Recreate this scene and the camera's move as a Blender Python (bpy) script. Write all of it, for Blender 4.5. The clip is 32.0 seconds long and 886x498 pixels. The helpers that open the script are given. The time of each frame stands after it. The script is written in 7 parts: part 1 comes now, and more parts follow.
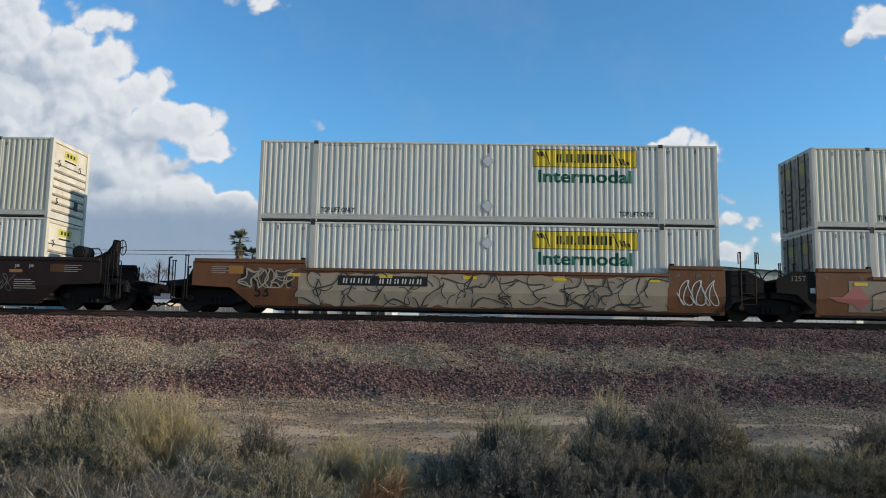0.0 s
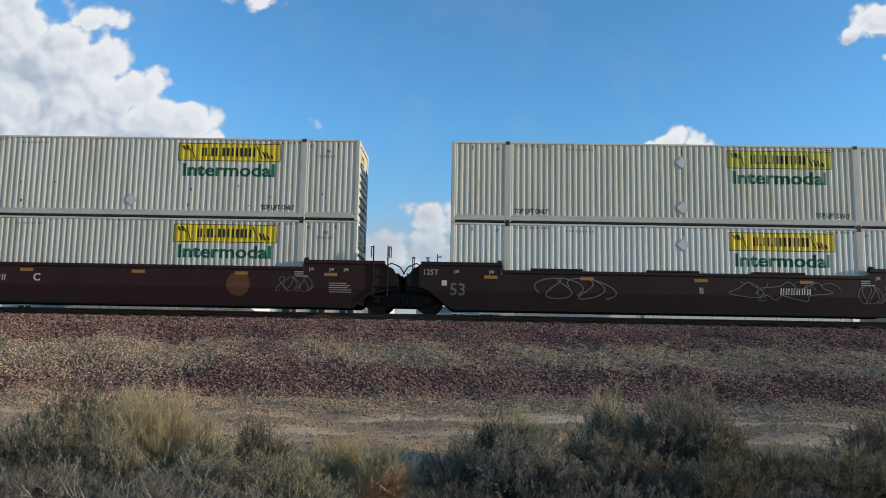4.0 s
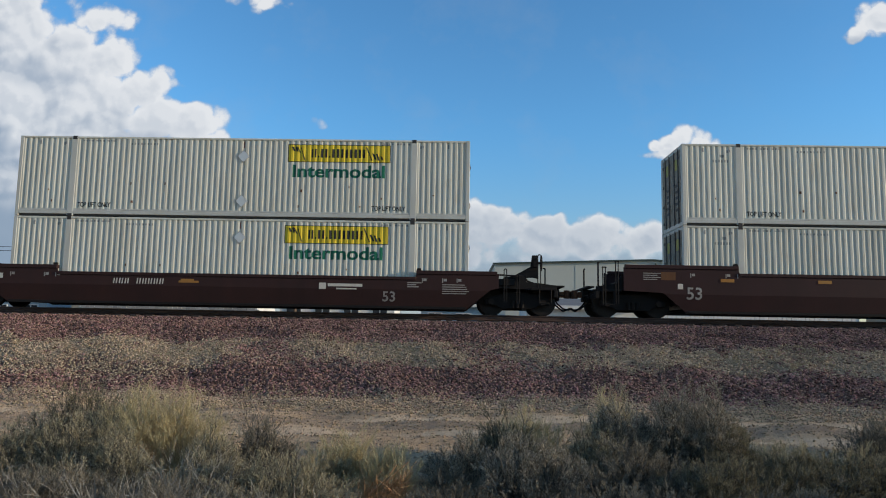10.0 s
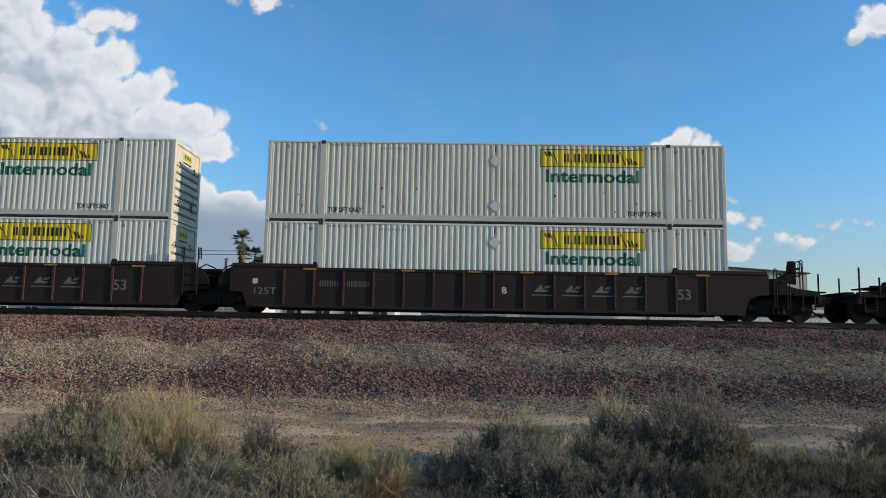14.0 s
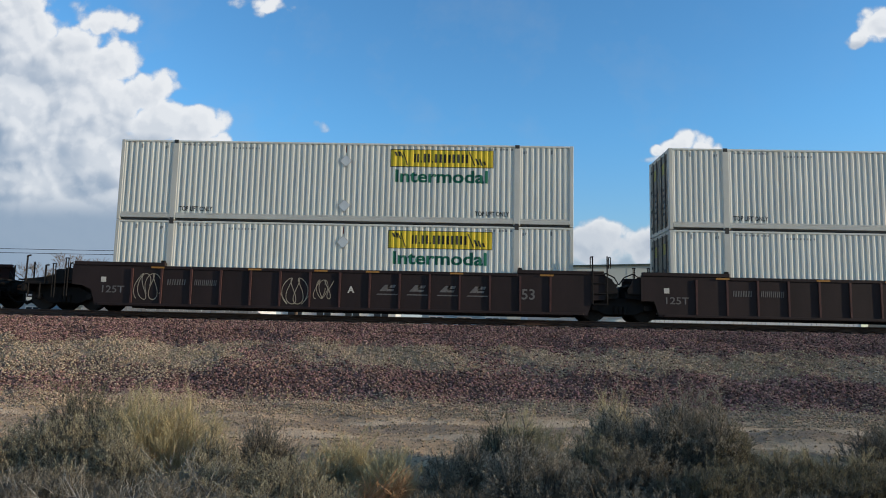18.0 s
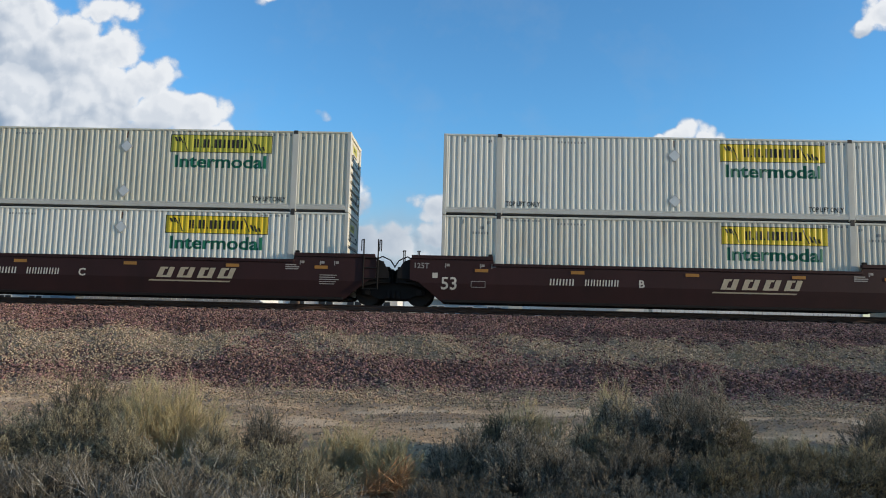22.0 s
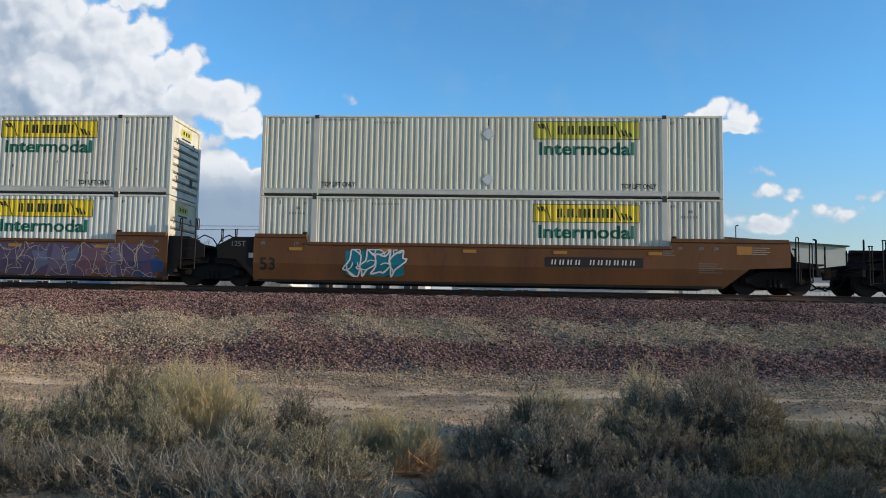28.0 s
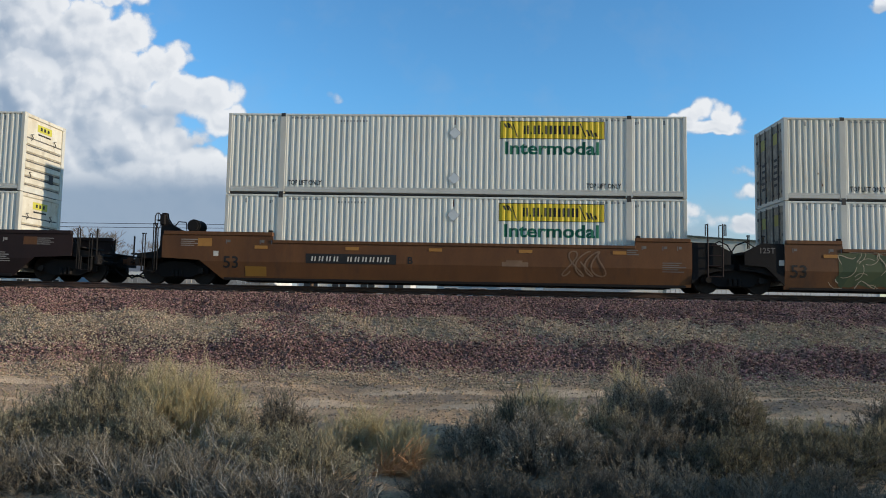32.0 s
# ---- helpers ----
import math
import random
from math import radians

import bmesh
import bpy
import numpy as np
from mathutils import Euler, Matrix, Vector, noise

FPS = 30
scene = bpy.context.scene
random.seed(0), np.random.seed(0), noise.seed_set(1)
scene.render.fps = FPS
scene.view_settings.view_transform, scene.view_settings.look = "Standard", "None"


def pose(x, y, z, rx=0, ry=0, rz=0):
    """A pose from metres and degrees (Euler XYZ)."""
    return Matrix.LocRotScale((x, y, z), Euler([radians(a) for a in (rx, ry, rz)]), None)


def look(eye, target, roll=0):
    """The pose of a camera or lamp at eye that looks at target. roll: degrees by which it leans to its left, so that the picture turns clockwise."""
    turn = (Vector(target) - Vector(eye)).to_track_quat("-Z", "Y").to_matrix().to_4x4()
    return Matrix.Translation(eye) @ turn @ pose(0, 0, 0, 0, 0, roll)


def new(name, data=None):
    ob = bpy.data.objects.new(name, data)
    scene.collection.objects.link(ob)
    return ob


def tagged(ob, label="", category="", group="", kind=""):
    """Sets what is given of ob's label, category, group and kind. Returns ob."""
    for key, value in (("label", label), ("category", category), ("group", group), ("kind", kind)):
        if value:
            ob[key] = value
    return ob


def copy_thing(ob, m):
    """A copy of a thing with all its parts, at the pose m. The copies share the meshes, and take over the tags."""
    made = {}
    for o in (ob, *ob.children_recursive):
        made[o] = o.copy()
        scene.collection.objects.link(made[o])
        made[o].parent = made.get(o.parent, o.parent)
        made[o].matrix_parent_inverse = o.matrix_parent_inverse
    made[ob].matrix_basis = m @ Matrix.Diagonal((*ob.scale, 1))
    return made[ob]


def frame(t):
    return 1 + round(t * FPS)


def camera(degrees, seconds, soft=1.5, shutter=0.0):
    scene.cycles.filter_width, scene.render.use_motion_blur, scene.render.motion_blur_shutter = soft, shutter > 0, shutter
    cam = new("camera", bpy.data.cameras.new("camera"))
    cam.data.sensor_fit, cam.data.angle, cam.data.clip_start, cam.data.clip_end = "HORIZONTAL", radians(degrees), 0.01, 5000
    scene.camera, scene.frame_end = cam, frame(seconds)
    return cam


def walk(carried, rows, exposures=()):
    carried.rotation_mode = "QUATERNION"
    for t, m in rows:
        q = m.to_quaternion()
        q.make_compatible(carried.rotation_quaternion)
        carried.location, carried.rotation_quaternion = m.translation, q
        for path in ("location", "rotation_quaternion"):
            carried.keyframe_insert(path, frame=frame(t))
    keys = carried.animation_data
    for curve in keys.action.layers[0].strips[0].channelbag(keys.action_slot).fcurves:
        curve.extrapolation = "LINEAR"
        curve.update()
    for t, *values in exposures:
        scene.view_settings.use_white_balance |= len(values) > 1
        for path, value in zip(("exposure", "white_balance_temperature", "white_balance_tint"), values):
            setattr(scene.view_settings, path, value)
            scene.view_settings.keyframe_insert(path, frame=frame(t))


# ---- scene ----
EYE = Vector((0.0, 0.0, 1.6))      # the camera stands on the flat beside the dirt road
RAIL = 2.17                        # top of the rails
YC = 26.05                         # middle of the track
SUN = Vector((1.0, -0.185, 0.215)).normalized()   # low sun, nearly along the track

cam = camera(63.63, 32.0, soft=1.0)
TURNS = [  # seconds, pitch, roll, yaw
    (0.0, 6.65, -1.04, 0.99), (0.5, 6.71, -1.09, 0.82), (1.0, 6.84, -1.07, 0.79), (1.5, 6.71, -1.11, 0.51), (2.0, 6.67, -1.02, 0.54), (2.5, 6.52, -0.95,
    0.37), (3.0, 6.49, -0.94, 0.15), (3.5, 6.58, -0.89, 0.55), (5.5, 6.30, -1.17, 1.07), (6.0, 6.45, -1.10, 1.18), (6.5, 6.55, -1.11, 1.02), (7.0, 6.55,
    -1.10, 1.14), (7.5, 6.49, -1.11, 1.07), (8.0, 6.80, -1.05, 1.35), (8.5, 6.46, -1.19, 1.24), (9.0, 6.70, -1.01, 1.45), (9.5, 6.61, -1.08, 1.03), (10.0,
    6.51, -1.04, 1.16), (10.5, 6.66, -1.10, 0.78), (11.0, 6.76, -1.33, 0.74), (11.5, 6.75, -1.34, 0.89), (12.0, 6.71, -1.19, 0.84), (12.5, 6.59, -1.03,
    0.86), (13.0, 6.41, -1.05, 1.17), (13.5, 6.57, -1.11, 1.17), (14.0, 6.63, -1.07, 1.18), (14.5, 6.53, -1.07, 1.18), (16.5, 6.34, -1.41, 1.00), (17.0,
    6.59, -1.38, 0.98), (17.5, 6.56, -1.36, 0.99), (18.0, 6.80, -1.27, 1.25), (18.5, 6.56, -1.25, 1.20), (19.0, 6.23, -1.33, 0.89), (19.5, 6.10, -1.29,
    1.14), (20.0, 6.09, -1.31, 1.21), (20.5, 5.92, -1.30, 1.17), (21.0, 5.98, -1.26, 1.26), (21.5, 6.01, -1.37, 1.33), (22.0, 5.94, -1.37, 1.39), (22.5,
    5.99, -1.35, 1.52), (23.0, 6.12, -1.39, 1.51), (23.5, 6.20, -1.33, 1.50), (24.0, 6.28, -1.33, 1.57), (24.5, 6.13, -1.33, 1.58), (25.0, 6.27, -1.24,
    1.78), (25.5, 6.52, -1.10, 1.73), (26.0, 6.77, -1.26, 2.52), (26.5, 5.62, -1.39, 4.13), (28.5, 4.48, -0.86, 3.10), (29.0, 4.43, -0.86, 2.45), (29.5,
    4.55, -1.08, 2.32), (30.0, 4.40, -1.14, 1.90), (30.5, 4.37, -1.09, 2.16), (31.0, 4.37, -1.28, 2.19), (31.5, 4.46, -1.13, 2.51), (32.0, 4.47, -1.12,
    2.44)
]
walk(cam, [(t, pose(EYE.x, EYE.y, EYE.z, 90 + p, r, y)) for t, p, r, y in TURNS], exposures=[(0.0, 0.0), (3.5, 0.03), (5.5, 0.18), (6.0, 0.19), (7.0, 0.15), (8.5, 0.02), (11.0, -0.03), (14.0, 0.0), (17.0, 0.05), (23.0, 0.09), (24.0, 0.08), (25.5, 0.0), (26.5, 0.0), (28.5, 0.17), (30.0, 0.13), (32.0, 0.08)])

# ---- sun and sky ----
sun_data = bpy.data.lights.new("sun", "SUN")
sun_data.energy, sun_data.angle, sun_data.color = 4.2, radians(0.6), (1.0, 0.85, 0.66)
sun = new("sun", sun_data)
sun.matrix_world = look(SUN * 100, (0, 0, 0))

CLOUDS = [  # place and half-size of each cloud as slopes to the side and up from the eye, then how dense
    (-0.70, 0.43, 0.13, 0.10, 1.3), (-0.57, 0.385, 0.10, 0.07, 1.2), (-0.62, 0.29, 0.19, 0.11, 1.5), (-0.465, 0.340, 0.055, 0.036, 1.0), (-0.43, 0.292, 0.085, 0.040, 1.3), (-0.53, 0.445, 0.045, 0.03, 0.8),
    (-0.362, 0.262, 0.042, 0.026, 1.0), (-0.62, 0.20, 0.13, 0.08, 1.5), (-0.48, 0.235, 0.085, 0.05, 1.3), (-0.46, 0.170, 0.17, 0.040, 1.5), (-0.41, 0.195, 0.075, 0.026, 1.2), (-0.33, 0.175, 0.05, 0.022, 1.1), (-0.185, 0.165, 0.052, 0.05, 1.0),
    (-0.04, 0.158, 0.05, 0.03, 0.8), (-0.09, 0.115, 0.16, 0.03, 0.9), (0.10, 0.138, 0.09, 0.034, 1.2), (0.19, 0.134, 0.06, 0.028, 1.0), (0.03, 0.15, 0.06, 0.03, 1.0), (0.275, 0.13, 0.04, 0.035, 0.9),
    (-0.30, 0.478, 0.042, 0.016, 0.5), (-0.205, 0.292, 0.014, 0.010, 0.4), (0.322, 0.276, 0.024, 0.020, 0.8), (0.300, 0.268, 0.020, 0.015, 0.8), (0.345, 0.270, 0.022, 0.017, 0.8), (0.275, 0.262, 0.016, 0.011, 0.8), (0.372, 0.264, 0.018, 0.015, 0.8), (0.32, 0.252, 0.070, 0.010, 1.0),
    (0.61, 0.455, 0.045, 0.028, 0.9), (0.565, 0.438, 0.026, 0.013, 0.7), (0.625, 0.40, 0.012, 0.007, 0.4), (0.385, 0.195, 0.03, 0.008, 0.3), (0.40, 0.165, 0.04, 0.012, 0.4), (0.37, 0.12, 0.05, 0.016, 0.5), (0.47, 0.135, 0.05, 0.012, 0.4), (0.545, 0.16, 0.04, 0.01, 0.3), (-0.60, 0.12, 0.34, 0.085, 2.2), (-0.33, 0.10, 0.16, 0.06, 1.6)]


def sky():
    world = bpy.data.worlds.new("sky")
    scene.world = world
    world.use_nodes = True
    nt = world.node_tree
    nt.nodes.clear()

    def node(kind, **values):
        n = nt.nodes.new(kind)
        for key, value in values.items():
            if key == "op":
                n.operation = value
            else:
                n.inputs[int(key[1:])].default_value = value
        return n

    def calc(op, a, b=None, c=None, clamp=False):
        n = nt.nodes.new("ShaderNodeMath")
        n.operation, n.use_clamp = op, clamp
        for i, v in enumerate((a, b, c)):
            if v is None:
                continue
            if isinstance(v, (int, float)):
                n.inputs[i].default_value = v
            else:
                nt.links.new(v, n.inputs[i])
        return n.outputs[0]

    def ramp(v, lo, hi, a=0.0, b=1.0):
        n = nt.nodes.new("ShaderNodeMapRange")
        n.interpolation_type = "SMOOTHSTEP"
        nt.links.new(v, n.inputs[0])
        for i, q in zip((1, 2, 3, 4), (lo, hi, a, b)):
            n.inputs[i].default_value = q
        return n.outputs[0]

    tc = nt.nodes.new("ShaderNodeTexCoord")
    sep = nt.nodes.new("ShaderNodeSeparateXYZ")
    nt.links.new(tc.outputs["Generated"], sep.inputs[0])
    ahead = calc("MAXIMUM", calc("ABSOLUTE", sep.outputs[1]), 0.15)
    u, v = calc("DIVIDE", sep.outputs[0], ahead), calc("DIVIDE", sep.outputs[2], ahead)
    comb = nt.nodes.new("ShaderNodeCombineXYZ")
    nt.links.new(u, comb.inputs[0])
    nt.links.new(v, comb.inputs[1])
    nt.links.new(calc("SIGN", sep.outputs[1]), comb.inputs[2])

    def noise_of(scale, detail, rough, shift):
        add = nt.nodes.new("ShaderNodeVectorMath")
        add.operation = "ADD"
        nt.links.new(comb.outputs[0], add.inputs[0])
        add.inputs[1].default_value = shift
        n = nt.nodes.new("ShaderNodeTexNoise")
        nt.links.new(add.outputs[0], n.inputs["Vector"])
        n.inputs["Scale"].default_value, n.inputs["Detail"].default_value, n.inputs["Roughness"].default_value = scale, detail, rough
        return n.outputs["Fac"]

    wx = calc("MULTIPLY", calc("SUBTRACT", noise_of(9, 3, 0.55, (3.1, 0, 0)), 0.5), 0.05)
    wy = calc("MULTIPLY", calc("SUBTRACT", noise_of(11, 3, 0.55, (0, 7.7, 0)), 0.5), 0.032)

    def cells(scale, du, dv):
        """Round puffs: the distance to scattered points, on a bent plane."""
        at = nt.nodes.new("ShaderNodeCombineXYZ")
        nt.links.new(calc("ADD", calc("MULTIPLY_ADD", wx, 0.6, u), du), at.inputs[0])
        nt.links.new(calc("ADD", calc("MULTIPLY_ADD", wy, 0.9, v), dv), at.inputs[1])
        n = nt.nodes.new("ShaderNodeTexVoronoi")
        n.inputs["Scale"].default_value = scale
        nt.links.new(at.outputs[0], n.inputs["Vector"])
        return n.outputs["Distance"]

    def cover(du, dv, detail, puff=1.0):
        """How thick the clouds are, looked at a little to the side."""
        uu, vv = calc("ADD", calc("ADD", u, wx), du), calc("ADD", calc("ADD", v, wy), dv)
        total = None
        for u0, v0, a, b, dense in CLOUDS:
            x, y = calc("MULTIPLY", calc("SUBTRACT", uu, u0), 1 / a), calc("MULTIPLY", calc("SUBTRACT", vv, v0), 1 / b)
            r = calc("MULTIPLY_ADD", x, x, calc("MULTIPLY", y, y))
            blob = calc("MULTIPLY", calc("SUBTRACT", 1.25, r), dense)
            total = blob if total is None else calc("SMOOTH_MAX", total, blob, 0.15)
        total = calc("MAXIMUM", total, -1.0)
        fluff = calc("SUBTRACT", noise_of(13, detail, 0.66, (du, dv, 0)), 0.5)
        billow = calc("ADD", calc("MULTIPLY", cells(24, du, dv), -1.3), calc("MULTIPLY", cells(57, du, dv), -0.55))
        return calc("ADD", calc("MULTIPLY_ADD", fluff, 2.0, total), calc("MULTIPLY_ADD", calc("ADD", billow, 0.84), puff, 0.22))

    here, near = cover(0, 0, 10), cover(0.007, 0.009, 8)
    body, far = cover(0, 0, 2, 0.25), cover(0.05, 0.04, 2, 0.25)
    # unseen cumulus behind the camera and overhead, added to whiten the fill light
    around = noise_of(1.6, 6, 0.6, (11.0, 5.0, 2.0))
    behind = calc("MAXIMUM", ramp(sep.outputs[1], 0.25, -0.1), ramp(sep.outputs[2], 0.62, 0.8))
    # a thin grey sheet of cloud low over the horizon
    sheet = calc("MULTIPLY", calc("ADD", ramp(calc("ADD", v, calc("MULTIPLY", wy, 1.2)), 0.165, 0.10), calc("MULTIPLY", calc("SUBTRACT", noise_of(7, 6, 0.6, (4, 4, 0)), 0.5), 0.9), clamp=True), ramp(u, 0.42, 0.22, 0.25, 0.85))
    cumulus = ramp(here, 0.12, 0.80)
    alpha = calc("MAXIMUM", calc("MULTIPLY", calc("MAXIMUM", cumulus, sheet), ramp(sep.outputs[1], 0.1, 0.3)), calc("MULTIPLY", behind, ramp(around, 0.48, 0.62)))
    relief = ramp(calc("SUBTRACT", here, near), -0.30, 0.40)
    lit = ramp(calc("SUBTRACT", body, far), -0.8, 0.7)
    edge = ramp(calc("MULTIPLY_ADD", here, 0.5, calc("MULTIPLY", body, 0.5)), 0.4, 1.5, 1.0, 0.0)
    base = calc("MAXIMUM", ramp(v, 0.15, 0.205, 0.06, 1.0), ramp(u, -0.22, -0.06, 0.0, 0.52))
    east = ramp(u, -0.22, -0.06, 0.0, 0.95)
    low = calc("MAXIMUM", ramp(v, 0.145, 0.195, 0.05, 1.0), east)
    bright = calc("ADD", calc("MULTIPLY_ADD", calc("MULTIPLY", relief, low), 0.20, 0.08), calc("MULTIPLY_ADD", calc("MULTIPLY", edge, low), 0.42, calc("MULTIPLY", calc("MULTIPLY", lit, base), 0.62)), clamp=True)
    veil = calc("MULTIPLY_ADD", noise_of(9, 7, 0.65, (1, 9, 0)), 0.30, 0.06)
    bright = calc("ADD", calc("MULTIPLY", bright, cumulus), calc("MULTIPLY", veil, calc("SUBTRACT", 1.0, cumulus)))

    nishita = nt.nodes.new("ShaderNodeTexSky")
    nishita.sky_type, nishita.sun_disc = "NISHITA", False
    nishita.sun_elevation, nishita.sun_rotation = math.asin(SUN.z), math.atan2(SUN.x, SUN.y)
    nishita.altitude, nishita.air_density, nishita.dust_density, nishita.ozone_density = 600, 1.0, 0.4, 1.6
    tint = nt.nodes.new("ShaderNodeValToRGB")
    tint.color_ramp.elements[0].color, tint.color_ramp.elements[1].color = (1.85, 2.65, 3.8, 1), (7.3, 7.45, 7.65, 1)
    tint.color_ramp.elements[0].position, tint.color_ramp.elements[1].position = 0.0, 1.0
    nt.links.new(bright, tint.inputs[0])
    mix = nt.nodes.new("ShaderNodeMix")
    mix.data_type = "RGBA"
    above = ramp(sep.outputs[2], 0.0, 0.03)
    nt.links.new(calc("MULTIPLY", calc("MULTIPLY", alpha, 0.96), above), mix.inputs["Factor"])
    azure = nt.nodes.new("ShaderNodeMix")
    azure.data_type, azure.blend_type = "RGBA", "MULTIPLY"
    azure.inputs["Factor"].default_value = 1.0
    deep = nt.nodes.new("ShaderNodeMix")
    deep.data_type = "RGBA"
    deep.inputs["A"].default_value, deep.inputs["B"].default_value = (1.15, 1.24, 1.36, 1), (0.885, 1.65, 2.16, 1)
    nt.links.new(ramp(sep.outputs[2], 0.03, 0.30), deep.inputs["Factor"])
    nt.links.new(deep.outputs["Result"], azure.inputs["B"])
    nt.links.new(nishita.outputs[0], azure.inputs["A"])
    nt.links.new(azure.outputs["Result"], mix.inputs["A"])
    nt.links.new(tint.outputs[0], mix.inputs["B"])
    bg = nt.nodes.new("ShaderNodeBackground")
    bg.inputs[1].default_value = 0.11
    nt.links.new(mix.outputs["Result"], bg.inputs[0])
    out = nt.nodes.new("ShaderNodeOutputWorld")
    nt.links.new(bg.outputs[0], out.inputs[0])


sky()


# ---- materials ----
def mat(name, base, dark=None, rough=0.6, metal=0.0, scale=3.0, amount=0.5, bump=0.15, fine=60.0, streak=1.0, island=0.0, object_random=0.0, third=None, spec=0.25, third_amount=0.85, thin=0.0, dusty=0.0):
    """A surface whose colour wanders between base and dark at two scales, with a fine relief. streak stretches the stains upright."""
    m = bpy.data.materials.new(name)
    m.use_nodes = True
    nt = m.node_tree
    bsdf = nt.nodes["Principled BSDF"]
    dark = dark or tuple(c * 0.7 for c in base)
    tc = nt.nodes.new("ShaderNodeTexCoord")
    info = nt.nodes.new("ShaderNodeObjectInfo")
    shift = nt.nodes.new("ShaderNodeVectorMath")
    shift.operation = "MULTIPLY_ADD"
    nt.links.new(info.outputs["Random"], shift.inputs[0])
    shift.inputs[1].default_value = (37.0, 11.0, 23.0)
    nt.links.new(tc.outputs["Object"], shift.inputs[2])
    mp = nt.nodes.new("ShaderNodeMapping")
    mp.inputs["Scale"].default_value = (1, 1, 1 / streak)
    nt.links.new(shift.outputs[0], mp.inputs[0])

    def noise_node(s, detail):
        n = nt.nodes.new("ShaderNodeTexNoise")
        n.inputs["Scale"].default_value, n.inputs["Detail"].default_value, n.inputs["Roughness"].default_value = s, detail, 0.65
        nt.links.new(mp.outputs[0], n.inputs["Vector"])
        return n.outputs["Fac"]

    def mix(fac, a, b):
        n = nt.nodes.new("ShaderNodeMix")
        n.data_type = "RGBA"
        for sock, v in ((n.inputs["Factor"], fac), (n.inputs["A"], a), (n.inputs["B"], b)):
            if isinstance(v, (tuple, float, int)):
                sock.default_value = (*v, 1) if isinstance(v, tuple) else v
            else:
                nt.links.new(v, sock)
        return n.outputs["Result"]

    def span(v, lo, hi, to=1.0):
        n = nt.nodes.new("ShaderNodeMapRange")
        nt.links.new(v, n.inputs[0])
        n.inputs[1].default_value, n.inputs[2].default_value, n.inputs[4].default_value = lo, hi, to
        return n.outputs[0]

    big, small = noise_node(scale, 5), noise_node(fine, 4)
    col = mix(span(big, 0.35, 0.75, amount), base, dark)
    col = mix(span(small, 0.4, 0.8, amount * 0.6), col, dark)
    if third:
        col = mix(span(noise_node(scale * 2.3, 6), 0.56, 0.72, third_amount), col, third)
    if island or object_random:
        geo = nt.nodes.new("ShaderNodeNewGeometry")
        source = geo.outputs["Random Per Island"] if island else info.outputs["Random"]
        hsv = nt.nodes.new("ShaderNodeHueSaturation")
        k = island or object_random
        vr = nt.nodes.new("ShaderNodeMapRange")
        nt.links.new(source, vr.inputs[0])
        vr.inputs[3].default_value, vr.inputs[4].default_value = 1 - k, 1 + k
        nt.links.new(vr.outputs[0], hsv.inputs["Value"])
        hr = nt.nodes.new("ShaderNodeMapRange")
        wn = nt.nodes.new("ShaderNodeTexWhiteNoise")
        wn.noise_dimensions = "1D"
        nt.links.new(source, wn.inputs["W"])
        nt.links.new(wn.outputs["Value"], hr.inputs[0])
        hr.inputs[3].default_value, hr.inputs[4].default_value = 0.5 - 0.03 * k, 0.5 + 0.05 * k
        nt.links.new(hr.outputs[0], hsv.inputs["Hue"])
        nt.links.new(col, hsv.inputs["Color"])
        col = hsv.outputs[0]
    nt.links.new(col, bsdf.inputs["Base Color"])
    rr = nt.nodes.new("ShaderNodeMapRange")
    nt.links.new(big, rr.inputs[0])
    rr.inputs[3].default_value, rr.inputs[4].default_value = max(0.05, rough - 0.12), min(1, rough + 0.12)
    nt.links.new(rr.outputs[0], bsdf.inputs["Roughness"])
    bsdf.inputs["Metallic"].default_value = metal
    bsdf.inputs["Specular IOR Level"].default_value = spec
    bsdf.inputs["Diffuse Roughness"].default_value = dusty
    if bump:
        b = nt.nodes.new("ShaderNodeBump")
        b.inputs["Strength"].default_value, b.inputs["Distance"].default_value = bump, 0.02
        nt.links.new(small, b.inputs["Height"])
        nt.links.new(b.outputs[0], bsdf.inputs["Normal"])
    if thin:
        # part of the light goes through a thin leaf
        through_leaf = nt.nodes.new("ShaderNodeBsdfTranslucent")
        nt.links.new(col, through_leaf.inputs["Color"])
        both = nt.nodes.new("ShaderNodeMixShader")
        both.inputs[0].default_value = thin
        nt.links.new(bsdf.outputs[0], both.inputs[1])
        nt.links.new(through_leaf.outputs[0], both.inputs[2])
        nt.links.new(both.outputs[0], nt.nodes["Material Output"].inputs["Surface"])
    return m


WHITE = mat("white_container_paint", (0.69, 0.682, 0.605), (0.48, 0.463, 0.395), 0.6, scale=1.2, amount=0.45, bump=0.04, streak=5, object_random=0.05, third=(0.50, 0.45, 0.36), third_amount=0.3, spec=0.15, dusty=0.1)
WHITE_OLD = mat("chalky_container_paint", (0.665, 0.645, 0.55), (0.43, 0.40, 0.32), 0.62, scale=1.6, amount=0.6, bump=0.05, streak=6, object_random=0.06, third=(0.42, 0.31, 0.19), third_amount=0.45, spec=0.15, dusty=0.1)
WHITE_CREAM = mat("yellowed_container_paint", (0.66, 0.645, 0.53), (0.46, 0.435, 0.335), 0.62, scale=1.4, amount=0.55, bump=0.05, streak=6, object_random=0.06, third=(0.42, 0.33, 0.18), third_amount=0.4, spec=0.15, dusty=0.1)
PALEYELLOW = mat("faded_yellow_sign_paint", (0.50, 0.46, 0.06), (0.40, 0.36, 0.06), 0.55, scale=3, amount=0.5, bump=0.03)
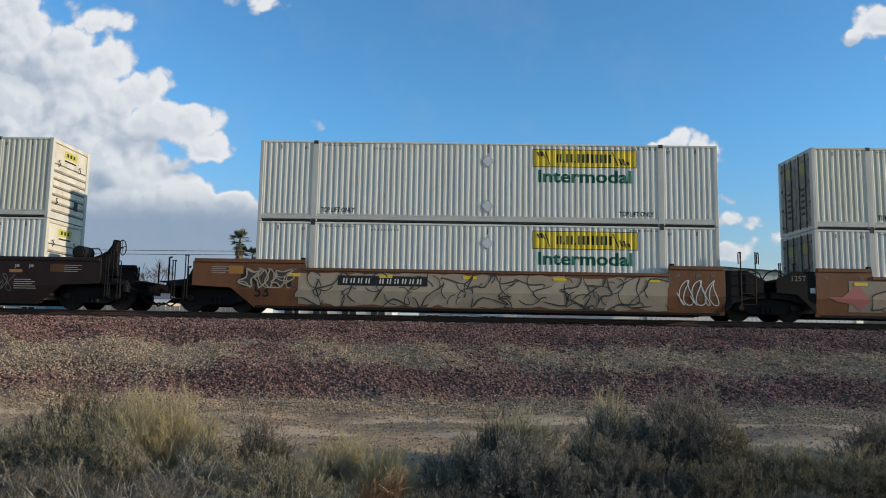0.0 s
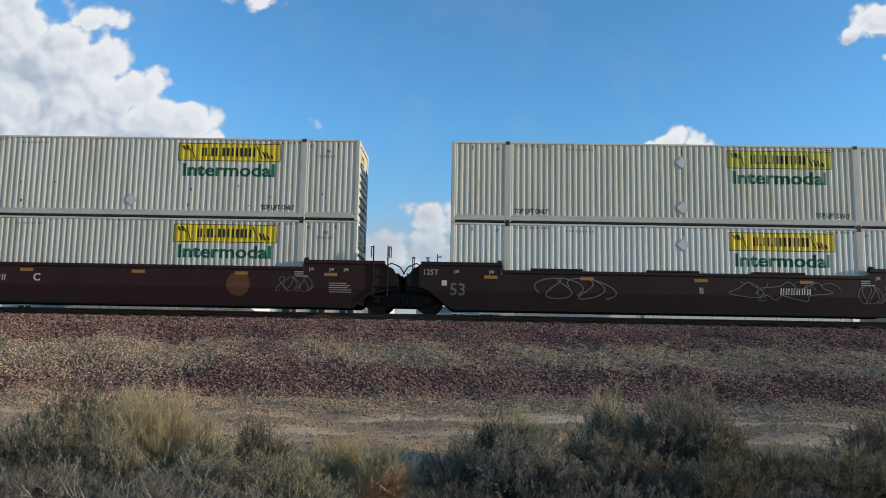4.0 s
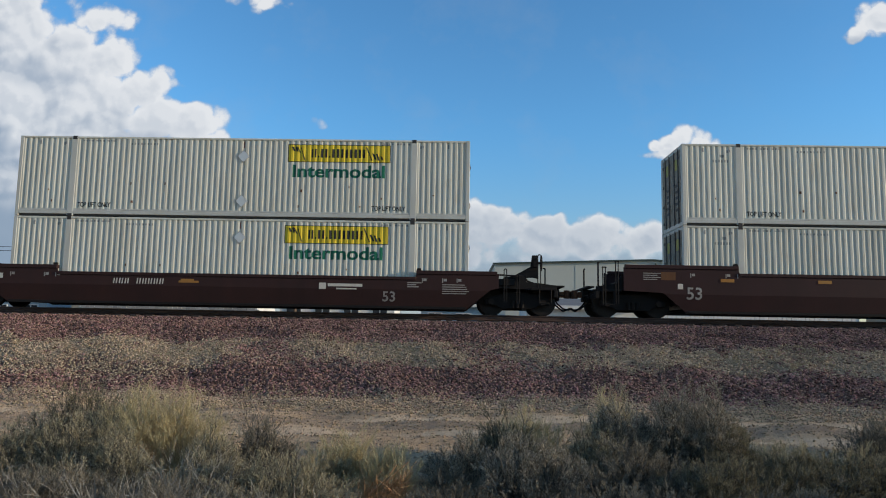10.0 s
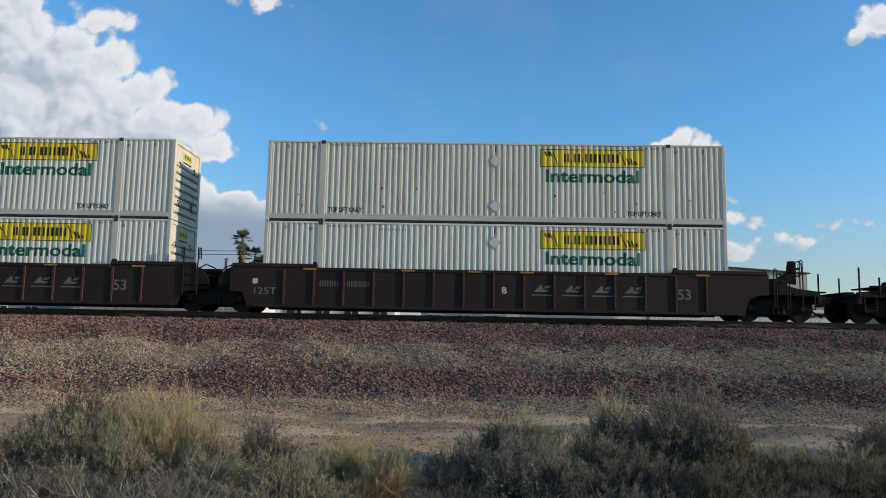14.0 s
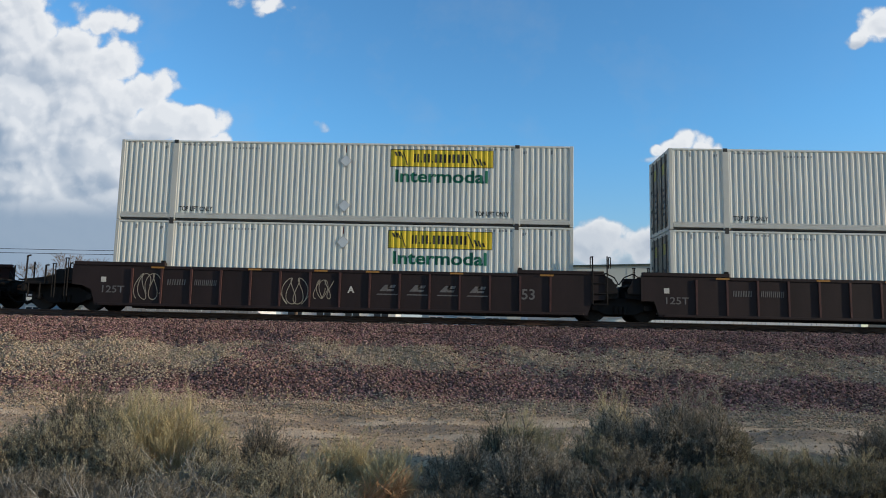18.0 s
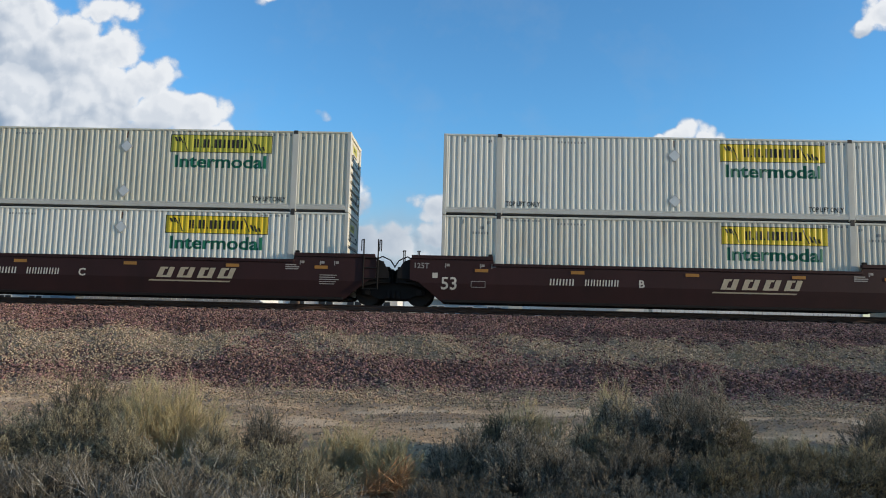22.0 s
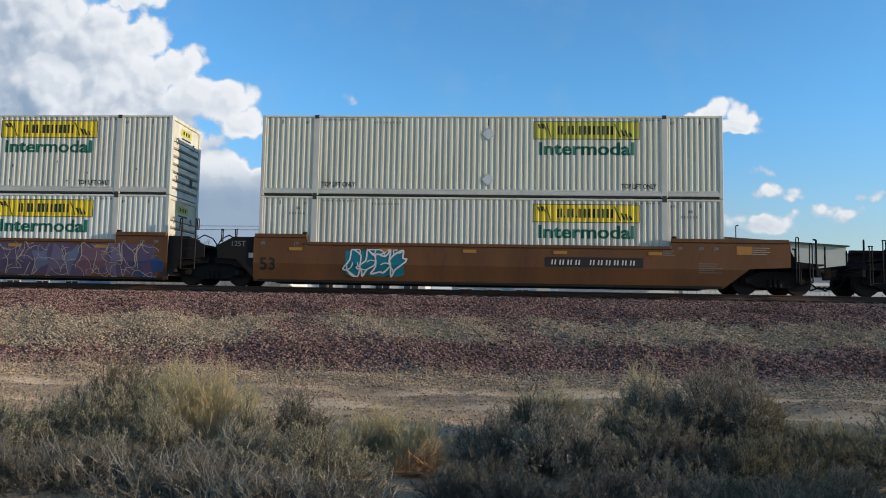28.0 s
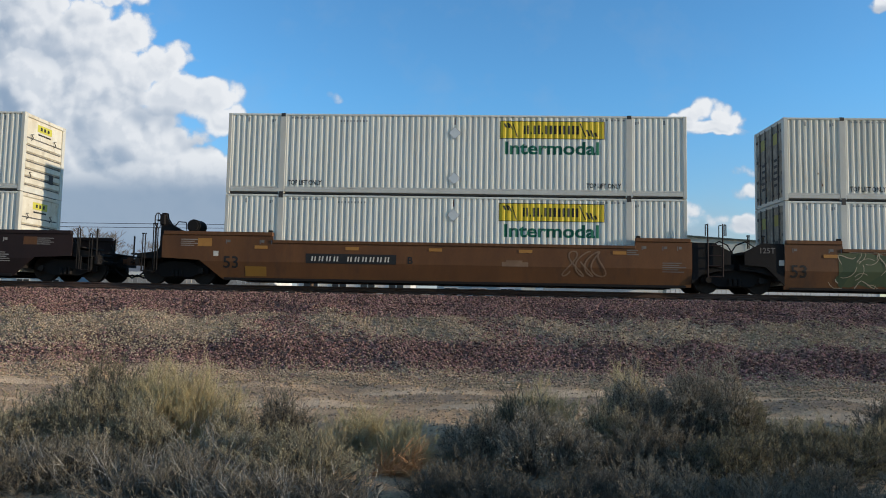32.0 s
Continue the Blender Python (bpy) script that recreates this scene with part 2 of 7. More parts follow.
NOSE = mat("cream_nose_paint", (0.66, 0.635, 0.54), (0.44, 0.375, 0.26), 0.6, scale=1.6, amount=0.9, bump=0.05, streak=2, third=(0.20, 0.13, 0.07), third_amount=0.6)
DULLYELLOW = mat("faded_yellow_decal", (0.36, 0.32, 0.08), (0.22, 0.20, 0.07), 0.6, scale=4, bump=0.0)
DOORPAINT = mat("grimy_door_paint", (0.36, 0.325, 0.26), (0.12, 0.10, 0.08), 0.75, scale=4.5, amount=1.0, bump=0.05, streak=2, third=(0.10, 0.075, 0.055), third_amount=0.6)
GREYPAINT = mat("grey_post_paint", (0.58, 0.565, 0.495), (0.38, 0.362, 0.305), 0.5, scale=2, amount=0.6, bump=0.05, streak=3)
CASTING = mat("dark_steel_casting", (0.06, 0.055, 0.05), (0.03, 0.028, 0.025), 0.6, 0.3, scale=6)
STENCIL = mat("thin_stencil_paint", (0.20, 0.20, 0.185), (0.32, 0.32, 0.29), 0.7, scale=8, amount=0.8, bump=0.0)
GAP = mat("underframe_steel", (0.10, 0.095, 0.09), (0.05, 0.045, 0.04), 0.7, scale=4)
YELLOW = mat("yellow_sign_paint", (0.74, 0.53, 0.03), (0.58, 0.41, 0.04), 0.5, scale=3, amount=0.4, bump=0.03)
BLACK = mat("black_paint", (0.016, 0.015, 0.014), (0.03, 0.027, 0.024), 0.5, scale=5, bump=0.03)
GREEN = mat("green_letter_paint", (0.008, 0.115, 0.062), (0.015, 0.14, 0.085), 0.5, scale=4, bump=0.03)
PLACARD = mat("bare_metal_placard", (0.66, 0.66, 0.63), (0.5, 0.5, 0.47), 0.4, 0.2, scale=5, bump=0.03)
RUST = mat("rusty_steel", (0.14, 0.06, 0.03), (0.07, 0.035, 0.02), 0.85, scale=5)
BROWN = mat("mineral_brown_paint", (0.044, 0.0188, 0.0178), (0.024, 0.0140, 0.0135), 0.6, scale=0.8, amount=0.8, bump=0.08, streak=3, spec=0.14)
BROWN_OLD = mat("faded_brown_paint", (0.033, 0.019, 0.017), (0.019, 0.0135, 0.013), 0.65, scale=0.9, amount=0.9, bump=0.1, streak=3, spec=0.14)
BROWN_RED = mat("red_brown_paint", (0.050, 0.0225, 0.019), (0.026, 0.016, 0.0148), 0.6, scale=0.8, amount=0.8, bump=0.08, streak=3, spec=0.14)
RIBBED = mat("sooty_brown_paint", (0.036, 0.0235, 0.0215), (0.022, 0.0162, 0.0155), 0.7, scale=1.0, amount=0.9, bump=0.1, streak=3, spec=0.14)
RIBEDGE = mat("red_rib_edge", (0.085, 0.036, 0.03), (0.04, 0.024, 0.021), 0.7, scale=4)
ORANGE_OLD = mat("sooty_orange_paint", (0.21, 0.085, 0.032), (0.09, 0.042, 0.022), 0.65, scale=0.9, amount=0.95, bump=0.08, streak=3, spec=0.3)
ORANGE = mat("weathered_orange_paint", (0.158, 0.066, 0.023), (0.072, 0.033, 0.016), 0.6, scale=0.7, amount=0.85, bump=0.08, streak=3, spec=0.22, third=(0.06, 0.034, 0.022), third_amount=0.6)
GOLD = mat("golden_yellow_paint", (0.27, 0.135, 0.022), (0.19, 0.095, 0.02), 0.55, scale=1.2, amount=0.6, bump=0.05)
SOOT = mat("sooty_black_steel", (0.013, 0.012, 0.0115), (0.024, 0.02, 0.018), 0.8, scale=4, bump=0.2, spec=0.12)
WHEEL = mat("wheel_steel", (0.022, 0.019, 0.017), (0.045, 0.035, 0.028), 0.65, 0.3, scale=6, spec=0.14)
CREAM = mat("cream_lettering", (0.62, 0.57, 0.48), (0.40, 0.35, 0.29), 0.6, scale=5, amount=0.6, bump=0.0)
EMBLEM = mat("dull_gold_emblem", (0.46, 0.38, 0.26), (0.32, 0.26, 0.18), 0.65, scale=5, amount=0.6, bump=0.0)
DULL = mat("worn_lettering", (0.36, 0.33, 0.29), (0.20, 0.17, 0.15), 0.7, scale=5, amount=0.7, bump=0.0)
FADED = mat("faded_lettering", (0.17, 0.155, 0.14), (0.09, 0.08, 0.072), 0.7, scale=5, amount=0.7, bump=0.0)
AMBER = mat("amber_reflector", (0.40, 0.185, 0.04), (0.25, 0.11, 0.03), 0.4, scale=6, bump=0.0)
TAGWHITE = mat("pale_spray_paint", (0.66, 0.64, 0.59), (0.48, 0.45, 0.40), 0.6, scale=2, bump=0.0)
TAGPALE = mat("chalky_spray_paint", (0.42, 0.345, 0.245), (0.31, 0.252, 0.178), 0.7, scale=1.2, amount=0.8, bump=0.0)
TAGDARK = mat("charcoal_spray_paint", (0.05, 0.044, 0.038), (0.09, 0.08, 0.068), 0.7, scale=1.5, bump=0.0)
TAGGREY = mat("grey_spray_paint", (0.29, 0.24, 0.175), (0.19, 0.158, 0.115), 0.6, scale=1.5, bump=0.0)
TAGGREEN = mat("olive_spray_paint", (0.07, 0.09, 0.04), (0.045, 0.06, 0.03), 0.6, scale=1.2, bump=0.0)
TAGMAUVE = mat("mauve_spray_paint", (0.15, 0.125, 0.18), (0.105, 0.085, 0.14), 0.6, scale=1.0, amount=0.9, bump=0.0)
TAGWARM = mat("beige_spray_paint", (0.38, 0.305, 0.215), (0.28, 0.22, 0.155), 0.7, scale=1.2, amount=0.8, bump=0.0)
TAGMOSS = mat("moss_spray_paint", (0.05, 0.075, 0.035), (0.03, 0.05, 0.028), 0.6, scale=1.2, bump=0.0)
TAGPLUM = mat("plum_spray_paint", (0.10, 0.068, 0.12), (0.065, 0.048, 0.09), 0.6, scale=1.0, amount=0.9, bump=0.0)
TAGROSE = mat("rose_spray_paint", (0.17, 0.085, 0.11), (0.12, 0.065, 0.09), 0.6, scale=1.0, amount=0.9, bump=0.0)
TAGSLATE = mat("slate_spray_paint", (0.13, 0.15, 0.22), (0.09, 0.10, 0.16), 0.6, scale=1.0, amount=0.9, bump=0.0)
TAGSAND = mat("worn_sandy_spray_paint", (0.22, 0.135, 0.08), (0.15, 0.085, 0.05), 0.7, scale=2.5, amount=0.9, bump=0.0)
TAGTEAL = mat("teal_spray_paint", (0.012, 0.17, 0.215), (0.012, 0.115, 0.155), 0.5, scale=2, bump=0.0)
TAGRED = mat("dull_red_spray_paint", (0.19, 0.045, 0.03), (0.12, 0.032, 0.025), 0.6, scale=2, bump=0.0)
TAGPINK = mat("salmon_spray_paint", (0.42, 0.15, 0.12), (0.30, 0.11, 0.09), 0.6, scale=2, bump=0.0)
TAGBLUE = mat("blue_spray_paint", (0.02, 0.06, 0.17), (0.02, 0.045, 0.11), 0.6, scale=2, bump=0.0)
STEEL = mat("worn_rail_steel", (0.10, 0.06, 0.045), (0.06, 0.036, 0.028), 0.7, 0.2, scale=3)
TIE = mat("weathered_timber_tie", (0.07, 0.055, 0.048), (0.04, 0.032, 0.028), 0.9, scale=5)
BALLAST = mat("mauve_ballast_stone", (0.265, 0.153, 0.131), (0.088, 0.05, 0.046), 0.85, scale=0.5, amount=0.6, bump=0.0, fine=9, island=0.75, spec=0.06, dusty=0.8)
TANSTONE = mat("tan_gravel_stone", (0.37, 0.27, 0.178), (0.21, 0.152, 0.10), 0.9, scale=0.5, amount=0.5, bump=0.0, fine=9, island=0.4, spec=0.06, dusty=0.8)
STRIPSTONE = mat("weathered_bank_gravel", (0.40, 0.302, 0.212), (0.22, 0.163, 0.113), 0.9, scale=0.5, amount=0.6, bump=0.0, fine=9, island=0.4, spec=0.06, dusty=0.8)
STRAW = mat("dry_straw", (0.50, 0.41, 0.235), (0.35, 0.28, 0.155), 0.9, scale=5, amount=0.5, bump=0.0, fine=12, island=0.25, thin=0.35)
PALE_GRASS = mat("bleached_grass", (0.40, 0.335, 0.21), (0.24, 0.195, 0.12), 0.9, scale=5, amount=0.6, bump=0.0, fine=12, island=0.3, thin=0.3)
SAGE = mat("grey_green_sage_leaf", (0.435, 0.375, 0.24), (0.275, 0.236, 0.152), 0.85, scale=6.0, amount=0.6, bump=0.0, fine=14, island=0.15, thin=0.3)
# own tone of the darker bushes; on low front rows, shade put into colour
DARK_AND_SHADED_SAGE = mat("dark_sage_leaf", (0.27, 0.23, 0.168), (0.162, 0.138, 0.10), 0.85, scale=6.0, amount=0.6, bump=0.0, fine=14, island=0.15, thin=0.3)
GREYSAGE = mat("silvery_sage_leaf", (0.42, 0.362, 0.272), (0.26, 0.224, 0.168), 0.85, scale=6.0, amount=0.6, bump=0.0, fine=14, island=0.15, thin=0.3)
# leaf colour darkened to stand for the shade over the low front scrub
SHADE_SCRUB = mat("blackbrush_leaf", (0.13, 0.118, 0.092), (0.075, 0.068, 0.053), 0.85, scale=6.0, amount=0.6, bump=0.0, fine=14, island=0.2, thin=0.2)
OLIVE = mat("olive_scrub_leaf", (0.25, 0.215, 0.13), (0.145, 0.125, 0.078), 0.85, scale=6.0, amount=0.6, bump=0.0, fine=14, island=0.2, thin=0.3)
TWIG = mat("grey_brown_twig", (0.11, 0.094, 0.074), (0.06, 0.05, 0.04), 0.9, scale=4, bump=0.0, fine=12, island=0.3)
GREYTWIG = mat("bleached_grey_twig", (0.27, 0.25, 0.215), (0.17, 0.155, 0.13), 0.9, scale=4, bump=0.0, fine=12, island=0.3)
REDTWIG = mat("orange_brown_dead_twig", (0.42, 0.235, 0.115), (0.26, 0.135, 0.07), 0.9, scale=4, bump=0.0, fine=12, island=0.3)
PALMLEAF = mat("dusty_palm_frond", (0.095, 0.098, 0.062), (0.055, 0.058, 0.038), 0.7, scale=2, bump=0.0, island=0.3)
PALMDEAD = mat("dead_palm_skirt", (0.22, 0.16, 0.09), (0.13, 0.095, 0.055), 0.9, scale=2, bump=0.0, island=0.3)
BARK = mat("grey_bark", (0.15, 0.12, 0.09), (0.09, 0.07, 0.055), 0.9, scale=6)
POLE = mat("creosoted_pole", (0.13, 0.09, 0.06), (0.08, 0.055, 0.04), 0.9, scale=4)
GALV = mat("galvanised_steel", (0.42, 0.43, 0.43), (0.30, 0.31, 0.31), 0.45, 0.6, scale=5)
SHED = mat("pale_grey_green_cladding", (0.50, 0.49, 0.42), (0.43, 0.42, 0.36), 0.6, scale=0.3, amount=0.5, bump=0.02)
SHEDTRIM = mat("dark_green_trim", (0.05, 0.07, 0.06), (0.035, 0.05, 0.042), 0.6, scale=1)
STUCCO = mat("tan_stucco", (0.55, 0.45, 0.32), (0.42, 0.34, 0.24), 0.9, scale=1)
OFFWHITE = mat("off_white_wall_paint", (0.72, 0.70, 0.64), (0.55, 0.53, 0.48), 0.8, scale=1)
BLUEGREY = mat("blue_grey_wall_paint", (0.36, 0.44, 0.48), (0.28, 0.34, 0.38), 0.8, scale=1)
ROOFING = mat("grey_roofing", (0.20, 0.19, 0.18), (0.13, 0.12, 0.115), 0.9, scale=1)
WINDOW = mat("dark_window_glass", (0.03, 0.035, 0.04), (0.05, 0.055, 0.06), 0.12, scale=1, bump=0.0)
FENCE = mat("grey_fence_board", (0.34, 0.32, 0.29), (0.22, 0.20, 0.18), 0.9, scale=2, object_random=0.2)


def ground_material():
    """Sandy flat with pebbles, paler wheel ruts along the road and a mauve fall of stone on the bank."""
    m = bpy.data.materials.new("desert_ground")
    m.use_nodes = True
    nt = m.node_tree
    bsdf = nt.nodes["Principled BSDF"]
    tc = nt.nodes.new("ShaderNodeTexCoord")
    sep = nt.nodes.new("ShaderNodeSeparateXYZ")
    nt.links.new(tc.outputs["Object"], sep.inputs[0])

    def noise_node(s, detail=6, rough=0.65):
        n = nt.nodes.new("ShaderNodeTexNoise")
        n.inputs["Scale"].default_value, n.inputs["Detail"].default_value, n.inputs["Roughness"].default_value = s, detail, rough
        nt.links.new(tc.outputs["Object"], n.inputs["Vector"])
        return n.outputs["Fac"]

    def calc(op, a, b):
        n = nt.nodes.new("ShaderNodeMath")
        n.operation = op
        for i, v in enumerate((a, b)):
            if isinstance(v, (int, float)):
                n.inputs[i].default_value = v
            else:
                nt.links.new(v, n.inputs[i])
        return n.outputs[0]

    def span(v, lo, hi, a=0.0, b=1.0):
        n = nt.nodes.new("ShaderNodeMapRange")
        n.interpolation_type = "SMOOTHSTEP"
        nt.links.new(v, n.inputs[0])
        for i, q in zip((1, 2, 3, 4), (lo, hi, a, b)):
            n.inputs[i].default_value = q
        return n.outputs[0]

    def mix(fac, a, b):
        n = nt.nodes.new("ShaderNodeMix")
        n.data_type = "RGBA"
        for sock, v in ((n.inputs["Factor"], fac), (n.inputs["A"], a), (n.inputs["B"], b)):
            if isinstance(v, tuple):
                sock.default_value = (*v, 1)
            else:
                nt.links.new(v, sock)
        return n.outputs["Result"]

    coarse, medium, fine = noise_node(0.6), noise_node(4.0), noise_node(38.0)
    sand = mix(span(coarse, 0.35, 0.7), (0.60, 0.415, 0.255), (0.49, 0.33, 0.195))
    sand = mix(span(fine, 0.52, 0.66), sand, (0.20, 0.145, 0.105))
    sand = mix(span(medium, 0.52, 0.75), sand, (0.30, 0.22, 0.15))
    yy = calc("ADD", sep.outputs[1], calc("MULTIPLY", calc("SUBTRACT", coarse, 0.5), 1.0))
    rut = calc("MAXIMUM", calc("MULTIPLY", span(yy, 12.75, 12.95), span(yy, 13.3, 13.5, 1, 0)), calc("MULTIPLY", span(yy, 10.8, 11.0), span(yy, 11.5, 11.7, 1, 0)))
    sand = mix(calc("MULTIPLY", rut, 0.75), sand, (0.64, 0.48, 0.325))
    # darker gravel bands; their tone also stands in for shade along the ruts
    gravel_rut_shade = calc("MAXIMUM", calc("MULTIPLY", span(yy, 11.75, 12.0), span(yy, 12.5, 12.75, 1, 0)), calc("MULTIPLY", span(yy, 13.5, 13.62), span(yy, 13.8, 14.3, 1, 0)))
    sand = mix(calc("MULTIPLY", gravel_rut_shade, span(medium, 0.35, 0.6, 0.25, 0.85)), sand, (0.29, 0.215, 0.155))
    stone = mix(span(fine, 0.35, 0.65), (0.20, 0.122, 0.098), (0.08, 0.05, 0.044))
    ragged = calc("ADD", sep.outputs[1], calc("MULTIPLY", calc("SUBTRACT", medium, 0.5), 0.9))
    strip = calc("MULTIPLY", calc("MULTIPLY", span(ragged, 18.8, 19.3), span(ragged, 21.0, 21.5, 1, 0)), span(coarse, 0.36, 0.5))
    stone = mix(strip, stone, (0.32, 0.24, 0.165))
    bank = calc("MULTIPLY", span(yy, 16.4, 17.6), span(yy, 33, 36, 1, 0))
    col = mix(bank, sand, stone)
    nt.links.new(col, bsdf.inputs["Base Color"])
    bsdf.inputs["Roughness"].default_value = 0.95
    bsdf.inputs["Diffuse Roughness"].default_value = 0.7
    bsdf.inputs["Specular IOR Level"].default_value = 0.06
    b = nt.nodes.new("ShaderNodeBump")
    b.inputs["Strength"].default_value, b.inputs["Distance"].default_value = 0.8, 0.06
    nt.links.new(fine, b.inputs["Height"])
    nt.links.new(b.outputs[0], bsdf.inputs["Normal"])
    return m


# ---- mesh helpers ----
def part(name, bm, material, parent=None, label="", smooth=False):
    """Links a bmesh as one mesh object under a thing or part."""
    me = bpy.data.meshes.new(name)
    bmesh.ops.recalc_face_normals(bm, faces=bm.faces)
    bm.to_mesh(me)
    bm.free()
    me.materials.append(material)
    if smooth:
        me.shade_smooth()
    ob = new(name, me)
    ob.parent = parent
    if label:
        ob["label"] = label
    return ob


def again(ob, parent, m=None):
    """A further part on the same mesh."""
    c = new(ob.name.split(".")[0], ob.data)
    c.parent = parent
    if m:
        c.matrix_local = m
    if "label" in ob:
        c["label"] = ob["label"]
    return c


def raw(name, verts, faces, material, parent=None, smooth=False):
    """A mesh object straight from arrays of corners and faces (all with the same number of corners)."""
    me = bpy.data.meshes.new(name)
    verts, faces = np.asarray(verts, np.float32), np.asarray(faces, np.int32)
    n, k = faces.shape
    me.vertices.add(len(verts))
    me.vertices.foreach_set("co", verts.ravel())
    me.loops.add(n * k)
    me.loops.foreach_set("vertex_index", faces.ravel())
    me.polygons.add(n)
    me.polygons.foreach_set("loop_start", np.arange(0, n * k, k, dtype=np.int32))
    me.polygons.foreach_set("loop_total", np.full(n, k, np.int32))
    me.update(calc_edges=True)
    me.materials.append(material)
    if smooth:
        me.shade_smooth()
    ob = new(name, me)
    ob.parent = parent
    return ob


def box(bm, x0, x1, y0, y1, z0, z1, bevel=0.0):
    vs = [bm.verts.new((x, y, z)) for z in (z0, z1) for y in (y0, y1) for x in (x0, x1)]
    fs = [bm.faces.new([vs[i] for i in q]) for q in ((0, 2, 3, 1), (4, 5, 7, 6), (0, 1, 5, 4), (2, 6, 7, 3), (0, 4, 6, 2), (1, 3, 7, 5))]
    if bevel:
        bmesh.ops.bevel(bm, geom=list({e for f in fs for e in f.edges}), offset=bevel, segments=1, affect="EDGES")
    return bm


def boxed(*args, bevel=0.0):
    return box(bmesh.new(), *args, bevel=bevel)


def tube(bm, a, b, r, n=8, r2=None):
    a, b = Vector(a), Vector(b)
    d = b - a
    m = Matrix.Translation((a + b) / 2) @ d.to_track_quat("Z", "Y").to_matrix().to_4x4()
    bmesh.ops.create_cone(bm, cap_ends=True, segments=n, radius1=r, radius2=r if r2 is None else r2, depth=d.length, matrix=m)
    return bm


def rod(points, r, n=6):
    bm = bmesh.new()
    for a, b in zip(points, points[1:]):
        tube(bm, a, b, r, n)
    return bm


def plate(outline, y0, y1, bevel=0.0):
    """A flat outline in x and z, made thick from y0 to y1."""
    bm = bmesh.new()
    a = [bm.verts.new((x, y0, z)) for x, z in outline]
    b = [bm.verts.new((x, y1, z)) for x, z in outline]
    bm.faces.new(a)
    bm.faces.new(b[::-1])
    for i in range(len(a)):
        j = (i + 1) % len(a)
        bm.faces.new((a[i], b[i], b[j], a[j]))
    if bevel:
        bmesh.ops.bevel(bm, geom=bm.edges[:], offset=bevel, segments=1, affect="EDGES")
    return bm


def flat(outline, y):
    """A thin painted shape in x and z."""
    bm = bmesh.new()
    bm.faces.new([bm.verts.new((x, y, z)) for x, z in outline])
    return bm


def letters(text, size, bold=0.0, width=None):
    """The text as a flat bmesh in x and z, its baseline at zero; stretched to the width given."""
    cu = bpy.data.curves.new("letters", "FONT")
    cu.body, cu.size, cu.offset, cu.resolution_u = text, size, bold, 3
    ob = bpy.data.objects.new("letters", cu)
    scene.collection.objects.link(ob)
    me = bpy.data.meshes.new_from_object(ob.evaluated_get(bpy.context.evaluated_depsgraph_get()))
    bpy.data.objects.remove(ob)
    bpy.data.curves.remove(cu)
    bm = bmesh.new()
    bm.from_mesh(me)
    bpy.data.meshes.remove(me)
    x0, x1 = min(v.co.x for v in bm.verts), max(v.co.x for v in bm.verts)
    k = width / (x1 - x0) if width else 1.0
    for v in bm.verts:
        v.co = Vector(((v.co.x - x0) * k, 0, v.co.y))
    return bm


def moved(bm, x=0, y=0, z=0):
    for v in bm.verts:
        v.co += Vector((x, y, z))
    return bm


def thing(name, label, category, group=""):
    return tagged(new(name), label, category, group)


LATTICE = np.random.default_rng(9).random((256, 256))


def mottle(x, y):
    """Smooth random values between 0 and 1 over the plan."""
    i, j = np.floor(x).astype(int), np.floor(y).astype(int)
    a, b = x - i, y - j
    a, b = a * a * (3 - 2 * a), b * b * (3 - 2 * b)
    q = lambda m, n: LATTICE[m % 256, n % 256]
    return (q(i, j) * (1 - a) + q(i + 1, j) * a) * (1 - b) + (q(i, j + 1) * (1 - a) + q(i + 1, j + 1) * a) * b


def height(x, y):
    """The lie of the land: flat scrub, the track's bank, and a lower flat behind."""
    def step(a, b, v):
        q = np.clip((v - a) / (b - a), 0, 1)
        return q * q * (3 - 2 * q)
    rise = np.interp(y, [17.0, 17.6, 19.2, 21.2, 23.5, 24.65, 25.05, 27.05, 27.5, 28.6, 33.0], [0, 0.12, 0.66, 1.27, 1.86, 1.86, 1.955, 1.955, 1.87, 1.87, 0.5])
    wave = 0.05 * np.sin(x * 0.9 + y * 0.7) * np.sin(y * 1.3 - x * 0.35) + 0.03 * np.sin(x * 2.1 + 1.7 * y)
    yy = y + 0.12 * np.sin(x * 0.31)
    ruts = -0.08 * np.exp(-((yy - 13.1) / 0.22) ** 2) - 0.08 * np.exp(-((yy - 11.25) / 0.25) ** 2) + 0.05 * np.exp(-((yy - 12.5) / 0.25) ** 2) + 0.05 * np.exp(-((yy - 13.7) / 0.2) ** 2) + 0.04 * np.exp(-((yy - 10.6) / 0.22) ** 2)
    x, y = np.asarray(x, float), np.asarray(y, float)
    wave = wave + (0.05 * (mottle(x * 1.3, y * 1.7) - 0.5) + 0.035 * (mottle(x * 4.1, y * 4.7) - 0.5)) * np.where((y > 3) & (y < 23.4), 1.0, 0.0)
    wave = wave + (0.018 * (mottle(x * 1.9 + 5, y * 2.3) - 0.5) + 0.03 * (mottle(x * 5.3, y * 5.9 + 31) - 0.5)) * np.clip((y - 17.2) / 0.6, 0, 1) * np.clip((23.3 - y) / 0.5, 0, 1)
    return rise + wave * np.where(np.abs(y - 25.5) < 3, 0.15, 1.0) * step(-30, 5, y) + ruts


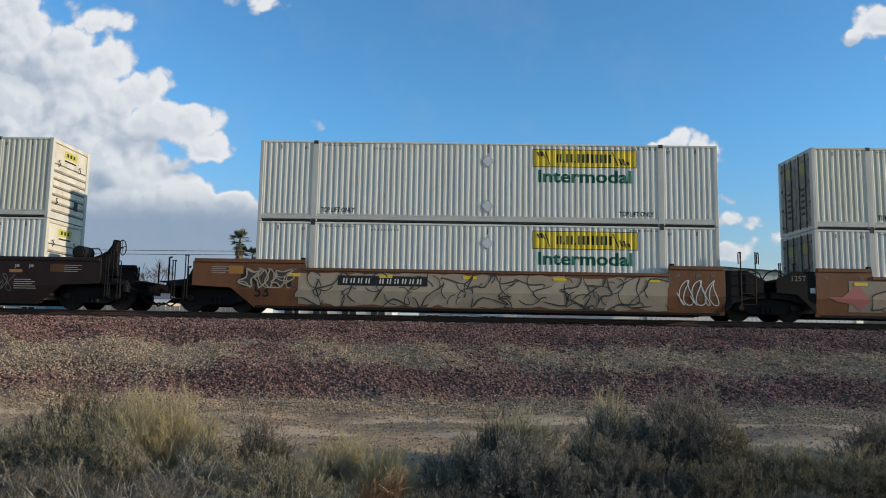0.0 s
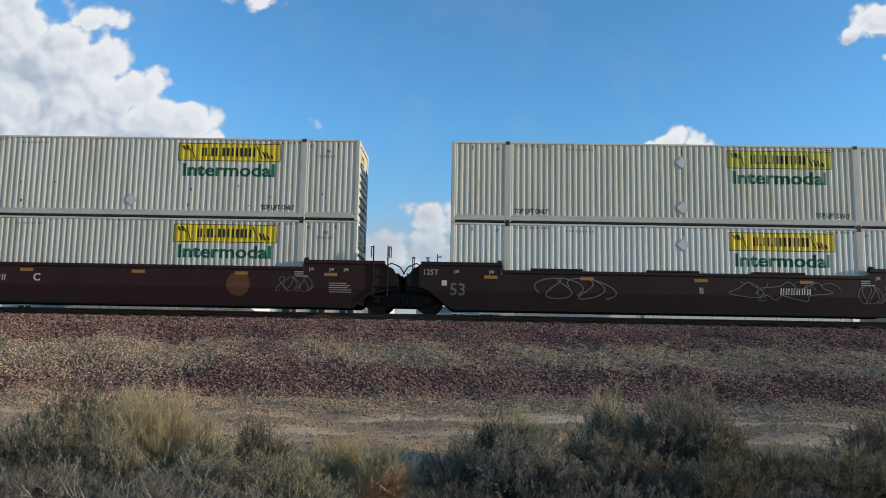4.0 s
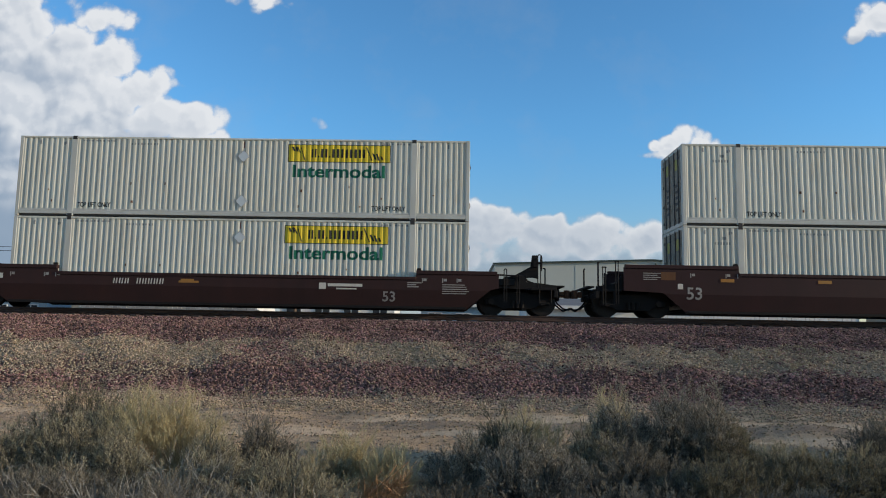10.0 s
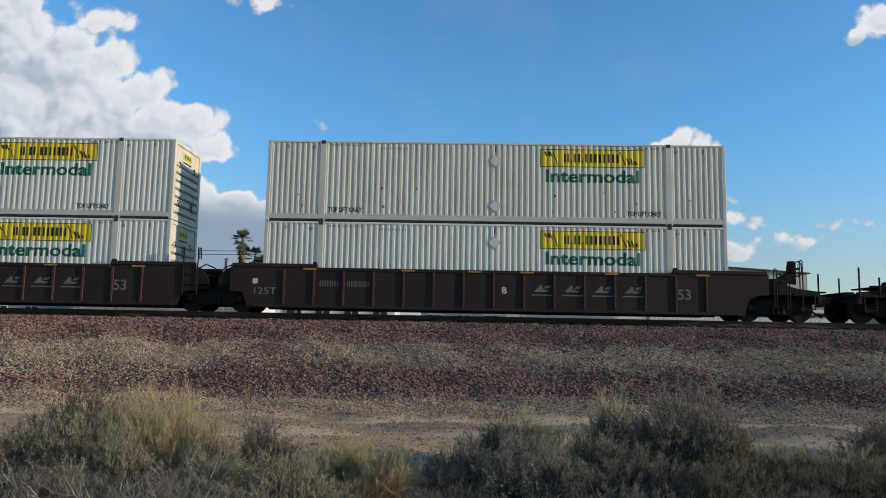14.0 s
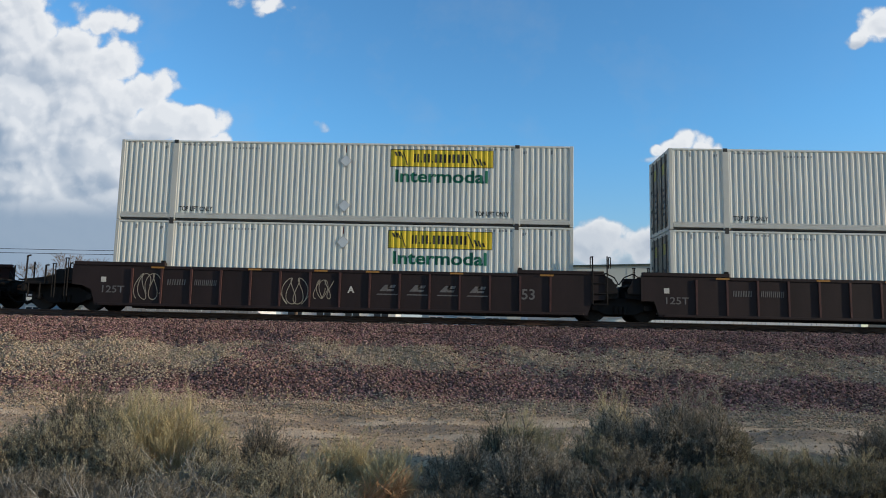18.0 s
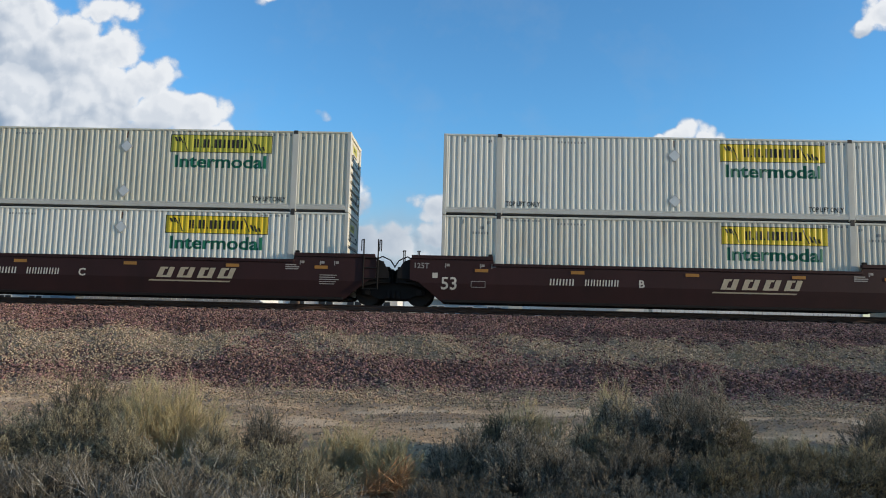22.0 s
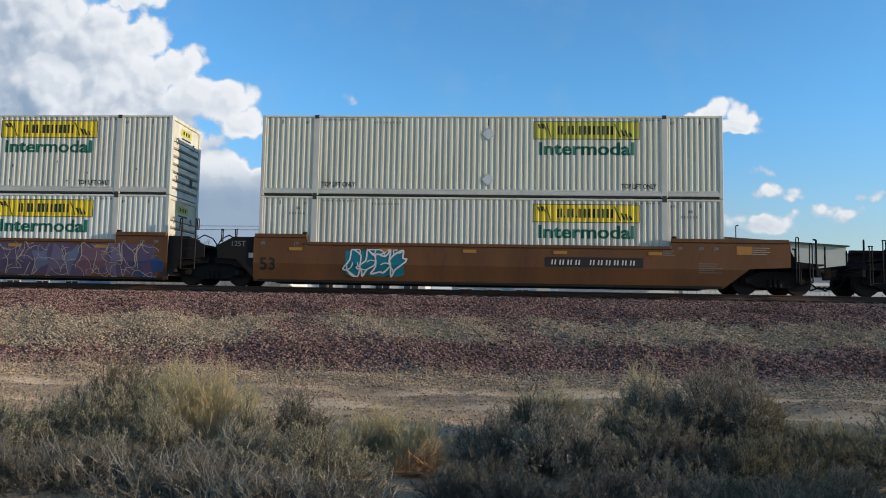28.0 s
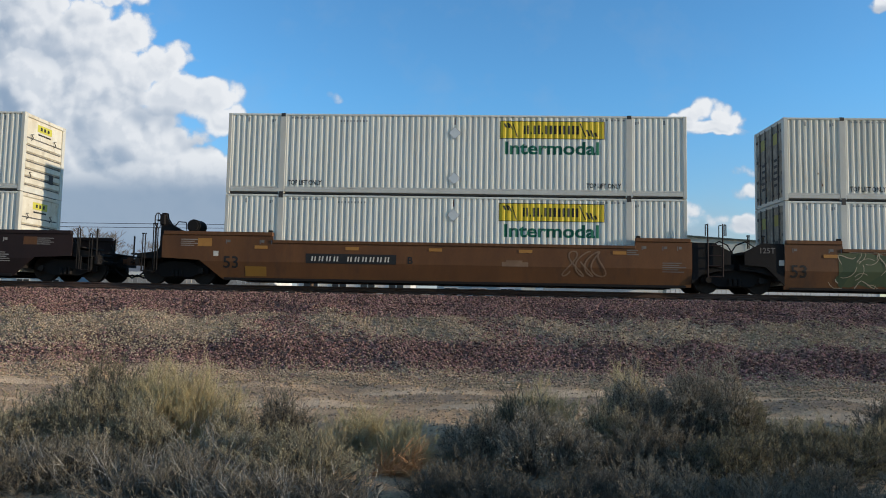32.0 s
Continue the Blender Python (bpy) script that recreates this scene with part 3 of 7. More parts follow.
def ground():
    xs = np.unique(np.concatenate([np.linspace(-24, 24, 193), np.linspace(24, 60, 40), np.linspace(-60, -24, 40), [-2500, -1200, -600, -300, -150, -100, 100, 150, 300, 600, 1200, 2500]]))
    ys = np.unique(np.concatenate([np.linspace(3, 24, 141), np.linspace(24, 34, 41), [-1200, -500, -200, -80, -30, -10, 0, 45, 60, 90, 140, 220, 400, 800, 1600, 3500]]))
    X, Y = np.meshgrid(xs, ys)
    V = np.stack([X, Y, height(X, Y)], -1).reshape(-1, 3)
    n = len(xs)
    i, j = np.meshgrid(np.arange(len(ys) - 1), np.arange(n - 1), indexing="ij")
    a = (i * n + j).ravel()
    g = raw("ground", V, np.stack([a, a + 1, a + n + 1, a + n], 1), ground_material(), smooth=True)
    tagged(g, "dry sandy desert flat with a stone railway bank", "ground", kind="structure")


ground()


def rails():
    prof = [(-0.07, 0), (0.07, 0), (0.07, 0.02), (0.012, 0.045), (0.012, 0.13), (0.037, 0.145), (0.037, 0.178), (0.028, 0.185), (-0.028, 0.185), (-0.037, 0.178), (-0.037, 0.145), (-0.012, 0.13), (-0.012, 0.045), (-0.07, 0.02)]
    for side in (-1, 1):
        y, z = YC + side * 0.755, RAIL - 0.185
        bm = bmesh.new()
        a = [bm.verts.new((-420, y + p, z + q)) for p, q in prof]
        b = [bm.verts.new((420, y + p, z + q)) for p, q in prof]
        bm.faces.new(a)
        bm.faces.new(b[::-1])
        for k in range(len(a)):
            q = (k + 1) % len(a)
            bm.faces.new((a[k], b[k], b[q], a[q]))
        tagged(part("rail", bm, STEEL), "rusty brown steel rail spiked along the stone bank", "rail", "rails of the track", kind="structure")
    base = thing("track_ties", "weathered timber ties bedded in the ballast", "railway ties")
    base["kind"] = "structure"
    first = None
    for k in range(110):
        m = pose(-30 + k * 0.55, YC, RAIL - 0.305)
        if first is None:
            first = part("tie", boxed(-0.115, 0.115, -1.3, 1.3, -0.1, 0.1, bevel=0.012), TIE, base)
            first.matrix_local = m
        else:
            again(first, base, m)


rails()


def stones(name, count, size, region, material, label, seed, squash=0.75):
    """Loose broken stones strewn over a stretch of the land, each an uneven lump."""
    rng = np.random.default_rng(seed)
    x0, x1, y0, y1, weight = region
    X, Y = rng.uniform(x0, x1, count * 3), rng.uniform(y0, y1, count * 3)
    keep = rng.random(count * 3) < weight(X, Y, rng)
    X, Y = X[keep][:count], Y[keep][:count]
    n = len(X)
    base = np.array([(1, 0, 0), (-1, 0, 0), (0, 1, 0), (0, -1, 0), (0, 0, 1), (0, 0, -1)], float)
    tri = np.array([(0, 2, 4), (2, 1, 4), (1, 3, 4), (3, 0, 4), (2, 0, 5), (1, 2, 5), (3, 1, 5), (0, 3, 5)])
    r = size * rng.uniform(0.55, 1.35, (n, 1, 1)) * rng.uniform(0.6, 1.3, (n, 6, 1))
    V = base[None] * r
    V = V + rng.normal(0, 0.18, V.shape) * size
    a, b = rng.uniform(0, 6.28, n), rng.uniform(0, 6.28, n)
    ca, sa, cb, sb = np.cos(a)[:, None], np.sin(a)[:, None], np.cos(b)[:, None], np.sin(b)[:, None]
    x, y, z = V[..., 0], V[..., 1], V[..., 2]
    y, z = y * cb - z * sb, (y * sb + z * cb)
    x, y = x * ca - y * sa, x * sa + y * ca
    V = np.stack([x + X[:, None], y + Y[:, None], z * squash + height(X, Y)[:, None] + size * 0.25], -1)
    F = (tri[None] + (np.arange(n) * 6)[:, None, None]).reshape(-1, 3)
    return tagged(raw(name, V.reshape(-1, 3), F, material), label, "stones", kind="stuff")


def patchy(X, Y):
    return 0.6 * mottle(X * 0.55, Y * 0.9) + 0.4 * mottle(X * 2.3 + 40, Y * 2.9)


def band(Y, a, b, soft):
    return np.clip((Y - a) / soft, 0, 1) * np.clip((b - Y) / soft, 0, 1)


def weedy(X, Y):
    """Where the older, tan gravel strip shows along the bank; two slides of fresh stone cross it, and it spreads down the bank to one side."""
    drift = (mottle(X * 0.8 + 9, Y * 0.2) - 0.5) * 0.8 + (mottle(X * 4.0, Y * 4.0 + 60) - 0.5) * 0.9
    low = 19.0 - 1.1 * np.clip((-5.6 - X) / 2.0, 0, 1)
    lean = X + (Y - 20) * 0.35 + (mottle(X * 2.0 + 70, Y * 2.0) - 0.5) * 1.3
    fresh = np.maximum(band(lean, -6.0, -4.2, 0.5), band(lean, 0.1, 1.8, 0.6))
    spread = np.clip((Y + drift - low) / 0.6, 0, 1) * np.clip((21.35 - Y - drift) / 0.5, 0, 1)
    return spread * np.clip(patchy(X, Y) * 4.0 - 0.25, 0, 1) * (1 - 0.85 * fresh)


stones("ballast_stones", 76000, 0.037, (-17, 16, 16.9, 24.9, lambda X, Y, r: 0.95 * band(Y, 16.9, 25.5, 0.7) * (1 - 0.95 * weedy(X, Y))), BALLAST, "mauve and brown broken ballast stones heaped on the bank", 1)
stones("tan_gravel", 32000, 0.033, (-17, 16, 14.0, 22.0, lambda X, Y, r: np.maximum(0.22 * band(Y, 15.0, 18.0, 1.0), 0.95 * weedy(X, Y))), STRIPSTONE, "tan gravel mixed through the bank", 2)
stones("verge_gravel", 24000, 0.024, (-12.5, 11.5, 13.4, 17.6, lambda X, Y, r: np.clip((Y - 13.4) / 1.2, 0, 1) * (0.25 + 0.75 * mottle(X * 1.1 + 20, Y * 2.6))), TANSTONE, "tan and grey gravel between the road and bank", 5)
stones("road_pebbles", 14000, 0.021, (-11, 10.5, 6.5, 15.0, lambda X, Y, r: 0.2 + 0.4 * (mottle(X * 1.5, Y * 3) > 0.55) + 0.4 * band(Y, 11.7, 12.8, 0.2) + 0.4 * band(Y, 13.4, 14.4, 0.2)), TANSTONE, "small pebbles strewn over the dirt road", 3)
stones("fallen_stones", 7000, 0.026, (-12.5, 11.5, 13.6, 17.6, lambda X, Y, r: np.clip((Y - 13.6) / 4, 0, 1) ** 1.5 * (0.3 + 0.7 * mottle(X * 1.2, Y * 2))), BALLAST, "stray ballast stones fallen beside the road", 4)


# ---- the train: containers ----
LONG, HALF, WIDE, TALL = 16.154, 8.077, 1.295, 2.896
PITCH = 0.2026


def rib_breaks(x0, x1):
    """Where the pressed side sheet folds between two posts: places along it and their depth."""
    n = max(1, round((x1 - x0) / PITCH))
    p = (x1 - x0) / n
    out = [(x0, 0.0)]
    for i in range(n):
        a = x0 + i * p
        out += [(a + 0.26 * p, 0.0), (a + 0.60 * p, 0.033), (a + 0.76 * p, 0.033), (a + 0.92 * p, 0.0)]
    out.append((x1, 0.0))
    return out


PANELS = [rib_breaks(-HALF + 0.13, -6.21), rib_breaks(-5.985, 5.985), rib_breaks(6.21, HALF - 0.13)]
FOLDS = [q for p in PANELS for q in p]
FX, FD = np.array([q[0] for q in FOLDS]), np.array([q[1] for q in FOLDS])


def side_sheet(sign):
    bm = bmesh.new()
    for panel in PANELS:
        lo = [bm.verts.new((x, sign * (WIDE - 0.012 - d), 0.27)) for x, d in panel]
        hi = [bm.verts.new((x, sign * (WIDE - 0.012 - d), TALL - 0.075)) for x, d in panel]
        for i in range(len(lo) - 1):
            bm.faces.new((lo[i], lo[i + 1], hi[i + 1], hi[i]))
    return bm


def drape(bm, proud=0.004):
    """Lays a flat painted shape into the folds of the near side sheet."""
    x0, x1 = min(v.co.x for v in bm.verts), max(v.co.x for v in bm.verts)
    for x, _ in FOLDS:
        if x0 < x < x1:
            bmesh.ops.bisect_plane(bm, geom=bm.verts[:] + bm.edges[:] + bm.faces[:], dist=1e-5, plane_co=(x, 0, 0), plane_no=(1, 0, 0))
    for v in bm.verts:
        v.co.y = -(WIDE - 0.012 - float(np.interp(v.co.x, FX, FD))) - proud
    return bm


def rect(x0, x1, z0, z1, slant=0.0):
    return flat([(x0, z0), (x1, z0), (x1 + slant, z1), (x0 + slant, z1)], 0)


def rects(*list_of):
    bm = bmesh.new()
    for r in list_of:
        x0, x1, z0, z1 = r[:4]
        s = r[4] if len(r) > 4 else 0.0
        bm.faces.new([bm.verts.new((x, 0, z)) for x, z in ((x0, z0), (x1, z0), (x1 + s, z1), (x0 + s, z1))])
    return bm


def container(name, white, label, upper_mark, lower_mark, extra_marks, rust=False, panel_paint=None):
    """A 53-foot container; its origin is the middle of its base."""
    c = thing(name, label, "shipping container", "containers on the train")
    near = part("side_wall", side_sheet(-1), white, c)
    again(near, c, pose(0, 0, 0, 0, 0, 180))
    post = part("corner_post", boxed(-0.065, 0.065, -0.09, 0.09, 0.0, TALL, bevel=0.012), GREYPAINT, c)
    post.matrix_local = pose(-HALF + 0.065, -WIDE + 0.09, 0)
    for x, y in ((HALF - 0.065, -WIDE + 0.09), (-HALF + 0.065, WIDE - 0.09), (HALF - 0.065, WIDE - 0.09)):
        again(post, c, pose(x, y, 0))
    lift = part("lifting_post", boxed(-0.1125, 0.1125, -0.04, 0.04, 0.02, TALL - 0.08, bevel=0.012), GREYPAINT, c)
    cast = part("corner_casting", boxed(-0.085, 0.085, -0.08, 0.08, -0.07, 0.07, bevel=0.015), CASTING, c, "dark steel lifting casting")
    first = True
    for x in (-6.0975, 6.0975):
        for y in (-WIDE + 0.04, WIDE - 0.04):
            if first:
                lift.matrix_local = pose(x, y, 0)
            else:
                again(lift, c, pose(x, y, 0))
            for z in (TALL - 0.055, 0.03):
                m = pose(x, y + (0.035 if y < 0 else -0.035), z)
                if first:
                    cast.matrix_local, first = m, False
                else:
                    again(cast, c, m)
    for sign in (-1, 1):
        bm = bmesh.new()
        y0, y1 = sorted((sign * WIDE, sign * (WIDE - 0.07)))
        for x0, x1 in ((-HALF + 0.13, -6.21), (-5.985, 5.985), (6.21, HALF - 0.13)):
            box(bm, x0, x1, y0, y1, 0.075, 0.215, bevel=0.01)
            yy = sorted((sign * (WIDE - 0.012), sign * (WIDE - 0.07)))
            box(bm, x0, x1, *yy, 0.222, 0.275)
        part("bottom_rail", bm, GREYPAINT, c)
        bm = bmesh.new()
        box(bm, -HALF + 0.13, HALF - 0.13, y0, y1, TALL - 0.08, TALL - 0.004, bevel=0.012)
        part("top_rail", bm, white, c)
    part("roof", boxed(-HALF + 0.02, HALF - 0.02, -WIDE + 0.075, WIDE - 0.075, TALL - 0.05, TALL - 0.015), white, c)
    part("underframe", boxed(-HALF + 0.05, HALF - 0.05, -WIDE + 0.075, WIDE - 0.075, 0.02, 0.16), GAP, c)
    # nose with pressed bars across it
    part("front_wall", boxed(HALF - 0.11, HALF - 0.05, -WIDE + 0.18, WIDE - 0.18, 0.16, TALL - 0.05), NOSE, c)
    bar = part("front_rib", boxed(0, 0.045, -WIDE + 0.2, WIDE - 0.2, -0.10, 0.10, bevel=0.02), NOSE, c)
    for k in range(6):
        m = pose(HALF - 0.05, 0, 0.42 + k * 0.29)
        if k == 0:
            bar.matrix_local = m
        else:
            again(bar, c, m)
    # dark strips between the ribs: the shadow lines of the grooves, as colour
    groove = part("front_seam", boxed(HALF - 0.052, HALF - 0.044, -WIDE + 0.2, WIDE - 0.2, -0.022, 0.022), GAP, c)
    for k in range(7):
        m = pose(0, 0, 0.275 + k * 0.29)
        if k == 0:
            groove.matrix_local = m
        else:
            again(groove, c, m)
    for y, z in ((-0.86, 2.02), (-0.86, 0.62), (0.55, 2.05)):
        part("front_hook", moved(rod([(HALF + 0.0, 0, -0.10), (HALF + 0.03, 0.07, 0.0), (HALF + 0.0, 0.0, 0.12), (HALF + 0.0, 0.12, 0.14)], 0.016, 5), 0, y, z), CASTING, c)
    for y in (-0.28, -0.06, 0.16):
        bm = bmesh.new()
        bm.faces.new([bm.verts.new((HALF - 0.042, yy, zz)) for yy, zz in ((y, 2.42), (y + 0.12, 2.42), (y + 0.12, 2.55), (y, 2.55))])
        part("front_sign_bar", bm, BLACK, c)
    part("front_sill", boxed(HALF - 0.05, HALF - 0.005, -WIDE + 0.18, WIDE - 0.18, 0.0, 0.2, bevel=0.01), GREYPAINT, c)
    part("front_header", boxed(HALF - 0.05, HALF - 0.005, -WIDE + 0.18, WIDE - 0.18, TALL - 0.14, TALL - 0.01, bevel=0.01), NOSE, c)
    for name_, x, ys, zs, material in (("front_sign", HALF - 0.046, (-0.45, 0.45), (2.35, 2.62), PALEYELLOW), ("front_lettering", HALF - 0.046, (-0.4, 0.4), (2.22, 2.28), BLACK), ("front_plate", HALF + 0.004, (0.35, 0.62), (0.5, 0.85), BLACK)):
        bm = bmesh.new()
        bm.faces.new([bm.verts.new((x, y, z)) for y, z in ((ys[0], zs[0]), (ys[1], zs[0]), (ys[1], zs[1]), (ys[0], zs[1]))])
        part(name_, bm, material, c)
    # the two doors with their lock rods
    for sign in (-1, 1):
        y0, y1 = sorted((sign * 0.012, sign * (WIDE - 0.19)))
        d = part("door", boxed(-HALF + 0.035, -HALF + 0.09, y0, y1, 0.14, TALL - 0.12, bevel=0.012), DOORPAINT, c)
        for q in (0.3, 0.78):
            y = sign * q
            bm = tube(bmesh.new(), (-HALF + 0.012, y, 0.1), (-HALF + 0.012, y, TALL - 0.08), 0.02, 8)
            for z in (0.3, 0.9, 1.6, 2.5):
                box(bm, -HALF - 0.005, -HALF + 0.035, y - 0.05, y + 0.05, z - 0.03, z + 0.03)
            part("lock_rod", bm, GAP, d)
        leaf = part("hinge", boxed(-HALF + 0.012, -HALF + 0.035, sign * 1.1 - 0.1, sign * 1.1 + 0.1, 0.30, 0.40), GAP, d)
        for z in (0.65, 1.40, 2.15):
            again(leaf, d, pose(0, 0, z))
        bm = bmesh.new()
        bm.faces.new([bm.verts.new((-HALF + 0.03, y, z)) for y, z in ((sign * 0.36, 2.1), (sign * 0.72, 2.1), (sign * 0.72, 2.5), (sign * 0.36, 2.5))])
        part("door_sign", bm, DULLYELLOW, d)
        bm = bmesh.new()
        for k in range(5):
            bm.faces.new([bm.verts.new((-HALF + 0.03, y, z)) for y, z in ((sign * 0.38, 0.6 + k * 0.22), (sign * 0.66, 0.6 + k * 0.22), (sign * 0.66, 0.7 + k * 0.22), (sign * 0.38, 0.7 + k * 0.22))])
        part("door_lettering", bm, BLACK, d)
    part("door_header", boxed(-HALF + 0.02, -HALF + 0.12, -WIDE + 0.18, WIDE - 0.18, TALL - 0.12, TALL - 0.004), GREYPAINT, c)
    part("door_sill", boxed(-HALF + 0.02, -HALF + 0.12, -WIDE + 0.18, WIDE - 0.18, 0.0, 0.14), GREYPAINT, c)
    # paint on the near side
    x0, z1 = 1.60, TALL - 0.20
    panel = part("sign_panel", drape(rect(x0, x0 + 3.66, z1 - 0.64, z1)), panel_paint or YELLOW, c, "yellow company sign panel with dark bars")
    edge = 0.022
    part("sign_border", drape(rects((x0, x0 + 3.66, z1 - edge, z1), (x0, x0 + 3.66, z1 - 0.64, z1 - 0.64 + edge), (x0, x0 + edge, z1 - 0.62, z1 - 0.02), (x0 + 3.66 - edge, x0 + 3.66, z1 - 0.62, z1 - 0.02)), 0.008), BLACK, panel)
    x = x0 + 0.84
    for w in (0.20, 0.05, 0.25, 0.05, 0.28, 0.28, 0.28, 0.26):
        if w < 0.1:
            part("sign_bar", drape(rect(x, x + w * 0.86, z1 - 0.47, z1 - 0.40), 0.008), BLACK, panel)
        else:
            for q in (0.0, w * 0.58):
                part("sign_bar", drape(rect(x + q, x + q + w * 0.30, z1 - 0.47, z1 - 0.16), 0.008), BLACK, panel)
        x += w + (0.035 if w > 0.1 else 0.06)
    for q, w, lo, hi, lean in ((0.20, 0.07, 0.24, 0.10, -0.07), (0.30, 0.07, 0.26, 0.08, -0.05), (0.42, 0.04, 0.30, 0.10, -0.10), (0.60, 0.03, 0.58, 0.10, -0.16),
                               (2.98, 0.04, 0.56, 0.08, -0.20), (3.10, 0.07, 0.52, 0.30, -0.10), (3.22, 0.06, 0.55, 0.32, -0.08), (3.34, 0.07, 0.54, 0.40, -0.05)):
        part("sign_mark", drape(rects((x0 + q, x0 + q + w, z1 - lo, z1 - hi, lean)), 0.009), BLACK, panel)
    part("lettering", drape(moved(letters("Intermodal", 0.62, 0.017, 3.28), x0 + 0.19, 0, TALL - 1.375)), GREEN, c, "bold green painted word")
    for x in (-5.86, 4.63):
        part("lift_notice", drape(moved(letters("TOP LIFT ONLY", 0.23, 0.006, 1.2), x, 0, 0.34)), BLACK, c, "small black stencilled notice")
    marks = []
    rnd = random.Random(7)
    for x in (-5.8, 5.0):
        q = x
        for w in (0.10, 0.07, 0.10, 0.12, 0, 0.1, 0.12, 0.1, 0, 0.12, 0.08, 0.1):
            if w:
                marks.append((q, q + w * 0.6, TALL - 0.185, TALL - 0.125))
            q += (w or 0.06) + 0.005
    for k in range(9):
        marks.append((-4.05 + k * 0.115, -4.05 + k * 0.115 + 0.045, TALL - 0.285, TALL - 0.215))
    for x in (-6.48, 6.33):
        marks += [(x - 0.02, x + 0.03, TALL - 0.31, TALL - 0.2), (x + 0.06, x + 0.1, TALL - 0.29, TALL - 0.2)]
    marks += [(-7.36, -7.30, TALL - 0.30, TALL - 0.15), (7.28, 7.34, TALL - 0.30, TALL - 0.15)]
    if extra_marks:
        for x in (-7.1, 6.55):
            marks += [(x + 0.1 + k * 0.1, x + 0.15 + k * 0.1, TALL - 0.66, TALL - 0.57) for k in range(6)]
            marks += [(x + 0.35, x + 0.5, TALL - 0.48, TALL - 0.38)]
    part("stencilling", drape(rects(*marks)), STENCIL, c, "rows of small unreadable stencil marks")["kind"] = "stuff"
    for z in ([TALL - 0.66] if upper_mark else []) + ([0.62] if lower_mark else []):
        hold = part("placard_holder", moved(plate([(-0.22, z), (0, z - 0.22), (0.22, z), (0, z + 0.22)], -WIDE - 0.006, -WIDE + 0.03), 0.02), PLACARD, c, "bare metal diamond placard holder")
        bm = bmesh.new()
        ribbon(bm, [(-0.22, z), (0, z - 0.22), (0.22, z), (0, z + 0.22)], 0.014, True)
        part("placard_rim", moved(bm, 0.02, -WIDE - 0.012), DULL, hold)
    if upper_mark:
        part("tag_strip", drape(rect(0.0, 0.035, TALL - 0.36, TALL - 0.12)), TAGRED, c)
    if rust:
        rnd = random.Random(5)
        part("rust_spots", drape(rects(*[(x, x + rnd.uniform(0.03, 0.07), z, z + rnd.uniform(0.04, 0.10)) for x, z in ((rnd.uniform(-7, 7.6), rnd.uniform(0.3, 1.2)) for _ in range(14))])), RUST, c)["kind"] = "stuff"
    return c


# ---- the train: well cars ----
NEAR = -1.47       # near face of a car's side plate


BEND, TUCK = 0.80, 0.15


def bend(bm, sign=-1):
    """Tucks a side sheet, or the paint on it, in below the fold along the car."""
    zs = [v.co.z for v in bm.verts]
    if min(zs) < BEND < max(zs):
        bmesh.ops.bisect_plane(bm, geom=bm.verts[:] + bm.edges[:] + bm.faces[:], dist=1e-5, plane_co=(0, 0, BEND), plane_no=(0, 0, 1))
    for v in bm.verts:
        if v.co.z < BEND:
            v.co.y -= sign * TUCK * (BEND - v.co.z) / 0.63
    return bm


def ribbon(bm, pts, w, closed=False):
    """A painted stroke along points in x and z, in one strip; w is its width, or one width a point."""
    pts = [Vector(p) for k, p in enumerate(pts) if k == 0 or (Vector(p) - Vector(pts[k - 1])).length > 1e-4]
    if closed:
        pts = pts + [pts[0]]
    if len(pts) < 2:
        return
    n = len(pts)
    lift = (len(bm.verts) * 0.00037) % 0.009          # crossing strokes lie over one another
    left = []
    for k, p in enumerate(pts):
        if closed and k in (0, n - 1):
            d = (pts[1] - pts[0]).normalized() + (pts[-1] - pts[-2]).normalized()
        else:
            d = (pts[min(k + 1, n - 1)] - p).normalized() + (p - pts[max(k - 1, 0)]).normalized()
        d = d.normalized() if d.length > 1e-3 else Vector((1, 0))
        half = (w[min(k, len(w) - 1)] if isinstance(w, list) else w) / 2
        q = Vector((-d.y, d.x)) * half
        y = -lift - 0.00006 * k
        left.append((bm.verts.new((p.x + q.x, y, p.y + q.y)), bm.verts.new((p.x - q.x, y, p.y - q.y))))
    for (a0, b0), (a1, b1) in zip(left, left[1:]):
        bm.faces.new((a0, b0, b1, a1))


def rounded(pts, n=4):
    """A closed run of points eased into curves."""
    out, m = [], len(pts)
    for i in range(m):
        p0, p1, p2, p3 = (Vector(pts[(i + k) % m]) for k in (-1, 0, 1, 2))
        for k in range(n):
            t = k / n
            q = 0.5 * ((2 * p1) + (p2 - p0) * t + (2 * p0 - 5 * p1 + 4 * p2 - p3) * t * t + (3 * p1 - p0 - 3 * p2 + p3) * t ** 3)
            out.append((q.x, q.y))
    return out


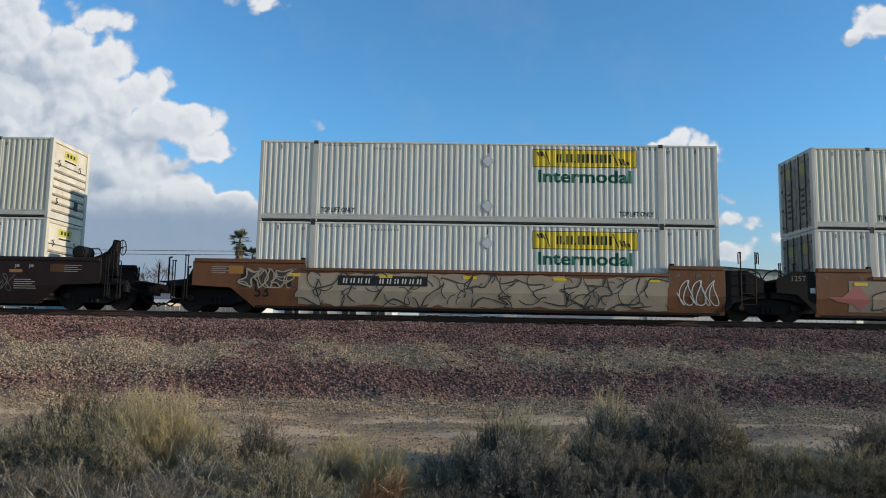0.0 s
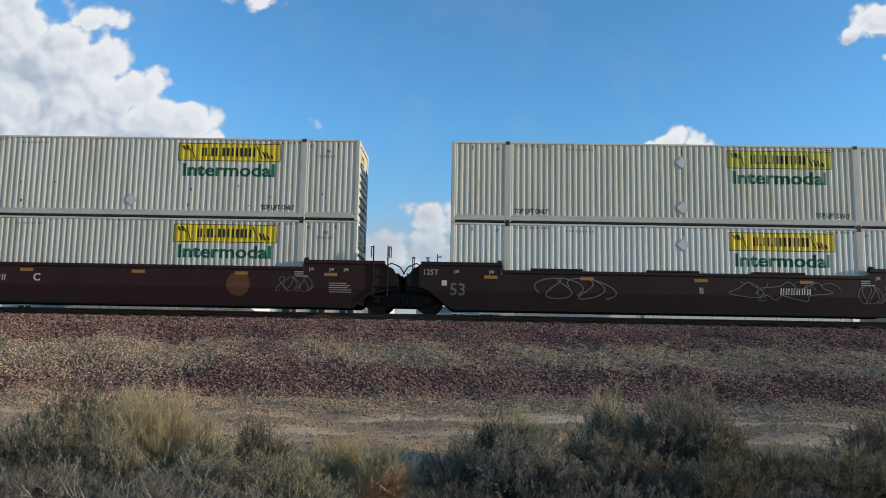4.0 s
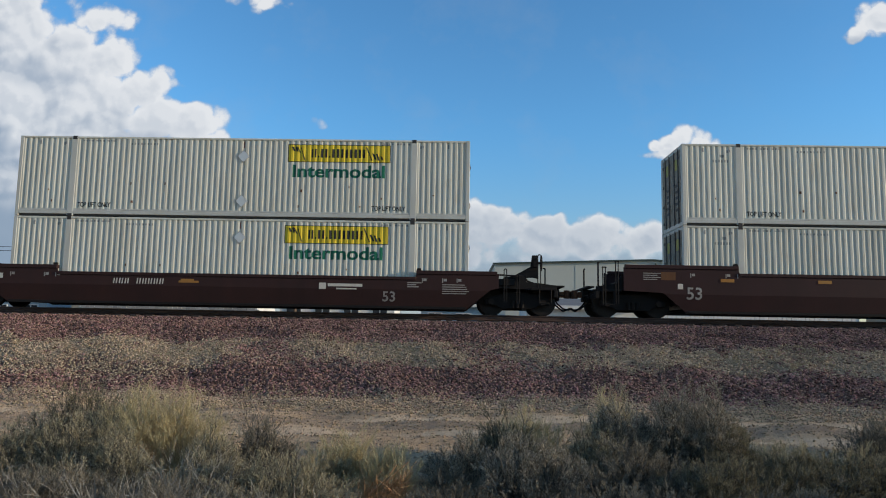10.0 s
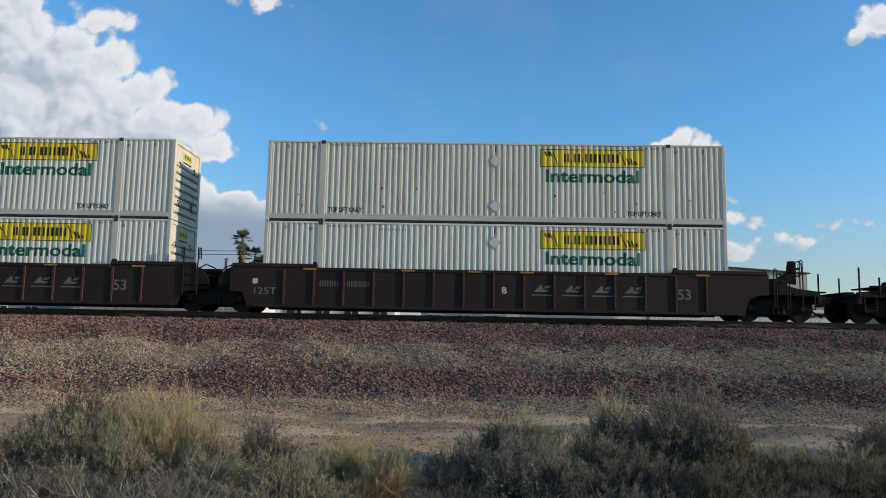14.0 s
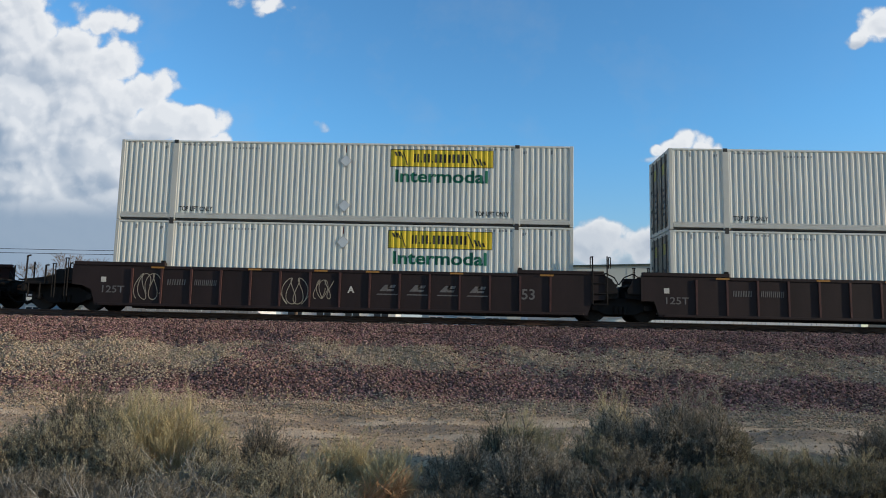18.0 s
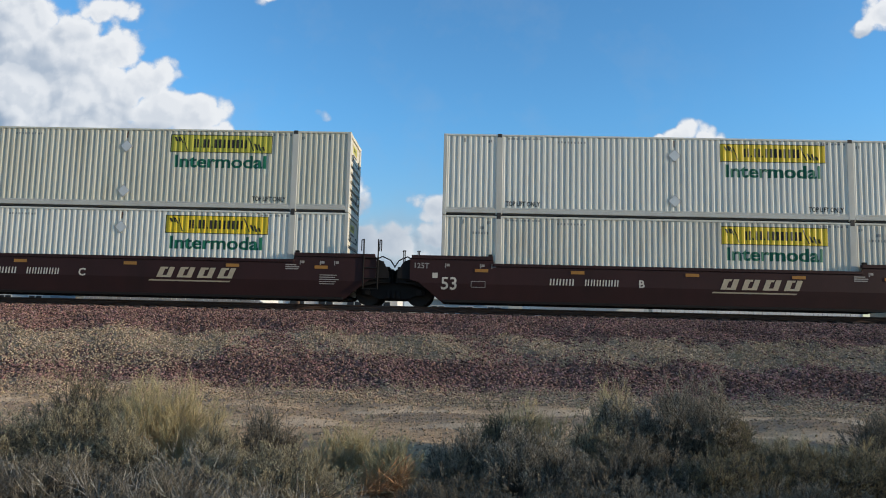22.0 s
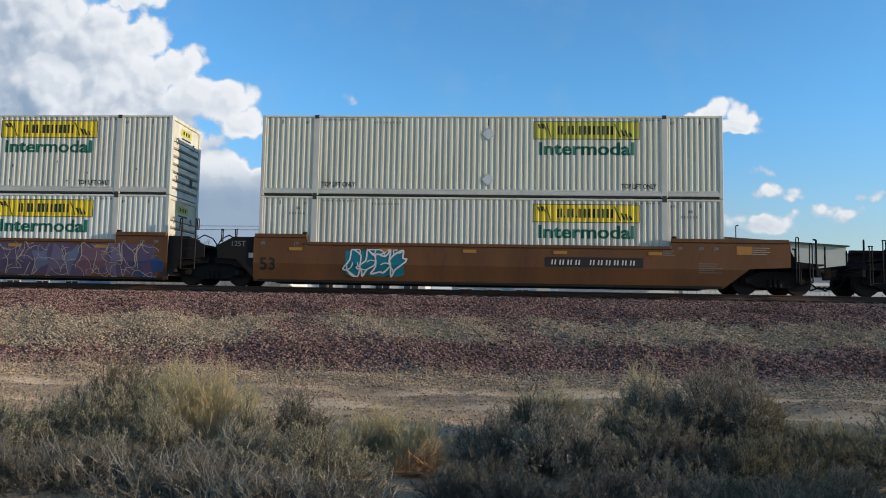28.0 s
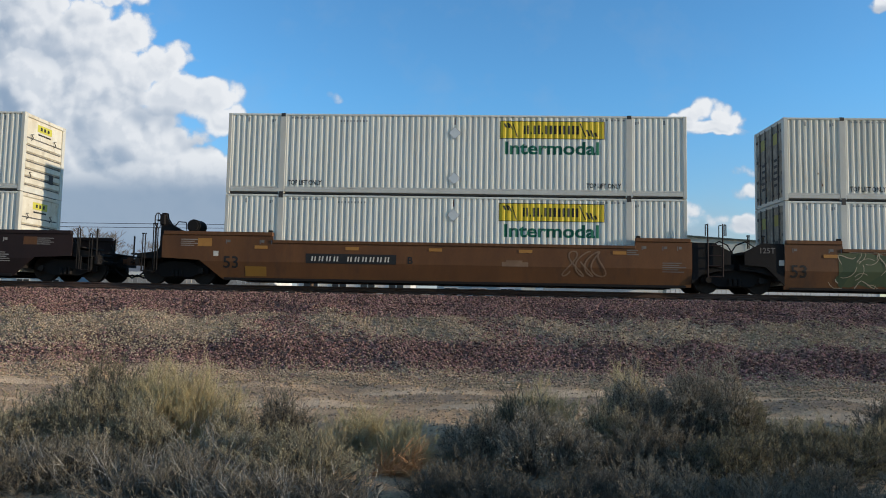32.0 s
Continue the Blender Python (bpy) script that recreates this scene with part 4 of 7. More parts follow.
def wild_shapes(seed, x0, x1, z0, z1, count):
    """Swelling, interlocking outlines, as in spray-painted pieces that nobody can read."""
    rnd = random.Random(seed)
    cuts = [0.0]
    for _ in range(count):
        cuts.append(cuts[-1] + rnd.uniform(0.7, 1.35))
    out = []
    zc, hz = (z0 + z1) / 2, (z1 - z0) / 2
    for i in range(count):
        a, w = x0 + (x1 - x0) * cuts[i] / cuts[-1], (x1 - x0) * (cuts[i + 1] - cuts[i]) / cuts[-1]
        k, turn = rnd.choice((7, 8, 9, 10)), rnd.uniform(0, 6.28)
        pts = []
        for q in range(k):
            g = turn + q * 6.283 / k + rnd.uniform(-0.25, 0.25)
            r = (rnd.uniform(0.85, 1.2) if q % 2 else rnd.uniform(0.35, 0.75))
            c, s_ = math.cos(g), math.sin(g)
            m = max(abs(c), abs(s_))
            pts.append((a + w / 2 + 0.62 * w * r * c / m + 0.25 * w * s_, min(max(zc + hz * min(1.0, r) * s_ / m, z0), z1)))
        pts = [(min(max(x, x0 - 0.1), x1 + 0.1), z) for x, z in rounded(pts, 3)]
        out.append([(x, min(max(z, z0), z1)) for x, z in pts])
    return out


def tagging(car, seed, x0, x1, z0, z1, count, fill, line, back=None, stroke=0.05, label="spray-painted lettering that cannot be read", y=NEAR, broken=0.0, second=()):
    """Graffiti: a backing cloud, filled shapes and their outlines, each layer a little proud of the last."""
    rnd = random.Random(seed)
    name = "graffiti"
    shapes = wild_shapes(seed, x0, x1, z0, z1, count)
    if back:
        bm = bmesh.new()
        n = max(8, int((x1 - x0) * 3))
        top = [(x0 + (x1 - x0) * i / n, z1 - abs(rnd.gauss(0, 0.06))) for i in range(n + 1)]
        bot = [(x1 - (x1 - x0) * i / n, z0 + abs(rnd.gauss(0, 0.06))) for i in range(n + 1)]
        bm.faces.new([bm.verts.new((x, 0, z)) for x, z in top + bot])
        part(name, bend(moved(bm, 0, y - 0.004)), back, car, label)
    if fill:
        for k, pts in enumerate(shapes):
            bm = bmesh.new()
            mx, mz = sum(p[0] for p in pts) / len(pts), sum(p[1] for p in pts) / len(pts)
            turn = sorted(pts, key=lambda p: math.atan2(p[1] - mz, p[0] - mx))
            mid, rim = bm.verts.new((mx, 0, mz)), [bm.verts.new((x, 0, z)) for x, z in turn]
            for p, q in zip(rim, rim[1:] + rim[:1]):
                bm.faces.new((mid, p, q))
            part(name, bend(moved(bm, 0, y - 0.006 - 0.0007 * (k % 8))), rnd.choice((fill, fill) + tuple(second)), car, label)
    bm = bmesh.new()
    for pts in shapes:
        if not broken:
            ribbon(bm, pts, stroke, True)
        else:
            q = 0
            while q < len(pts):
                run = rnd.randint(3, 8)
                if rnd.random() > broken:
                    bit = pts[q:q + run + 1]
                    ribbon(bm, bit, [stroke * (0.3 + 0.95 * math.sin(math.pi * (w + 0.4) / len(bit))) for w in range(len(bit))])
                q += run
        for _ in range(5 if broken else 3):
            a, r, g, h = rnd.choice(pts), rnd.uniform(0.15, 0.5), rnd.uniform(0, 6.28), rnd.choice((-1, 1))
            arc = [(a[0] + r * (math.cos(g + h * q * 0.28) - math.cos(g)), a[1] + r * (math.sin(g + h * q * 0.28) - math.sin(g))) for q in range(7)]
            ribbon(bm, [(x, min(max(z, z0), z1)) for x, z in arc], stroke * 0.7)
    part(name, bend(moved(bm, 0, y - 0.012)), line, car, label)["kind"] = "stuff"


def scribble(car, seed, x0, x1, z0, z1, line, stroke=0.03, n=3):
    rnd = random.Random(seed)
    bm = bmesh.new()
    for k in range(n):
        a, ph = x0 + (x1 - x0) * k / n, rnd.uniform(0, 6)
        w = (x1 - x0) / n
        pts = [(a + w * (i / 56) + 0.3 * w * math.sin(i * 0.33 + ph), z0 + (z1 - z0) * (0.5 + 0.5 * math.sin(i * 0.19 + ph * 1.7))) for i in range(57)]
        ribbon(bm, pts, stroke)
    part("scrawl", moved(bm, 0, NEAR - 0.006) if car.get("ribbed") else bend(moved(bm, 0, NEAR - 0.006)), line, car, "thin spray-painted scrawl")


def make_wheel():
    bm = bmesh.new()
    tube(bm, (0, -0.065, 0), (0, 0.065, 0), 0.455, 28)
    tube(bm, (0, 0.03, 0), (0, 0.068, 0), 0.485, 28)
    tube(bm, (0, -0.085, 0), (0, -0.06, 0), 0.13, 14)
    for k in range(3):
        a = k * 2.0944
        tube(bm, (0.3 * math.cos(a), -0.08, 0.3 * math.sin(a)), (0.3 * math.cos(a), -0.06, 0.3 * math.sin(a)), 0.04, 8)
    tube(bm, (0, -0.075, 0), (0, -0.06, 0), 0.45, 28, 0.40)
    return bm


def build_truck(car, x):
    """A two-axle truck under a car; wheels are its own parts and turn."""
    t = part("truck", boxed(-0.2, 0.2, -0.95, 0.95, 0.42, 0.74, bevel=0.04), SOOT, car, "sooty black cast-steel truck")
    t.matrix_local = pose(x, 0, 0)
    outline = [(-1.12, 0.36), (-0.72, 0.36), (-0.55, 0.22), (0.55, 0.22), (0.72, 0.36), (1.12, 0.36), (1.14, 0.56), (0.78, 0.62), (0.42, 0.80), (-0.42, 0.80), (-0.78, 0.62), (-1.14, 0.56)]
    frame_ = part("side_frame", plate(outline, -1.05, -0.93, bevel=0.02), SOOT, t)
    again(frame_, t, pose(0, 0, 0, 0, 0, 180))
    sp = part("spring", tube(bmesh.new(), (0, -1.09, 0.26), (0, -1.09, 0.5), 0.07, 10), SOOT, t)
    for q in (-0.16, 0.16):
        again(sp, t, pose(q, 0, 0))
    cap = part("bearing_cap", tube(bmesh.new(), (-0.89, -1.14, 0.46), (-0.89, -1.02, 0.46), 0.10, 12), WHEEL, t)
    again(cap, t, pose(1.78, 0, 0))
    for q in (-0.89, 0.89):
        ax = part("axle", tube(bmesh.new(), (0, -1.0, 0), (0, 1.0, 0), 0.08, 10), SOOT, t)
        ax.matrix_local = pose(q, 0, 0.46)
    return t


TRUCKS, WHEELS = [], []


def truck(car, x):
    """Adds a truck and its four wheels; after the first, on the same meshes."""
    if not TRUCKS:
        t = build_truck(car, x)
        w = part("wheel", make_wheel(), WHEEL, t)
        TRUCKS.append(t)
        WHEELS.append((w, 0))
        w.location = (-0.89, -0.755, 0.46)
        rest = ((0.89, -0.755), (-0.89, 0.755), (0.89, 0.755))
    else:
        src = TRUCKS[0]
        t = again(src, car, pose(x, 0, 0))
        for ch in src.children:
            if not ch.name.startswith("wheel"):
                again(ch, t, ch.matrix_local.copy())
        w = WHEELS[0][0]
        rest = ((-0.89, -0.755), (0.89, -0.755), (-0.89, 0.755), (0.89, 0.755))
        TRUCKS.append(t)
    for p in rest:
        k = ((-0.89, -0.755), (0.89, -0.755), (-0.89, 0.755), (0.89, 0.755)).index(p)
        o = again(w, t)
        o.location = (*p, 0.46)
        WHEELS.append((o, k))


def post_rail(car, x, y, z0, z1, spread=0.0, material=None):
    """An upright grab iron, two legs with a bent top, or one leg with a foot."""
    pts = [(x, y, z0), (x, y, z1)] if not spread else [(x, y, z0), (x, y, z1 - 0.03), (x + 0.03, y, z1), (x + spread - 0.03, y, z1), (x + spread, y, z1 - 0.03), (x + spread, y, z0)]
    part("grab_iron", rod(pts, 0.019), material or SOOT, car)


def coupler_end(car, e, style, paint):
    """The end of a car that carries a coupler. e: +1 towards the front of the train, -1 towards its rear."""
    def bxs(*q, bevel=0.0):
        x0, x1, *rest = q
        a, b = sorted((e * x0, e * x1))
        return boxed(a, b, *rest, bevel=bevel)

    HR = style["raised"]
    part("center_sill", bxs(HALF - 0.2, HALF + 3.15, -0.32, 0.32, 0.50, 0.93, bevel=0.02), SOOT, car)
    part("end_bulkhead", bxs(HALF + 0.22, HALF + 0.34, -1.38, 1.38, 0.45, HR - 0.25), SOOT, car)
    part("end_deck", bxs(HALF + 0.34, HALF + 2.1, -1.36, 1.36, 0.93, 1.0), SOOT, car)
    part("end_platform", bxs(HALF + 2.16, HALF + 3.05, -1.42, 1.42, 0.86, 0.95, bevel=0.015), SOOT, car)
    part("end_sill", bxs(HALF + 2.95, HALF + 3.08, -1.45, 1.45, 0.62, 0.86, bevel=0.015), SOOT, car)
    part("walkway", bxs(HALF + 0.6, HALF + 2.1, -0.75, 0.75, 1.24, 1.29), SOOT, car)
    bm = bxs(HALF + 3.15, HALF + 3.52, -0.11, 0.11, 0.70, 0.90, bevel=0.02)
    tube(bm, (e * (HALF + 3.58), -0.10, 0.66), (e * (HALF + 3.58), -0.10, 0.95), 0.11, 10)
    a, b = sorted((e * (HALF + 3.5), e * (HALF + 3.78)))
    box(bm, a, b, 0.05, 0.17, 0.67, 0.93, bevel=0.03)
    part("coupler", bm, RUST, car, "rusty knuckle coupler")
    pts = [(e * (HALF + 3.1), -0.35, 0.66), (e * (HALF + 3.2), -0.37, 0.45), (e * (HALF + 3.42), -0.36, 0.27), (e * (HALF + 3.62), -0.3, 0.24), (e * (HALF + 3.76), -0.2, 0.3)]
    part("air_hose", rod(pts, 0.028, 7), SOOT, car)
    part("uncoupling_lever", rod([(e * (HALF + 3.12), -1.35, 0.8), (e * (HALF + 3.3), -1.3, 0.72), (e * (HALF + 3.3), -0.15, 0.75)], 0.014), SOOT, car)
    part("cross_pipe", rod([(e * (HALF + 2.2), -1.2, 1.05), (e * (HALF + 2.2), 1.2, 1.05)], 0.05), SOOT, car)
    for x0, x1, z0, z1 in ((0.5, 1.0, 1.0, 1.45), (1.25, 1.75, 1.0, 1.34)):
        a, b = sorted((e * (HALF + x0), e * (HALF + x1)))
        part("valve_box", boxed(a, b, -1.2, -0.6, z0, z1, bevel=0.03), SOOT, car)
    for xx, yy, top in ((2.3, -1.4, 0.62), (2.98, -1.4, 0.95), (2.98, 1.38, 0.95), (2.2, 1.38, 0.8)) if style.get("rails", 1) else ((2.98, -1.4, 0.6),):
        if style.get("brake") == e and yy < 0:
            continue
        part("grab_iron", rod([(e * (HALF + xx), yy, 0.9), (e * (HALF + xx), yy, 0.9 + top), (e * (HALF + xx - 0.05), yy + 0.1, 0.93 + top)], 0.03), SOOT, car)
    out = style.get("reach", 2.12)
    part("end_gusset", plate([(e * x, z) for x, z in ((HALF + out, 0.92), (HALF + out, HR - 0.28), (HALF + 2.35, 1.12), (HALF + 3.05, 1.04), (HALF + 3.05, 0.86))], NEAR + 0.1, NEAR + 0.16), SOOT, car)
    part("end_gusset", plate([(e * x, z) for x, z in ((HALF + out, 0.92), (HALF + out, HR - 0.28), (HALF + 2.35, 1.12), (HALF + 3.05, 1.04), (HALF + 3.05, 0.86))], 1.2, 1.26), SOOT, car)
    part("brake_cylinder", tube(bmesh.new(), (e * (HALF + 0.75), -1.05, 1.12), (e * (HALF + 1.5), -1.05, 1.12), 0.13, 12), SOOT, car)
    part("brake_rod", rod([(e * (HALF + 0.4), -1.25, 1.42), (e * (HALF + 1.6), -1.25, 1.36), (e * (HALF + 2.3), -1.2, 1.1)], 0.03), SOOT, car)
    part("sill_step", rod([(e * (HALF + 2.45), NEAR + 0.04, 0.9), (e * (HALF + 2.45), NEAR + 0.04, 0.42), (e * (HALF + 2.85), NEAR + 0.04, 0.42), (e * (HALF + 2.85), NEAR + 0.04, 0.9)], 0.022), SOOT, car)
    for xx, lo, hi in ((out + 0.18, 0.45, HR + 0.1), (out + 0.62, 0.4, HR - 0.1)):
        post_rail(car, e * (HALF + xx), NEAR + 0.02, lo, hi, e * 0.09, SOOT)
    part("tool_box", bxs(HALF + 0.75, HALF + 1.6, -1.42, -0.9, 1.0, HR - 0.24, bevel=0.02), SOOT, car)
    part("control_valve", bxs(HALF + 1.72, HALF + 2.02, -1.3, -0.95, 1.02, 1.42, bevel=0.06), SOOT, car)
    part("angle_cock", tube(bmesh.new(), (e * (HALF + 3.0), -0.42, 0.7), (e * (HALF + 3.22), -0.42, 0.62), 0.06, 9), SOOT, car)
    part("air_hose", rod([(e * (HALF + 3.05), 0.3, 0.68), (e * (HALF + 3.25), 0.3, 0.4), (e * (HALF + 3.5), 0.25, 0.2), (e * (HALF + 3.76), 0.15, 0.32)], 0.03, 7), SOOT, car)
    part("draft_lug", bxs(HALF + 3.05, HALF + 3.3, -0.28, 0.28, 0.55, 0.98, bevel=0.03), SOOT, car)
    part("crossover_step", bxs(HALF + 3.08, HALF + 3.34, -1.25, 1.25, 1.0, 1.05), SOOT, car)
    if style.get("brake") == e:
        x = HALF + 2.35
        q = sorted((e * (x - 0.09), e * (x + 0.09)))
        up = HR - 1.42 if style.get("tank", 1) else 0.0
        if up:
            side = [(x - 0.98, 1.2), (x - 0.98, HR + 0.02), (x - 0.62, HR + 0.10), (x - 0.26, HR + 0.30), (x - 0.12, HR + 0.52), (x - 0.10, HR + 0.70), (x + 0.06, HR + 0.70), (x + 0.10, 1.2)]
        else:
            side = [(x - 1.0, 1.25), (x - 0.1, 1.35), (x + 0.12, 1.3), (x + 0.10, 2.12), (x - 0.1, 2.12), (x - 0.14, 1.72)]
        part("brake_stand", plate([(e * p, z) for p, z in side], -0.95, -0.75, bevel=0.01), SOOT, car)
        part("brake_box", boxed(q[0], q[1], -1.05, -0.7, 1.68 + up, 2.06 + up, bevel=0.03), SOOT, car)
        bm = bmesh.new()
        c = Vector((e * (x + 0.22), -0.88, 1.85 + up))
        ring = [c + Vector((0.0, 0.27 * math.cos(k * math.pi / 9), 0.27 * math.sin(k * math.pi / 9))) for k in range(19)]
        for p, r in zip(ring, ring[1:]):
            tube(bm, p, r, 0.018, 6)
        for k in range(4):
            tube(bm, c, ring[k * 4 + 1], 0.012, 5)
        tube(bm, c - Vector((e * 0.14, 0, 0)), c + Vector((e * 0.03, 0, 0)), 0.035, 8)
        part("brake_wheel", bm, SOOT, car, "black hand-brake wheel")
        if style.get("tank", 1):
            tx = HALF + 1.15
            bm = tube(bmesh.new(), (e * tx, -1.22, HR + 0.22), (e * tx, -0.45, HR + 0.22), 0.235, 22)
            bmesh.ops.bevel(bm, geom=[g for g in bm.edges if abs(g.verts[0].co.y - g.verts[1].co.y) < 1e-3], offset=0.06, segments=2, affect="EDGES")
            box(bm, min(e * (tx - 0.2), e * (tx + 0.2)), max(e * (tx - 0.2), e * (tx + 0.2)), -1.1, -0.55, 1.2, HR + 0.05)
            part("air_reservoir", bm, SOOT, car, "black round air reservoir", smooth=False)
            part("air_pipe", rod([(e * (tx + 0.3), -1.0, HR + 0.02), (e * (tx + 0.34), -1.0, HR + 0.36), (e * (tx + 0.62), -1.0, HR + 0.38), (e * (tx + 0.74), -1.0, HR + 0.2), (e * (tx + 0.76), -1.0, 1.4)], 0.018), SOOT, car)
        post_rail(car, e * (x + 0.05), -1.36, 0.95, 2.1, e * 0.1)
    truck(car, e * (HALF + style.get("truck", 1.72)))


def joint_end(car, e, style, with_truck, paint):
    """The end of a unit that shares a truck with the next one."""
    HR = style["raised"]

    def bxs(*q, bevel=0.0):
        a, b = sorted((e * q[0], e * q[1]))
        return boxed(a, b, *q[2:], bevel=bevel)

    part("center_sill", bxs(HALF - 0.2, HALF + 1.62, -0.3, 0.3, 0.62, 1.0, bevel=0.02), SOOT, car)
    part("end_bulkhead", bxs(HALF + 0.22, HALF + 0.32, -1.38, 1.38, 0.45, HR - 0.2), SOOT, car)
    outline = [(HALF + 0.1, 0.30), (HALF + 0.1, HR - 0.12), (HALF + 0.85, HR - 0.12), (HALF + 1.42, HR - 0.42), (HALF + 1.42, 0.98), (HALF + 0.72, 0.92)] if style["flush"] else [(HALF + 1.06, 0.92), (HALF + 1.06, HR - 0.14), (HALF + 1.3, HR - 0.26), (HALF + 1.5, HR - 0.6), (HALF + 1.5, 0.95)]
    p = part("end_plate", plate([(e * x, z) for x, z in outline], NEAR + 0.05, NEAR + 0.12), SOOT, car, "black end plate over the shared truck")
    part("end_deck", bxs(HALF + 0.3, HALF + 1.5, -1.36, 1.36, HR - 0.5, HR - 0.42), SOOT, car)
    part("articulation_housing", bxs(HALF + 0.7, HALF + 1.63, -0.75, 0.75, 0.48, HR - 0.46, bevel=0.04), SOOT, car)
    part("drop_pipe", rod([(e * (HALF + 0.45), -1.3, HR - 0.3), (e * (HALF + 0.5), -1.32, 1.0), (e * (HALF + 1.2), -1.3, 0.85)], 0.03), SOOT, car)
    part("fairing", plate([(e * x, z) for x, z in ((HALF + 0.2, 0.55), (HALF + 0.7, 1.0), (HALF + 1.55, 1.0), (HALF + 1.55, 0.8), (HALF + 1.0, 0.75))], -1.3, -1.18), SOOT, car)
    if e > 0:
        x = HALF + 0.62
        bm = bmesh.new()
        for q in (0.0, 0.5):
            tube(bm, (x + q, NEAR - 0.03, 0.55), (x + q, NEAR - 0.03, HR + 0.52), 0.024, 8)
        for z in (0.56, 0.92, 1.28, 1.62):
            tube(bm, (x, NEAR - 0.03, z), (x + 0.5, NEAR - 0.03, z), 0.018, 6)
        part("ladder", bm, BROWN_OLD if style["flush"] else SOOT, car, "steel side ladder")
        post_rail(car, x - 0.08, NEAR - 0.03, HR + 0.1, HR + 0.5, 0.07)
        post_rail(car, x + 0.55, NEAR - 0.03, HR + 0.1, HR + 0.5, 0.06)
    else:
        post_rail(car, -(HALF + 0.75), NEAR + 0.1, HR - 0.15, HR + 0.14, -0.05)
        post_rail(car, -(HALF + 1.25), NEAR + 0.1, HR - 0.3, HR + 0.14, -0.05)
    part("brake_hose", rod([(e * (HALF + 0.9), -0.9, HR - 0.2), (e * (HALF + 1.2), -0.9, HR - 0.02), (e * (HALF + 1.5), -0.85, HR - 0.15), (e * (HALF + 1.66), -0.8, HR - 0.4)], 0.022), SOOT, car)
    if with_truck:
        truck(car, e * (HALF + 1.645))


